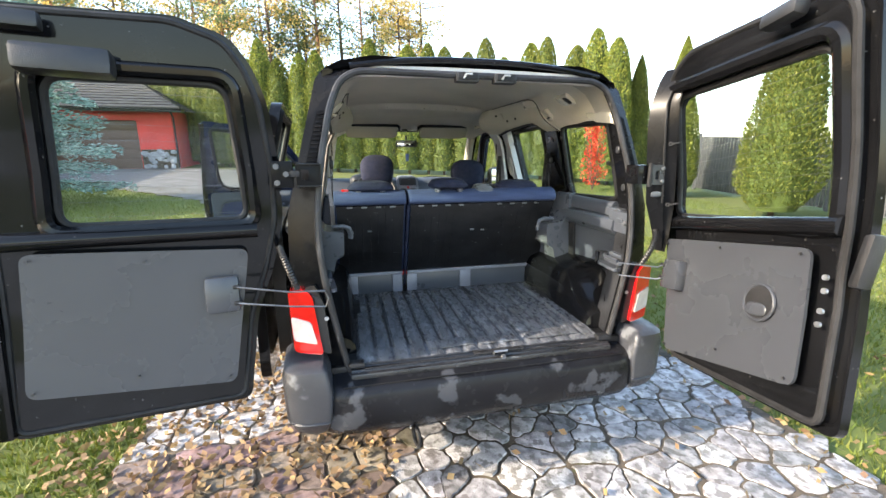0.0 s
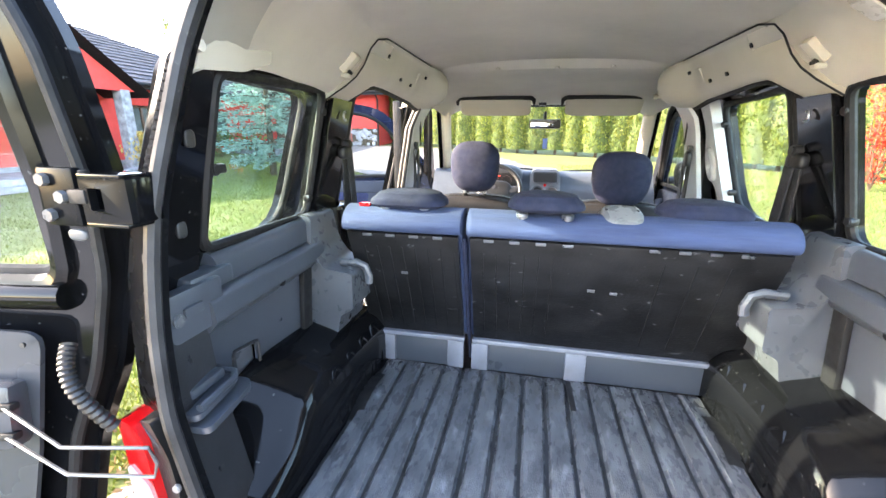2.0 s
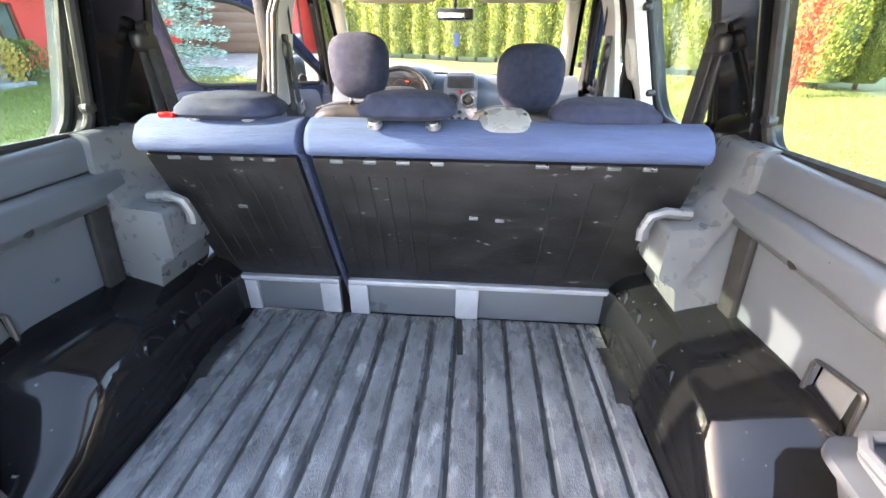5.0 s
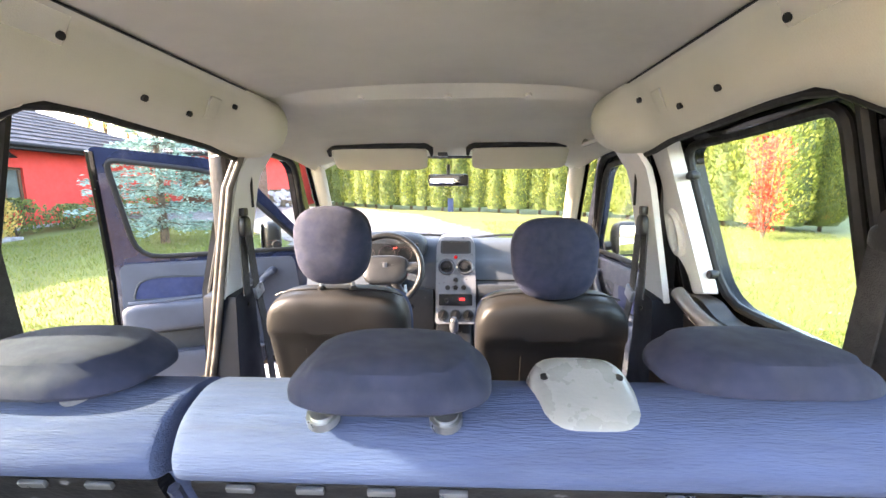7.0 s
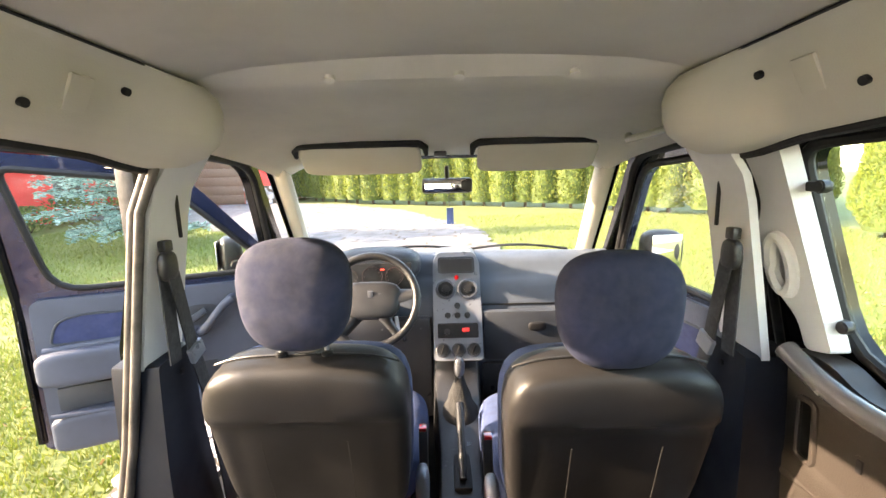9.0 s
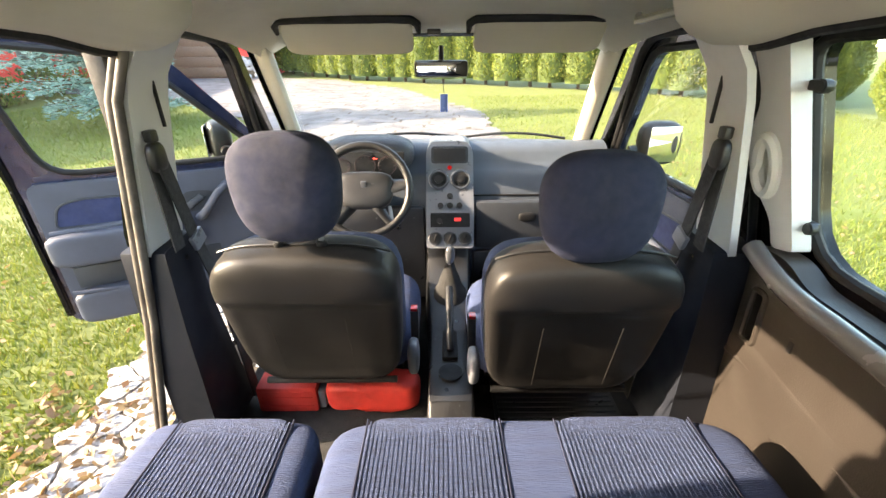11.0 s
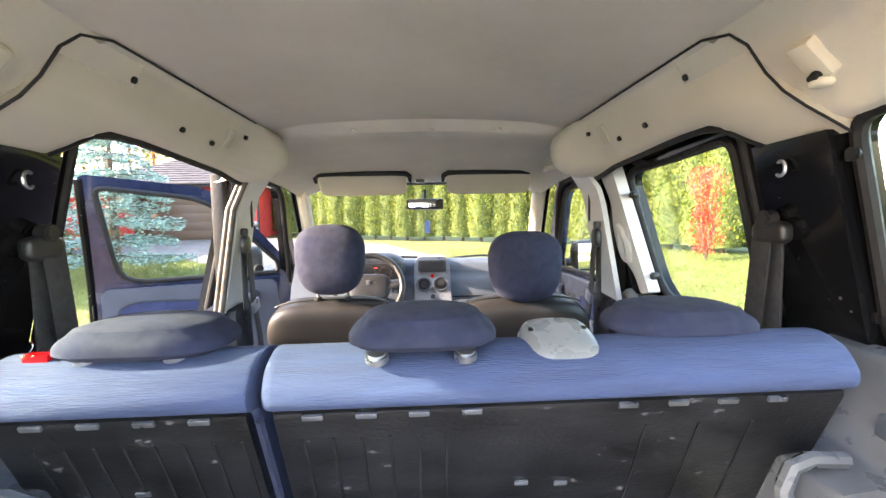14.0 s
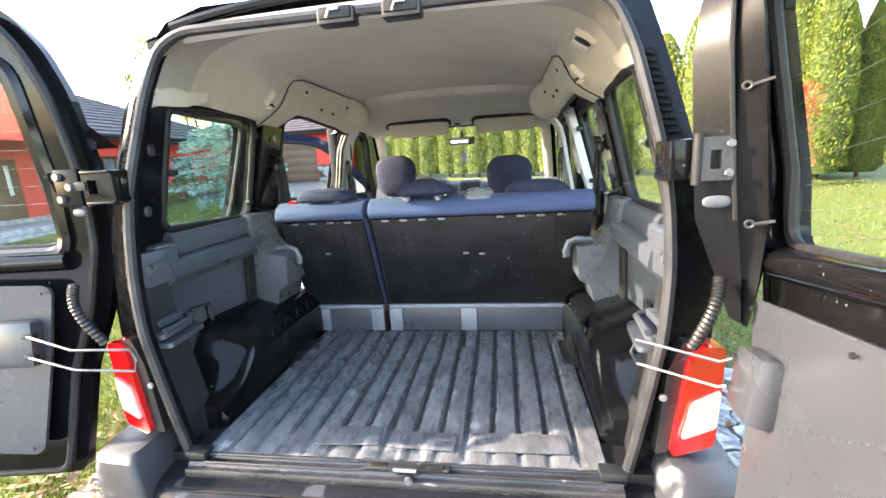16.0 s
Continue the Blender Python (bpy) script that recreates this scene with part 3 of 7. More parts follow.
for y, z in ((-0.010, 0.667), (-0.032, 0.657)):
    part("sill_strip", tube(bmesh.new(), [(-0.56, y, z), (-0.10, y, z), (-0.06, y + 0.006, z + 0.003), (0.0, y + 0.004, z + 0.002), (0.05, y - 0.008, z - 0.004), (0.10, y + 0.004, z + 0.002), (0.16, y, z), (0.56, y, z)], 0.0035, n=6), SEAL, sill, "pale worn edge of the sill")
part("latch_striker", tube(bmesh.new(), [(0.02, -0.03, 0.655), (0.02, -0.045, 0.675), (0.08, -0.045, 0.675), (0.08, -0.03, 0.655)], 0.006), STEEL, sill)
part("latch_plate", boxed((0.05, -0.02, 0.667), (0.24, 0.03, 0.006), 0.003), SEAL, sill)
part("latch_bolt", disc(bmesh.new(), (0.06, -0.052, 0.648), (0, 1, 0), 0.012, 0.012, 16, 0.003), GREYLIGHT, sill)
for x in (-0.03, 0.13):
    part("latch_hole", boxed((x, -0.022, 0.6705), (0.045, 0.012, 0.004), 0.001), RUBBER, sill)
for s in (-1, 1):
    part("sill_corner", boxed((s * 0.592, -0.010, 0.672), (0.065, 0.045, 0.022), 0.006), TRIMDARK, sill)

for s in (-1, 1):
    # wheel arch inside the load space
    wall_side = [(0.10, 0.66), (0.12, 0.745), (0.20, 0.82), (0.29, 0.935), (0.40, 0.955), (0.60, 0.935), (0.92, 0.92), (0.92, 0.66)]
    edge_side = [(0.11, 0.66), (0.125, 0.735), (0.25, 0.775), (0.325, 0.845), (0.375, 0.885), (0.60, 0.885), (0.92, 0.875), (0.92, 0.66)]
    foot_side = [(0.12, 0.66), (0.13, 0.69), (0.25, 0.715), (0.33, 0.755), (0.385, 0.79), (0.60, 0.80), (0.92, 0.79), (0.92, 0.66)]
    rings = []
    for a, b, f, x in ((wall_side, edge_side, 0.0, 0.80), (wall_side, edge_side, 0.5, 0.71), (wall_side, edge_side, 0.92, 0.645), (edge_side, foot_side, 0.12, 0.625), (edge_side, foot_side, 0.45, 0.608), (edge_side, foot_side, 1.0, 0.591)):
        rings.append([(s * x, y0 + (y1 - y0) * f, z0 + (z1 - z0) * f) for (y0, z0), (y1, z1) in zip(a, b)])
    arch = part("wheel_arch", loft(rings), PAINT, car, "scratched black wheel arch cover")
    for i in range(4):
        y = 0.46 + i * 0.105
        arc = [(s * 0.588, y, 0.69), (s * 0.600, y, 0.80), (s * 0.608, y + 0.008, 0.838), (s * 0.614, y + 0.025, 0.858), (s * 0.614, y + 0.045, 0.858), (s * 0.608, y + 0.062, 0.838), (s * 0.600, y + 0.07, 0.80), (s * 0.588, y + 0.07, 0.69)]
        part("rib", tube(bmesh.new(), [(x + s * 0.004, y_, z_) for x, y_, z_ in arc], 0.008, n=8), PAINT, arch)
    # lower side trim with its pocket
    q = dense(rounded([(0.13, 0.68), (0.75, 0.68), (0.75, 1.17), (0.13, 1.20)], 0.04, 3), 0.1)
    pocket = rounded([(0.262, 0.925), (0.372, 0.908), (0.376, 1.008), (0.272, 1.025)], 0.012, 3)
    trim = part("side_trim", plate(q, [pocket], lambda y, z, d: (s * (0.800 + T(y) * 0.3 + d), y, z), 0.012), GREYPLASTIC, car)
    part("pocket_rim", tube(bmesh.new(), [(s * (0.797 + T(y) * 0.3), y, z) for y, z in pocket], 0.005, True, 6), TRIMDARK, trim)
    part("pocket_back", boxed((s * 0.812, 0.345, 0.965), (0.008, 0.07, 0.12), 0.003), GREYLIGHT, trim)
    # black boxes painted in as the shade of the pocket and the slot
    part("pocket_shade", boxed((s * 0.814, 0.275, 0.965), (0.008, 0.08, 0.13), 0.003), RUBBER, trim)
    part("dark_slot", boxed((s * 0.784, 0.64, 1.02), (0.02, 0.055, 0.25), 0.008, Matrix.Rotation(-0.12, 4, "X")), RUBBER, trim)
    # window rail: upper ledge, lower bar and broad rear block
    sec = rounded([(0.855, 1.300), (0.802, 1.294), (0.788, 1.280), (0.776, 1.218), (0.855, 1.212)], 0.010, 3)
    rail = part("trim_rail", loft([[(s * (x + T(y) * 0.7 + 0.012), y, z - 0.02 * (y - 0.7)) for x, z in sec] for y in (0.235, 0.30, 0.50, 0.74)]), GREYPLASTIC, car, "moulded dark grey window rail")
    sec = rounded([(0.855, 1.220), (0.775, 1.216), (0.750, 1.206), (0.744, 1.158), (0.770, 1.130), (0.855, 1.122)], 0.005, 2)
    part("rail_bar", loft([[(s * (x + T(y) * 0.7 + 0.012), y, z - 0.02 * (y - 0.7)) for x, z in sec] for y in (0.16, 0.20, 0.30, 0.50, 0.70, 0.735)]), GREYPLASTIC, rail)
    part("rail_step", boxed((s * 0.768, 0.20, 1.255), (0.06, 0.13, 0.045), 0.010), GREYPLASTIC, rail)
    part("rail_block", boxed((s * 0.742, 0.128, 1.214), (0.035, 0.160, 0.108), 0.010), GREYPLASTIC, rail)
    part("block_boss", boxed((s * 0.722, 0.115, 1.222), (0.010, 0.05, 0.022), 0.004), GREYPLASTIC, rail)
    part("rail_knob", disc(bmesh.new(), (s * 0.738, 0.45, 1.160), (1, 0, 0), 0.012, 0.010, 14, 0.003), RUBBER, rail)
    part("rail_knob", disc(bmesh.new(), (s * 0.722, 0.075, 1.214), (1, 0, 0), 0.014, 0.012, 14, 0.003), GREYLIGHT, rail)
    # pale box beside the seat with a hook
    sec = [(0.83, 1.305), (0.780, 1.298), (0.760, 1.18), (0.722, 1.132), (0.618, 1.120), (0.622, 0.99), (0.668, 0.965), (0.686, 0.885), (0.83, 0.875)]
    blk = part("pillar_box", loft([[(s * x, y + (0.04 if z > 1.22 else 0), z) for x, z in rounded(sec, 0.012, 3)] for y in (0.662, 0.67, 0.82, 0.88)]), GREYLIGHT, car, "scuffed grey plastic box beside the seat")
    hook = [(s * 0.68, 0.715, 1.142), (s * 0.62, 0.715, 1.146), (s * 0.592, 0.715, 1.134), (s * 0.580, 0.715, 1.10), (s * 0.583, 0.715, 1.075)]
    part("seat_hook", tube(bmesh.new(), hook, 0.013, n=8, flat=1.3), GREYLIGHT, blk)
    # dark lower tail pillar with a two-step tray
    sec = rounded([(0.80, 0.66), (0.64, 0.66), (0.675, 0.85), (0.715, 1.05), (0.725, 1.20), (0.80, 1.20)], 0.015, 2)
    low = part("tail_trim", loft([[(s * (x + 0.02 if y > 0.08 else min(x, 0.752)), y, z) for x, z in sec] for y in (0.036, 0.05, 0.15, 0.165)]), TRIMDARK, car, "scuffed black lower tail trim")
    for z0, z1, x0, y1 in ((0.985, 1.000, 0.655, 0.215), (1.012, 1.026, 0.675, 0.19)):
        tray = rounded([(s * x0, 0.035), (s * 0.77, 0.035), (s * 0.77, y1), (s * (x0 + 0.02), y1)], [0.02, 0.0, 0.0, 0.04], 5)
        part("ledge", prism(tray, z0, z1, "z"), GREYPLASTIC, low)
    part("tray_rim", tube(bmesh.new(), [(s * 0.683, 0.05, 1.034), (s * 0.688, 0.16, 1.034), (s * 0.708, 0.185, 1.034), (s * 0.77, 0.19, 1.034)], 0.009, n=8), GREYPLASTIC, low)
    part("tie_bracket", boxed((s * 0.728, 0.115, 1.046), (0.03, 0.10, 0.024), 0.008), GREYPLASTIC, low)
    # bare black tail pillar
    q = dense([(0.07, 1.21), (0.205, 1.21), (0.20, 1.32), (0.195, 1.45), (0.21, 1.70), (0.136, 1.70), (0.085, 1.45)], 0.08)
    pil = part("tail_pillar", plate(q, [], lambda y, z, d: (s * (XI(y, z) + 0.002 + d), y, z), 0.02), PAINT, car)
    for y, z in ((0.146, 1.567), (0.137, 1.386)):
        part("plug", cushion((s * XI(y, z), y, z), (0.010, 0.026, 0.034), 3.5, 6), TRIMDARK, pil)
    # middle pillar behind the sliding door
    q = dense([(0.80, 1.20), (0.985, 1.20), (0.99, 1.69), (0.80, 1.69)], 0.08)
    mid = part("middle_pillar", plate(q, [], lambda y, z, d: (s * (XI(y, z) - 0.02 + d), y, z), 0.03), PAINT, car)
    part("lower_pillar", boxed((s * 0.80, 0.95, 0.98), (0.08, 0.16, 0.66), 0.02), PAINT, car)
    # rear belt on it
    x = XI(0.95, 1.5) - 0.04
    belt = part("belt_guide", cushion((s * x, 0.955, 1.505), (0.035, 0.085, 0.05), 3.5, 8), BLACKPLASTIC, car)
    part("guide_bolt", disc(bmesh.new(), (s * (x - 0.01), 0.955, 1.535), (1, 0, 0), 0.018, 0.03, 16, 0.004), BLACKPLASTIC, belt)
    part("belt", boxed((s * (x + 0.002), 0.955, 1.36), (0.006, 0.055, 0.30), 0.001), BELT, belt)
    part("belt_fold", boxed((s * (x - 0.012), 0.975, 1.40), (0.005, 0.05, 0.20), 0.001, Matrix.Rotation(0.10, 4, "X")), BELT, belt)
    curl = [(s * (XI(0.9, 1.64) - 0.03), 0.905 + 0.011 * math.cos(a * 0.5), 1.635 + 0.015 * math.sin(a * 0.5)) for a in range(2, 12)]
    part("belt_eye", tube(bmesh.new(), curl, 0.0035, n=6), STEEL, mid, "bright bent metal eye")

# ---------------- headlining ----------------
HX = [0.0, 0.15, 0.30, 0.45, 0.55, 0.60, 0.65, 0.684, 0.71, 0.735, 0.755, 0.775]
HZ = [1.93, 1.928, 1.922, 1.908, 1.892, 1.880, 1.858, 1.836, 1.808, 1.775, 1.745, 1.715]
MX = [0.0, 0.15, 0.30, 0.42, 0.50, 0.55, 0.57, 0.585, 0.605, 0.65, 0.70, 0.75, 0.775]
MZ = [1.93, 1.928, 1.922, 1.914, 1.903, 1.89, 1.881, 1.850, 1.798, 1.752, 1.722, 1.705, 1.702]


def head(x, y):
    """Place of the headlining at the section point x (0 to 0.775) and the length y."""
    k = min(1.0, max(0.0, (y - 0.45) / 0.33))
    wide = XI(y, 1.72) / 0.765
    f = wide * (1 - k) + k
    z = float(np.interp(abs(x), HX, HZ)) * (1 - k) + float(np.interp(abs(x), MX, MZ)) * k - 0.5 * max(0.0, 0.42 - y) ** 2
    if abs(x) > 0.68:
        f = f + (wide - f) * min(1.0, (abs(x) - 0.68) / 0.07)
    return Vector((x * f, y, z))


def on_lining(x, y):
    """The headlining's place at the true half width x, its inward normal and a turn whose x axis follows that normal."""
    u = x
    for _ in range(20):
        u += x - head(u, y).x
    p = head(u, y)
    along_x = (head(u + 0.02, y) - head(u - 0.02, y)).normalized()
    nrm = Vector((along_x.z, 0, -along_x.x))
    nrm = nrm if nrm.z < 0 else -nrm
    side = 1 if x < 0 else -1
    up = nrm.cross(Vector((0, 1, 0))) * side
    if up.z < 0:
        up = -up
    tilt = Matrix((nrm, up.cross(nrm), up)).transposed().to_4x4()
    return p, nrm, tilt


def skin(fn, xs, ys, thick=0.012):
    bm = loft([[fn(x, y) for x in xs] for y in ys], closed=False)
    bmesh.ops.solidify(bm, geom=bm.faces[:], thickness=thick)
    return bm


span = lambda a, b, n: [a + (b - a) * i / n for i in range(n + 1)]
part("headliner", skin(head, span(-0.556, 0.556, 24), span(1.0, 1.69, 10)), HEADLINER, car, "beige cloth headlining")
part("headliner", skin(head, span(-0.772, 0.772, 44), span(0.30, 1.003, 18)), HEADLINER, car, "beige cloth headlining over the load space")
EDGE_C = [(0.552, 1.884), (0.570, 1.874), (0.585, 1.845), (0.605, 1.792), (0.628, 1.757), (0.662, 1.728), (0.700, 1.704), (0.738, 1.682)]      # at the middle pillar
EDGE_D = [(0.552, 1.884), (0.570, 1.874), (0.585, 1.845), (0.605, 1.795), (0.620, 1.773), (0.636, 1.759), (0.650, 1.752), (0.664, 1.750)]      # over the sliding door
EDGE_F = [(0.535, 1.878), (0.515, 1.856), (0.505, 1.825), (0.508, 1.785), (0.525, 1.748), (0.560, 1.720), (0.610, 1.702), (0.664, 1.700)]      # bulging front end
BACK = [0.90, 0.850, 0.825, 0.808, 0.796, 0.786, 0.780, 0.778]
for s in (-1, 1):
    def edge_trim(i, f):
        """Point i of the section, f from the rear seam (0) to the rounded front end (1)."""
        i0 = min(int(i), 6)
        mixd = lambda tab: Vector(tab[i0]).lerp(Vector(tab[i0 + 1]), i - i0)
        y0 = BACK[i0] + (BACK[i0 + 1] - BACK[i0]) * (i - i0)
        y = y0 + (1.80 - y0) * f
        q = min(1.0, max(0.0, (y - 0.93) / 0.10))
        q = q * q * (3 - 2 * q)
        p = mixd(EDGE_C).lerp(mixd(EDGE_D), q)
        p.y -= 0.067 * max(0.0, y - 1.14) * min(1.0, i / 7) ** 2
        q = min(1.0, max(0.0, (y - 1.50) / 0.19))
        p = p.lerp(mixd(EDGE_F), q * q * (3 - 2 * q))
        k = math.sqrt(max(0.0, 1 - (max(0.0, y - 1.70) / 0.10) ** 2))
        p = Vector((0.63, 1.785)).lerp(p, k)
        return Vector((s * p.x, y, p.y))
    fs = span(0, 0.28, 9) + span(0.31, 0.84, 14) + [0.87, 0.90, 0.925, 0.95, 0.97, 0.985, 0.995, 1.0]
    rings = []
    for f in fs:
        face = [edge_trim(i, f) for i in span(0, 7, 21)]
        rings.append(face + [face[-1] + Vector((s * 0.012, 0, 0.01)), face[-1] + Vector((s * 0.012, 0, 0.06)), face[0] + Vector((s * 0.04, 0, 0.006))])
    deep = part("roof_side_box", loft(rings), CREAM, car, "cream roof edge trim with fixing holes")
    for x, y, z in ((0.584, 0.995, 1.846), (0.606, 1.20, 1.790), (0.608, 1.351, 1.784), (0.581, 1.523, 1.833)):
        part("fixing_hole", disc(bmesh.new(), (s * (x + 0.001), y, z), (s * 0.9, 0, 0.35), 0.0075, 0.012, 14), RUBBER, deep)
    part("seam", tube(bmesh.new(), [(s * 0.553, y, 1.8835) for y in span(1.70, 0.95, 8)] + [edge_trim(i, 0) + Vector((-s * 0.002, -0.002, -0.003)) for i in span(0, 7, 14)], 0.0028, n=6), RUBBER, deep)
    # black door-head rubber under the trim
    part("door_head_rubber", tube(bmesh.new(), [edge_trim(7, f) + Vector((s * 0.012, 0, -0.002)) for f in span(0.17, 0.94, 14)], 0.011, n=8), RUBBER, car)
    p, nrm, tilt = on_lining(s * 0.622, 0.735)
    hk = part("coat_hook", boxed(p + nrm * 0.003, (0.026, 0.040, 0.070), 0.009, tilt), CREAM, car)
    part("hook_screw", disc(bmesh.new(), p + nrm * 0.022 + tilt.to_3x3() @ Vector((0, 0, -0.022)), nrm, 0.008, 0.012, 10), RUBBER, hk)
    part("hook_lip", cushion(p + nrm * 0.020 + tilt.to_3x3() @ Vector((0, 0, -0.036)), (0.030, 0.030, 0.016), 3, 6), CREAM, hk)
    # door-top reveals
    part("door_seal", tube(bmesh.new(), [(s * (XI(y, z) - 0.004), y + (0.05 * min(1.0, max(0.0, (y - 1.5) / 0.2)) if s < 0 else 0.0), z) for y, z in SLIDE_DOOR], 0.012, True), RUBBER, car)
    tilt = Matrix.Rotation(-s * 0.49, 4, "Y")
    part("clip_cover", boxed((s * 0.597, 1.435, 1.812), (0.008, 0.045, 0.062), 0.003, tilt), CREAM, deep)
    part("door_seal", tube(bmesh.new(), [(s * (XI(y, z) - 0.005), y, z) for y, z in FRONT_DOOR], 0.015, True), RUBBER, car)


def front_head(a, y):
    """Front headlining: it leaves the roof lining with a shallow fold and falls to the windscreen."""
    w = float(np.interp(y, [1.685, 2.0, 2.30, 2.48], [0.775, 0.765, 0.73, 0.67]))
    start = head(a * 0.772, 1.685).z + 0.003
    fall = 1.905 + float(np.interp(y, [1.685, 1.70, 1.76, 1.85, 2.05, 2.30, 2.48], [0.0, -0.012, -0.030, -0.038, -0.055, -0.085, -0.14])) - 0.015 * a * a - 0.36 * max(0.0, abs(a) - 0.75) ** 1.2
    k = min(1.0, max(0.0, (y - 1.685) / 0.03))
    side = min(1.0, max(0.0, (0.80 - abs(a)) / 0.1))
    k = k * side + min(1.0, max(0.0, (y - 1.72) / 0.1)) * (1 - side)
    return Vector((a * w, y, start * (1 - k) + fall * k))


front = part("front_headliner", skin(front_head, span(-1, 1, 30), [1.685, 1.70, 1.715, 1.74, 1.77] + span(1.80, 2.48, 12)), HEADLINER, car, "beige front headlining")
for i, x in enumerate((-0.25, 0.04, 0.3)):
    part("roof_button", disc(bmesh.new(), (x, 1.70, 1.888), (0, 0.4, 1), 0.012, 0.01, 12), HEADLINER, front)
# dome lamp on the rear roof edge
p, nrm, tilt = on_lining(0.602, 0.505)
at_ = lambda a, b, c: p + tilt.to_3x3() @ Vector((a, b, c))
dome = part("dome_lamp", boxed(at_(0.004, 0, 0), (0.022, 0.115, 0.080), 0.009, tilt), CREAM, car)
part("lamp_lens", boxed(at_(0.012, -0.024, 0), (0.014, 0.055, 0.062), 0.006, tilt), LAMPGLASS, dome)
part("lamp_socket", cushion(at_(0.012, 0.030, 0), (0.014, 0.046, 0.058), 3, 6, turn=tilt), RUBBER, dome)
# roof latches at the tail
for x in (-0.075, 0.095):
    lt = part("roof_latch", boxed((x, 0.140, 1.862), (0.10, 0.05, 0.040), 0.008), BLACKPLASTIC, car)
    part("latch_slot", boxed((x, 0.118, 1.866), (0.085, 0.02, 0.028), 0.004), RUBBER, lt)
    part("latch_claw", tube(bmesh.new(), [(x - 0.02, 0.110, 1.855), (x - 0.01, 0.104, 1.872), (x + 0.015, 0.104, 1.872)], 0.005, n=6), STEEL, lt)
# cream corner trim from the tail frame to the headlining
def along(pts, n):
    pts = [Vector(p) for p in pts]
    acc = [0.0]
    for a, b in zip(pts, pts[1:]):
        acc.append(acc[-1] + (b - a).length)
    out = []
    for i in range(n + 1):
        d = acc[-1] * i / n
        k = max(j for j in range(len(acc)) if acc[j] <= d + 1e-9)
        k = min(k, len(pts) - 2)
        out.append(pts[k].lerp(pts[k + 1], (d - acc[k]) / max(1e-9, acc[k + 1] - acc[k])))
    return out


lipcurve = [(x, YR(z) + 0.012, z) for x, z in ((-0.660, 1.67), (-0.642, 1.74), (-0.606, 1.82), (-0.53, 1.866), (0.53, 1.866), (0.606, 1.82), (0.642, 1.74), (0.660, 1.67))]
inner = [head(x, 0.301) for x in span(-0.772, 0.772, 30)]
a_, b_ = along(lipcurve, 40), along(inner, 40)
rows = [[p.lerp(q, f) + Vector((0, 0, 0.012 * math.sin(math.pi * f))) for p, q in zip(a_, b_)] for f in span(0, 1, 5)]
bm = loft(rows, closed=False)
bmesh.ops.solidify(bm, geom=bm.faces[:], thickness=0.006)
part("tail_headlining", bm, TAILCREAM, car, "cream roof trim at the tail")
for s in (-1, 1):
    q = dense([(0.142, 1.69), (0.30, 1.705), (0.40, 1.735), (0.40, 1.80), (0.165, 1.78)], 0.06)
    part("pillar_top_trim", plate(q, [], lambda y, z, d: (s * (XI(y, z) - 0.008 + d), y, z), 0.012), CREAM, car)
    part("trim_stud", disc(bmesh.new(), (s * (XI(0.15, 1.73) - 0.010), 0.15, 1.73), (1, 0, 0), 0.011, 0.006, 14), CREAM, car)
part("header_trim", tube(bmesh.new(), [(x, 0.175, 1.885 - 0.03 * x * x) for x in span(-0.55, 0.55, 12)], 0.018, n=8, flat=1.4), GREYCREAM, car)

# ---------------- rear bench ----------------
def bench(x0, x1):
    back = rounded([(0.905, 0.80), (0.715, 1.255), (0.745, 1.27), (0.93, 0.81)], 0.008, 2)
    b = part("rear_seat_back", prism(back, x0 + 0.012, x1 - 0.012), SEATBLACK, car, "black scuffed back of the folding bench")
    pad = rounded([(0.925, 0.80), (0.735, 1.258), (0.700, 1.266), (0.693, 1.290), (0.715, 1.325), (0.77, 1.345), (0.84, 1.33), (0.885, 1.25), (1.06, 0.82), (1.03, 0.78)], 0.03, 4)
    rings = []
    for f, k in ((0.0, 0.93), (0.008, 0.985), (0.02, 1.0), (1 - 0.02, 1.0), (1 - 0.008, 0.985), (1.0, 0.93)):
        x = x0 + (x1 - x0) * f
        rings.append([(x, 0.86 + (y - 0.86) * (k if z > 1.2 else 1), 1.08 + (z - 1.08) * (0.96 + 0.04 * k if z > 1.2 else 1)) for y, z in pad])
    part("upholstery", loft(rings), BLUECLOTH, b, "blue cloth seat upholstery")
    return b


def rear_face(x, z, off=0.0):
    f = (z - 0.80) / (1.255 - 0.80)
    return Vector((x, 0.905 - 0.19 * f - off, z))


benches = (bench(-0.665, -0.258), bench(-0.242, 0.69))
lean = Matrix.Rotation(math.atan2(0.19, 0.455), 4, "X")
for k, (x0, n) in enumerate(((-0.58, 4), (-0.17, 4), (0.32, 4))):
    for i in range(n):
        part("slot_clip", boxed(rear_face(x0 + i * 0.081, 1.250, 0.003), (0.032, 0.006, 0.010), 0.002, lean), STEEL, benches[0 if k == 0 else 1], "bright clip slot")
for x, z in ((-0.47, 1.10), (0.165, 1.085), (0.235, 1.08)):
    part("slot_clip", boxed(rear_face(x, z, 0.003), (0.024, 0.005, 0.010), 0.002, lean), STEEL, benches[0 if x < -0.3 else 1])
for x in [-0.60 + 0.045 * i for i in range(8)] + [-0.19 + 0.045 * i for i in range(6)] + [0.36 + 0.09 * i for i in range(3)]:
    part("pressed_rib", boxed(rear_face(x, 1.03, 0.001), (0.005, 0.003, 0.38), 0.001, lean), RUBBER, benches[0 if x < -0.25 else 1])
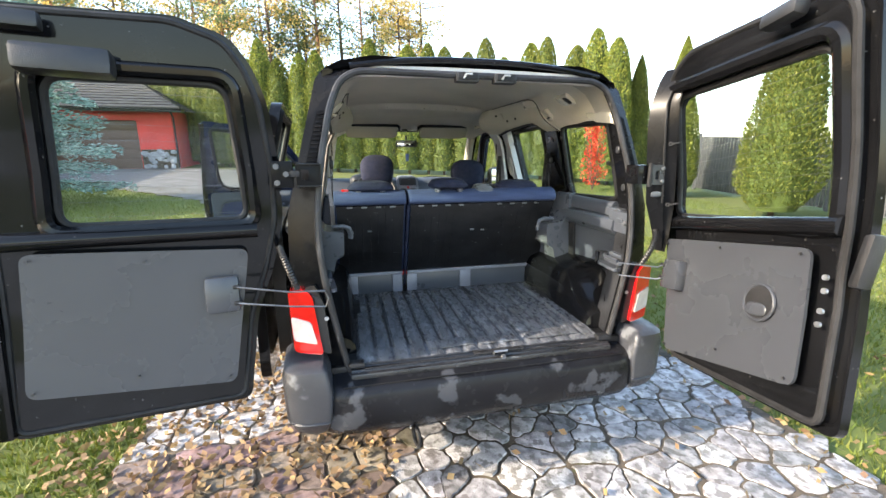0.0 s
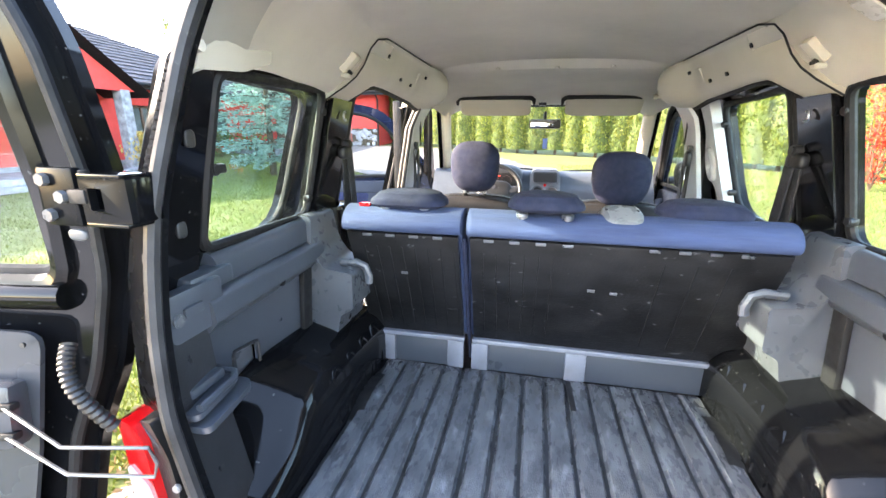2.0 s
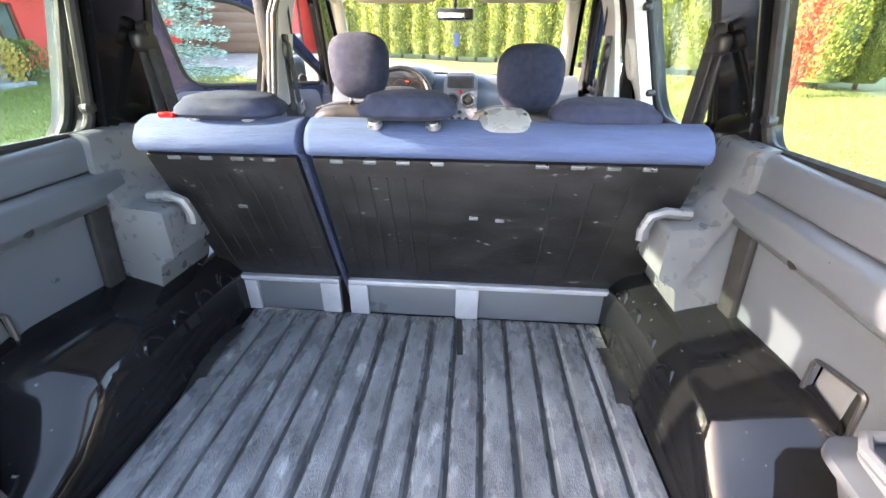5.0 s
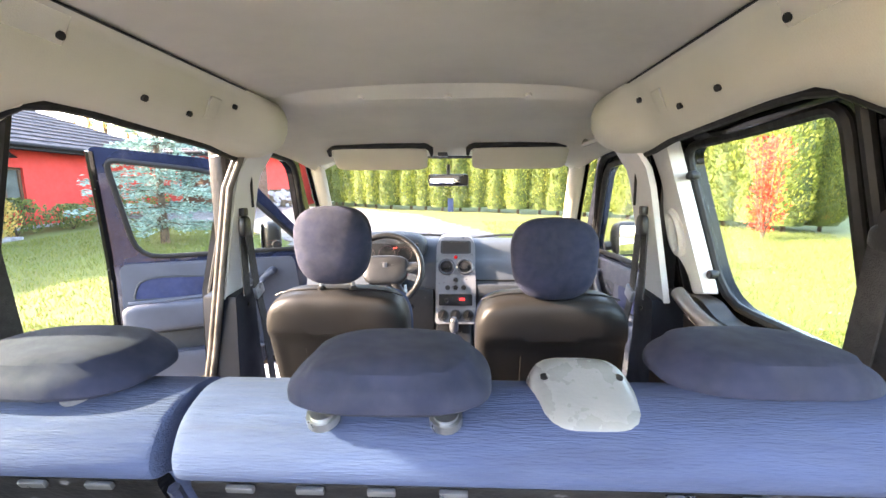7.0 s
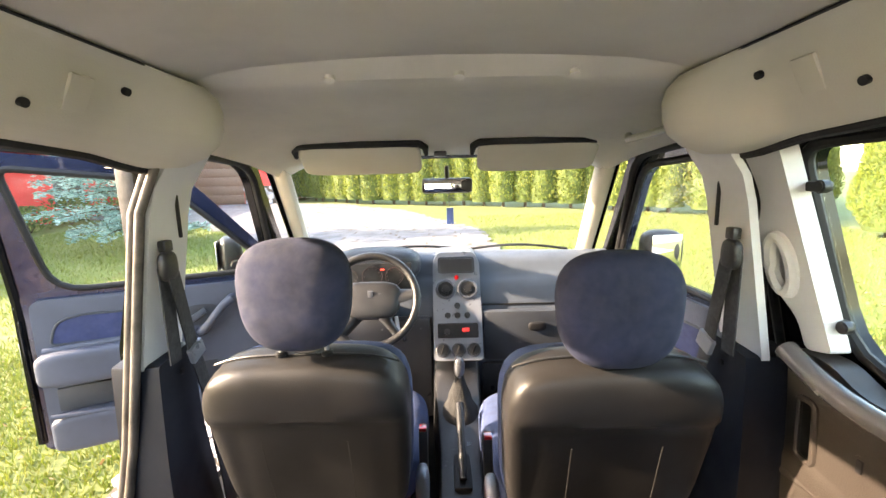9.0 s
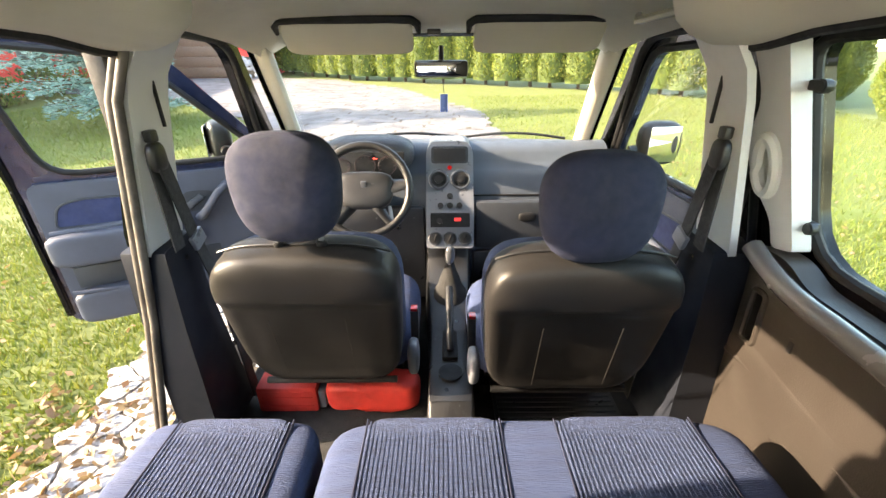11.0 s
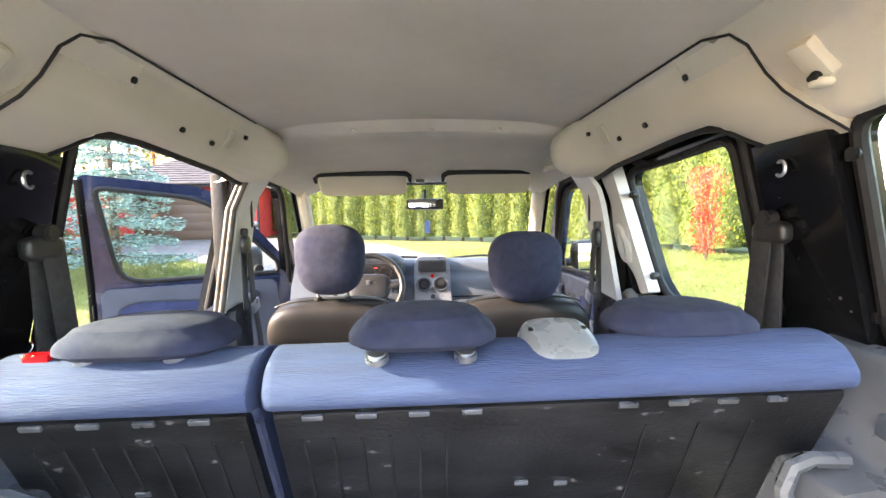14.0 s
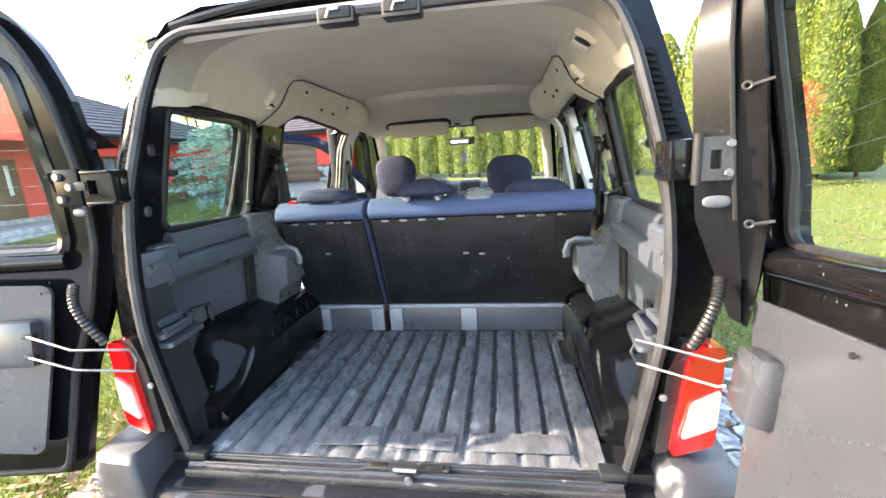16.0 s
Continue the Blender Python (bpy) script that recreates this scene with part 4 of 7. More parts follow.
# flap and brackets at the foot
for k, (x0, x1) in enumerate(((-0.60, -0.27), (-0.23, 0.60))):
    part("seat_flap", boxed(((x0 + x1) / 2, 0.905, 0.735), (x1 - x0, 0.012, 0.125), 0.004), GREYPLASTIC, benches[k], "grey folding flap")
    part("flap_strip", boxed(((x0 + x1) / 2, 0.895, 0.803), (x1 - x0 + 0.01, 0.03, 0.018), 0.005), BRACKET, benches[k], "pale metal strip")
for x, w, k in ((-0.575, 0.05, 0), (-0.30, 0.065, 0), (-0.205, 0.065, 1), (0.155, 0.075, 1)):
    part("seat_bracket", boxed((x, 0.893, 0.735), (w, 0.02, 0.115), 0.005), BRACKET, benches[k], "bright metal bracket")
cord = part("side_piping", tube(bmesh.new(), [rear_face(-0.248, z, 0.004) for z in span(0.70, 1.25, 8)], 0.007, n=6), NAVYCLOTH, benches[1])
rel = part("release_button", boxed((-0.60, 0.76, 1.343), (0.04, 0.02, 0.015), 0.004), RED, benches[0], "small red release button")
# rear head restraints
for x, y, w, hz, k in ((-0.454, 0.804, 0.266, 1.362, 0), (0.0, 0.765, 0.234, 1.374, 1), (0.475, 0.845, 0.266, 1.354, 1)):
    bm = cushion((x, y, hz - 0.006), (w, 0.17, 0.068), 3.0, 14)
    for v in bm.verts:
        up_ = (v.co.z - hz) / 0.036
        v.co.x = x + (v.co.x - x) * (1.0 - 0.13 * max(0.0, up_))
        v.co.z += -0.10 * (v.co.x - x) ** 2 / 0.1 * 0.25 + (0.010 if up_ < -0.35 else 0.0) + (0.006 if up_ > 0.5 else 0.0)
    hr = part("rear_headrest", bm, NAVYCLOTH, benches[k], "low navy cloth head restraint")
    for d in (-0.07, 0.065):
        part("post_collar", disc(bmesh.new(), (x + d, y - 0.050, 1.340), (0, -0.3, 1), 0.018, 0.018, 16, 0.004), STEEL, benches[k])
# cushions of the bench, each with flat ribbed panels sewn in
for x0, x1, panels in ((-0.66, -0.26, ((-0.585, -0.325),)), (-0.24, 0.685, ((-0.155, 0.145), (0.268, 0.575)))):
    c = part("rear_cushion", cushion(((x0 + x1) / 2, 1.195, 0.855), (x1 - x0, 0.43, 0.16), 7.5, 18), BLUECLOTH, car, "blue cloth bench cushion")
    for p0, p1 in panels:
        pc = part("ribbed_panel", cushion(((p0 + p1) / 2, 1.195, 0.926), (p1 - p0, 0.415, 0.022), 9, 14), RIBCLOTH, c, "ribbed cloth panel")
        n = int((p1 - p0) / 0.0095)
        for i in range(n):
            x = p0 + 0.008 + (p1 - p0 - 0.016) * i / (n - 1)
            part("rib", tube(bmesh.new(), [(x, 1.0, 0.9345), (x, 1.05, 0.9368), (x, 1.195, 0.9372), (x, 1.34, 0.9368), (x, 1.39, 0.9345)], 0.0019, n=4), RIBCLOTH, pc)
        for x in (p0, p1):
            part("side_seam", tube(bmesh.new(), [(x, 0.992, 0.934), (x, 1.195, 0.9365), (x, 1.398, 0.933)], 0.0022, n=6), NAVYCLOTH, pc)
# loose pale cover on the bench
cover = thing("plastic_cover", (0.230, 0.76, 1.325), "pale grey moulded plastic cover lying on the bench", "plastic cover")
body = cushion((0.230, 0.782, 1.318), (0.134, 0.125, 0.074), 4.0, 12, turn=Matrix.Rotation(radians(22), 4, "X"))
for v in body.verts:
    k = 1.0 - 3.0 * max(0.0, v.co.z - 1.327)
    v.co.x = 0.230 + (v.co.x - 0.230) * k
part("shell", body, PALECOVER, cover)
for d in (-0.045, 0.045):
    part("screw_hole", disc(bmesh.new(), (0.230 + d, 0.787, 1.354), (0, -0.3, 1), 0.0055, 0.006, 12), RUBBER, cover)
part("raised_rib", boxed((0.230, 0.825, 1.358), (0.045, 0.02, 0.006), 0.002), PALECOVER, cover)


# ---------------- car: cabin ----------------
def front_seat(x, y, hz, wide):
    """A front seat; y and hz are the middle of its head restraint, wide its width."""
    tilt = Matrix.Rotation(radians(13), 4, "X")
    bm = cushion((x, y + 0.085, 1.0), (0.51, 0.16, 0.515), 4.6, 20, bend=-0.012, turn=tilt, taper=0.10)
    for v in bm.verts:
        f = min(1.0, max(0.0, (v.co.z - 1.085) / 0.022))
        if v.co.y < y + 0.085 - (v.co.z - 1.0) * 0.23:
            edge = min(1.0, max(0.0, (0.235 - abs(v.co.x - x)) / 0.05))
            v.co.y += (-0.012 * f + 0.012 * (1 - f) * edge * min(1.0, max(0.0, (v.co.z - 0.77) / 0.04)))
    b = part("front_seat", bm, SEATBACK, car, "dark vinyl back of a front seat")
    part("seat_face", cushion((x, y + 0.15, 0.99), (0.50, 0.15, 0.50), 5.0, 12, turn=tilt, taper=0.06), BLUECLOTH, b)
    pip = [(x + 0.225 * a, y + 0.02 + 0.015 * a ** 4, 1.254 - 0.028 * a ** 4) for a in span(-1, 1, 16)]
    part("piping", tube(bmesh.new(), pip, 0.003, n=6), BLACKPLASTIC, b)
    for d in (-0.085, 0.085):
        seam = [(x + d * 1.2, y - 0.028 + (1.06 - z) * 0.235, z) for z in span(1.055, 0.82, 6)]
        part("seam", tube(bmesh.new(), seam, 0.0014, n=5), SEATBACK, b)
    hr = cushion((x, y, hz), (wide, 0.125, 0.262), 2.8, 16, taper=0.13)
    part("headrest", hr, NAVYCLOTH, b, "rounded navy cloth head restraint")
    for d in (-0.055, 0.055):
        part("headrest_post", tube(bmesh.new(), [(x + d, y + 0.035, 1.20), (x + d, y + 0.012, hz - 0.09)], 0.007), STEEL, b)
        part("post_collar", disc(bmesh.new(), (x + d, y + 0.022, 1.258), (0, -0.2, 1), 0.014, 0.016, 14, 0.003), BLACKPLASTIC, b)
    part("cushion", cushion((x, y + 0.47, 0.73), (0.53, 0.54, 0.19), 4, 12), BLUECLOTH, b, "blue cloth seat cushion")
    part("seat_base", boxed((x, y + 0.58, 0.58), (0.40, 0.44, 0.13), 0.02), RUBBER, b)
    for d in (-0.2, 0.2):
        part("seat_rail", boxed((x + d, y + 0.62, 0.52), (0.04, 0.60, 0.05), 0.01), RUBBER, b)
    part("base_rod", tube(bmesh.new(), [(x - 0.21, y + 0.10, 0.735), (x + 0.21, y + 0.10, 0.735)], 0.011, n=8), RUBBER, b)
    inner = x + (0.262 if x < 0 else -0.262)
    part("recliner", cushion((inner, y + 0.16, 0.78), (0.04, 0.09, 0.12), 3, 8), SILVER, b)
    part("buckle", boxed((inner, y + 0.26, 0.84), (0.028, 0.04, 0.13), 0.008, Matrix.Rotation(-0.2, 4, "X")), BLACKPLASTIC, b)
    part("buckle_button", boxed((inner, y + 0.25, 0.909), (0.024, 0.028, 0.012), 0.004), RED, b)
    return b


front_seat(-0.345, 1.644, 1.408, 0.272)
front_seat(0.374, 1.596, 1.37, 0.288)

# red rolled kit and case on the floor behind the driver's seat
kit = thing("red_case", (-0.55, 1.88, 0.50), "long red plastic case on the floor behind the seat", "case")
part("case_body", boxed((-0.555, 1.89, 0.552), (0.22, 0.11, 0.115), 0.012), REDBAG, kit)
for z in (0.525, 0.565, 0.59):
    part("case_rib", boxed((-0.555, 1.834, z), (0.19, 0.006, 0.008), 0.003), REDBAG, kit)
part("case_end", boxed((-0.432, 1.89, 0.545), (0.028, 0.09, 0.085), 0.01), SILVER, kit)
bag = cushion((-0.245, 1.885, 0.556), (0.345, 0.12, 0.125), 5, 14)
for v in bag.verts:
    v.co += Vector((0, 0, 0.012)) * noise.noise(v.co * 14) + Vector((0, 0.01, 0)) * noise.noise(v.co * 22)
single("red_bag", bag, REDBAG, "crumpled red and orange bag behind the seat", "bag")

# ribbed rubber mat and a pale strip on the floor behind the other seat
fm = thing("floor_mat", (0.43, 1.86, 0.495), "black ribbed rubber mat on the cabin floor", "floor mat")
part("sheet", boxed((0.43, 1.86, 0.496), (0.46, 0.42, 0.010), 0.004), TRIMDARK, fm)
for i in range(16):
    part("ridge", boxed((0.43, 1.68 + i * 0.024, 0.503), (0.43, 0.010, 0.008), 0.002), TRIMDARK, fm)
single("pale_strip", boxed((0.38, 1.955, 0.512), (0.26, 0.03, 0.010), 0.003, Matrix.Rotation(0.1, 4, "Z")), PILLARGREY, "thin pale plastic strip lying on the floor mat", "strip")

# pillars between the doors, with belts
for s in (-1, 1):
    r0 = 1.695 if s < 0 else 1.672
    xp = lambda z: 0.745 - 0.17 * (z - 1.24) - 0.5 * max(0.0, z - 1.64)
    q = dense(rounded([(r0, 1.20), (r0 + 0.135, 1.20), (r0 + 0.14, 1.79), (r0 + 0.005, 1.79)], 0.01, 2), 0.06)
    pil = part("door_pillar", plate(q, [], lambda y, z, d: (s * (xp(z) + 0.35 * max(0.0, 0.03 - (y - r0)) + d), y, z), 0.02), PILLARGREY, car, "pale grey upper pillar trim")
    low = rounded([(r0 - 0.035, 0.52), (r0 + 0.21, 0.52), (r0 + 0.15, 1.0), (r0 + 0.138, 1.232), (r0 + 0.002, 1.215)], 0.01, 2)
    part("lower_pillar_trim", plate(dense(low, 0.1), [], lambda y, z, d: (s * (0.724 - 0.03 * max(0.0, 1.0 - z) + d), y, z), 0.12), PILLARDARK, car, "dark navy lower pillar trim")
    part("pillar_core", boxed((s * 0.825, r0 + 0.135, 1.45), (0.05, 0.05, 0.60), 0.01), RUBBER, car)
    part("trim_screw", disc(bmesh.new(), (s * 0.722, r0 + 0.085, 1.165), (1, 0, 0), 0.008, 0.006, 12), RUBBER, pil)
    part("belt_slot", boxed((s * (xp(1.60) - 0.004), r0 + 0.085, 1.60), (0.008, 0.007, 0.14), 0.002), RUBBER, pil)
    if s < 0:
        for off in (0.022, 0.046):
            edge = [(-(xp(min(z, 1.72)) + off), r0 - 0.012 + 0.4 * (off - 0.022) + (0.0 if z > 1.0 else 0.08 * (z - 1.0)), z) for z in (0.56, 0.8, 1.0, 1.15, 1.30, 1.45, 1.60, 1.70, 1.775)]
            part("edge_seal", tube(bmesh.new(), edge, 0.011, n=10), SEALWARM, car, "rubber door seal with a sunlit bronze tone in its colour")
    x = xp(1.465) - 0.018
    g = part("belt_guide", cushion((s * x, r0 + 0.035, 1.465), (0.03, 0.055, 0.075), 3, 8), BLACKPLASTIC, car)
    part("guide_cap", boxed((s * (x + 0.004), r0 + 0.04, 1.515), (0.022, 0.03, 0.03), 0.006), BLACKPLASTIC, g)
    way = ((x - 0.010, r0 + 0.035, 1.45), (0.694, r0 + 0.095, 1.25), (0.688, r0 + 0.125, 1.10), (0.685, r0 + 0.165, 0.80), (0.690, r0 + 0.195, 0.54))
    strap = loft([[(s * (xx + 0.002), yy - 0.022, zz), (s * (xx + 0.002), yy + 0.022, zz), (s * (xx - 0.002), yy + 0.022, zz), (s * (xx - 0.002), yy - 0.022, zz)] for xx, yy, zz in way])
    part("belt", strap, BELT, g)
    part("belt_tongue", boxed((s * 0.690, r0 + 0.105, 1.215), (0.014, 0.058, 0.045), 0.004, Matrix.Rotation(0.35, 4, "X")), SILVER, g)
    part("belt", boxed((s * (x + 0.008), r0 + 0.03, 1.34), (0.004, 0.045, 0.25), 0.001), BELT, g)
    part("sill_trim", boxed((s * 0.85, 2.0, 0.52), (0.10, 1.8, 0.06), 0.015), BLACKPLASTIC, car)

# dashboard
prof = [(2.95, 0.50), (2.62, 0.52), (2.56, 0.70), (2.585, 0.93), (2.60, 1.02), (2.625, 1.08), (2.66, 1.17), (2.70, 1.20), (2.735, 1.275), (2.80, 1.30), (2.98, 1.275), (3.10, 1.215), (3.10, 0.50)]
rings = []
for x in span(-0.82, 0.82, 20):
    bow = 0.10 * (1 - (x / 0.82) ** 2)
    rings.append([(x, y + (bow - 0.06 if y > 2.9 else 0.0), z) for y, z in rounded(prof, 0.025, 2)])
dash = part("dashboard", loft(rings), DASH, car, "blue-grey moulded dashboard")
part("dash_seam", boxed((0.46, 2.622, 1.075), (0.60, 0.012, 0.008), 0.002), RUBBER, dash)
part("glovebox", boxed((0.46, 2.585, 0.94), (0.58, 0.05, 0.24), 0.02), DASHDARK, dash)
part("knee_panel", boxed((-0.42, 2.575, 0.79), (0.70, 0.06, 0.50), 0.03), TRIMDARK, dash, "dark panel under the steering column")
part("lower_panel", boxed((0.46, 2.575, 0.665), (0.60, 0.05, 0.29), 0.03), TRIMDARK, dash)
part("glovebox_latch", cushion((0.42, 2.556, 0.985), (0.085, 0.02, 0.045), 3, 8), RUBBER, dash)


def console_at(x, z, d):
    """The slanting face of the centre console."""
    return (0.05 + x, 2.47 + 0.53 * (z - 0.87) + d, z)


q = dense(rounded([(-0.112, 0.865), (0.112, 0.865), (0.112, 1.275), (0.085, 1.316), (-0.085, 1.316), (-0.112, 1.275)], 0.02, 3), 0.1)
con = part("centre_console", plate(q, [], lambda x, z, d: console_at(x, z, d), 0.16), SILVER, dash, "silver-grey centre console")


def on_console(name, x, z, w, h, mat, deep=0.012, r=0.006, label=""):
    q = rounded([(x - w / 2, z - h / 2), (x + w / 2, z - h / 2), (x + w / 2, z + h / 2), (x - w / 2, z + h / 2)], r, 3)
    return part(name, plate(q, [], lambda a, b, d: console_at(a, b, d - deep), deep), mat, con, label)


on_console("clock_hood", 0, 1.262, 0.175, 0.072, DASHDARK, 0.018, 0.015)
on_console("clock_screen", 0, 1.262, 0.15, 0.056, BLACKPLASTIC, 0.021, 0.006, "dark clock screen")
for x in (-0.052, 0.052):
    p = Vector(console_at(x, 1.155, -0.004))
    ax = Vector((0, -1, 0.53)).normalized()
    part("vent_ring", ring(bmesh.new(), p, ax, 0.042, 0.007), GREYPLASTIC, con)
    part("vent", disc(bmesh.new(), p - ax * 0.004, ax, 0.040, 0.012, 24), RUBBER, con)
    part("vent_hub", disc(bmesh.new(), p + ax * 0.006, ax, 0.020, 0.014, 20, 0.003), BLACKPLASTIC, con)
p = Vector(console_at(0, 1.205, -0.006))
ax = Vector((0, -1, 0.53)).normalized()
part("hazard_switch", disc(bmesh.new(), p, ax, 0.011, 0.014, 16, 0.003), RED, con, "red hazard switch")
for x, z in ((0, 1.085), (-0.045, 1.045), (0, 1.045), (0.045, 1.045)):
    part("switch", disc(bmesh.new(), Vector(console_at(x, z, -0.005)), ax, 0.014, 0.014, 16, 0.003), BLACKPLASTIC, con)
on_console("radio", 0, 0.985, 0.185, 0.055, RUBBER, 0.014, 0.005, "black car radio")
on_console("radio_display", 0.035, 0.99, 0.032, 0.014, glow("red_display", (0.5, 0.03, 0.03), 0.12), 0.016, 0.002)
part("radio_knob", disc(bmesh.new(), Vector(console_at(-0.05, 0.985, -0.018)), ax, 0.014, 0.012, 16, 0.003), BLACKPLASTIC, con)
for x in (-0.07, 0, 0.07):
    p = Vector(console_at(x, 0.908, -0.006))
    part("heater_ring", ring(bmesh.new(), p, ax, 0.029, 0.004), GREYPLASTIC, con)
    part("heater_knob", disc(bmesh.new(), p + ax * 0.004, ax, 0.026, 0.02, 20, 0.004), BLACKPLASTIC, con)
    part("knob_grip", boxed(p + ax * 0.016, (0.008, 0.012, 0.042), 0.002, Matrix.Rotation(0.35, 4, "Y")), RUBBER, con)

# instruments and steering wheel
part("instrument_hood", cushion((-0.33, 2.70, 1.265), (0.42, 0.22, 0.17), 3, 14), DASHDARK, dash)
cl = part("instrument_panel", boxed((-0.33, 2.575, 1.235), (0.35, 0.02, 0.12), 0.01, Matrix.Rotation(-0.3, 4, "X")), RUBBER, dash, "dark instrument cluster with dim red dials")
DIAL = M("dial_ring", (0.045, 0.018, 0.017), 0.4)
for x, r in ((-0.435, 0.032), (-0.335, 0.046), (-0.235, 0.040)):
    d = part("dial", ring(bmesh.new(), (x, 2.560, 1.237), (0, -1, 0.3), r, 0.0014), DIAL, cl)
    for k in range(9):
        a = radians(-30 + 30 * k)
        part("tick", boxed((x + math.cos(a) * r * 0.8, 2.558 + 0.3 * math.sin(a) * r * 0.8, 1.237 + math.sin(a) * r * 0.8), (0.004, 0.002, 0.004), 0.0005), DIAL, d)
part("warning_lights", boxed((-0.285, 2.548, 1.272), (0.018, 0.004, 0.005), 0.001), glow("red_telltale", (0.8, 0.06, 0.04), 0.25), cl, "small lit red warning light")
wc, wa = Vector((-0.305, 2.34, 1.19)), Vector((0, -0.90, 0.44)).normalized()
wheel = part("steering_wheel", ring(bmesh.new(), wc, wa, 0.186, 0.0165, 44, 10), BLACKPLASTIC, car, "black steering wheel with a broad grey hub")
m = Matrix.Translation(wc) @ wa.to_track_quat("Z", "Y").to_matrix().to_4x4()
hub = cushion((0, 0, 0), (0.235, 0.155, 0.055), 3.4, 16)
for v in hub.verts:
    v.co.x *= 1.0 + 0.9 * v.co.y
bmesh.ops.transform(hub, matrix=m @ Matrix.Translation((0, 0.0, -0.012)), verts=hub.verts[:])
part("hub", hub, TRIMDARK, wheel, "broad moulded airbag hub")
for a in (8, 172, 232, 308):
    d = Vector((math.cos(radians(a)), math.sin(radians(a)), 0))
    part("spoke", tube(bmesh.new(), [m @ (d * 0.05 + Vector((0, 0, -0.014))), m @ (d * 0.13 + Vector((0, 0, -0.010))), m @ (d * 0.184)], [0.040, 0.030, 0.020] if a in (8, 172) else [0.030, 0.020, 0.016], n=8, flat=0.45), TRIMDARK if a in (8, 172) else BLACKPLASTIC, wheel)
part("badge", boxed(m @ Vector((0, 0.020, 0.017)), (0.022, 0.008, 0.030), 0.003), GREYLIGHT, wheel)
part("steering_column", tube(bmesh.new(), [wc - wa * 0.02, wc - wa * 0.30], 0.05, n=12), DASHDARK, car)
for s in (-1, 1):
    part("stalk", tube(bmesh.new(), [wc - wa * 0.08 + Vector((s * 0.04, 0, 0.01)), wc - wa * 0.07 + Vector((s * 0.19, 0, 0.03))], 0.008), BLACKPLASTIC, car)
part("key_fob", tube(bmesh.new(), [wc - wa * 0.1 + Vector((0.09, -0.02, -0.05)), wc - wa * 0.1 + Vector((0.10, -0.03, -0.12))], 0.01, flat=0.5), STEEL, car)

# tunnel, gear lever, hand brake
tun = part("tunnel_console", loft([[(0.04 + a * w, y, z0 + b * h) for a, b in rounded([(-1, 0), (1, 0), (0.9, 1), (-0.9, 1)], 0.15, 3)] for y, w, z0, h in ((1.66, 0.085, 0.49, 0.10), (1.72, 0.085, 0.49, 0.17), (2.05, 0.085, 0.49, 0.20), (2.25, 0.10, 0.49, 0.24), (2.50, 0.115, 0.49, 0.30), (2.56, 0.115, 0.49, 0.36))]), TRIMDARK, car, "dark plastic tunnel console")
part("cup_holder", disc(bmesh.new(), (0.04, 1.84, 0.672), (0, 0, 1), 0.042, 0.012, 24), RUBBER, tun)
boot = loft([[(0.045 + r * math.cos(2 * math.pi * k / 20), 2.27 + 0.01 * j + r * math.sin(2 * math.pi * k / 20), z) for k in range(20)] for j, (r, z) in enumerate(((0.075, 0.72), (0.07, 0.75), (0.05, 0.775), (0.045, 0.80), (0.03, 0.83), (0.018, 0.87)))])
part("gear_gaiter", boot, CARPET, tun)
part("gear_lever", tube(bmesh.new(), [(0.045, 2.32, 0.82), (0.045, 2.30, 0.89)], 0.008), STEEL, tun)
part("gear_knob", cushion((0.045, 2.298, 0.915), (0.045, 0.05, 0.085), 2.5, 10), GREYLIGHT, tun)
part("hand_brake", tube(bmesh.new(), [(0.04, 1.93, 0.70), (0.04, 2.02, 0.76), (0.04, 2.17, 0.825)], [0.013, 0.014, 0.016], n=10), BLACKPLASTIC, tun)
part("brake_recess", boxed((0.04, 2.0, 0.683), (0.06, 0.20, 0.02), 0.01), RUBBER, tun)

# sun visors, mirror, freshener, grab handle
for x0, x1 in ((-0.555, -0.085), (0.135, 0.60)):
    c = (x0 + x1) / 2
    vis = cushion((c, 2.385, 1.748), (x1 - x0, 0.145, 0.026), 7, 12, turn=Matrix.Rotation(radians(-43), 4, "X"))
    v = part("sun_visor", vis, CREAM, car, "cream folded-up sun visor")
    part("visor_pivot", tube(bmesh.new(), [(x0 if x0 < 0 else x1, 2.34, 1.80), (x0 + 0.04 if x0 < 0 else x1 - 0.04, 2.34, 1.80)], 0.008), CREAM, v)
    # black tube drawn as the shadow in the gap above the visor
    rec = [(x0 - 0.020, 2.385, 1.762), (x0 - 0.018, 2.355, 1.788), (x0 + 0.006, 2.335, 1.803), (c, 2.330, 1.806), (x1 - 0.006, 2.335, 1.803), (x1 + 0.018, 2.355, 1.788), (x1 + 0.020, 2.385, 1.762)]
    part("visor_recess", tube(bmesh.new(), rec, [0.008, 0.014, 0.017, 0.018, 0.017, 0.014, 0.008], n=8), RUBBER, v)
mir = part("rear_view_mirror", boxed((0.015, 2.47, 1.64), (0.21, 0.035, 0.062), 0.014), BLACKPLASTIC, car, "black interior mirror")
part("mirror_glass", boxed((0.015, 2.4505, 1.64), (0.19, 0.004, 0.048), 0.002, Matrix.Rotation(radians(4), 4, "Z")), MIRROR, mir)
part("mirror_stem", tube(bmesh.new(), [(0.015, 2.48, 1.66), (0.015, 2.50, 1.72)], 0.01), BLACKPLASTIC, mir)
part("sensor_box", boxed((-0.01, 2.40, 1.765), (0.05, 0.04, 0.02), 0.006), BLACKPLASTIC, car)
fresh = thing("air_freshener", (0.025, 2.50, 1.50), "small blue and white freshener hanging from the mirror", "air freshener")
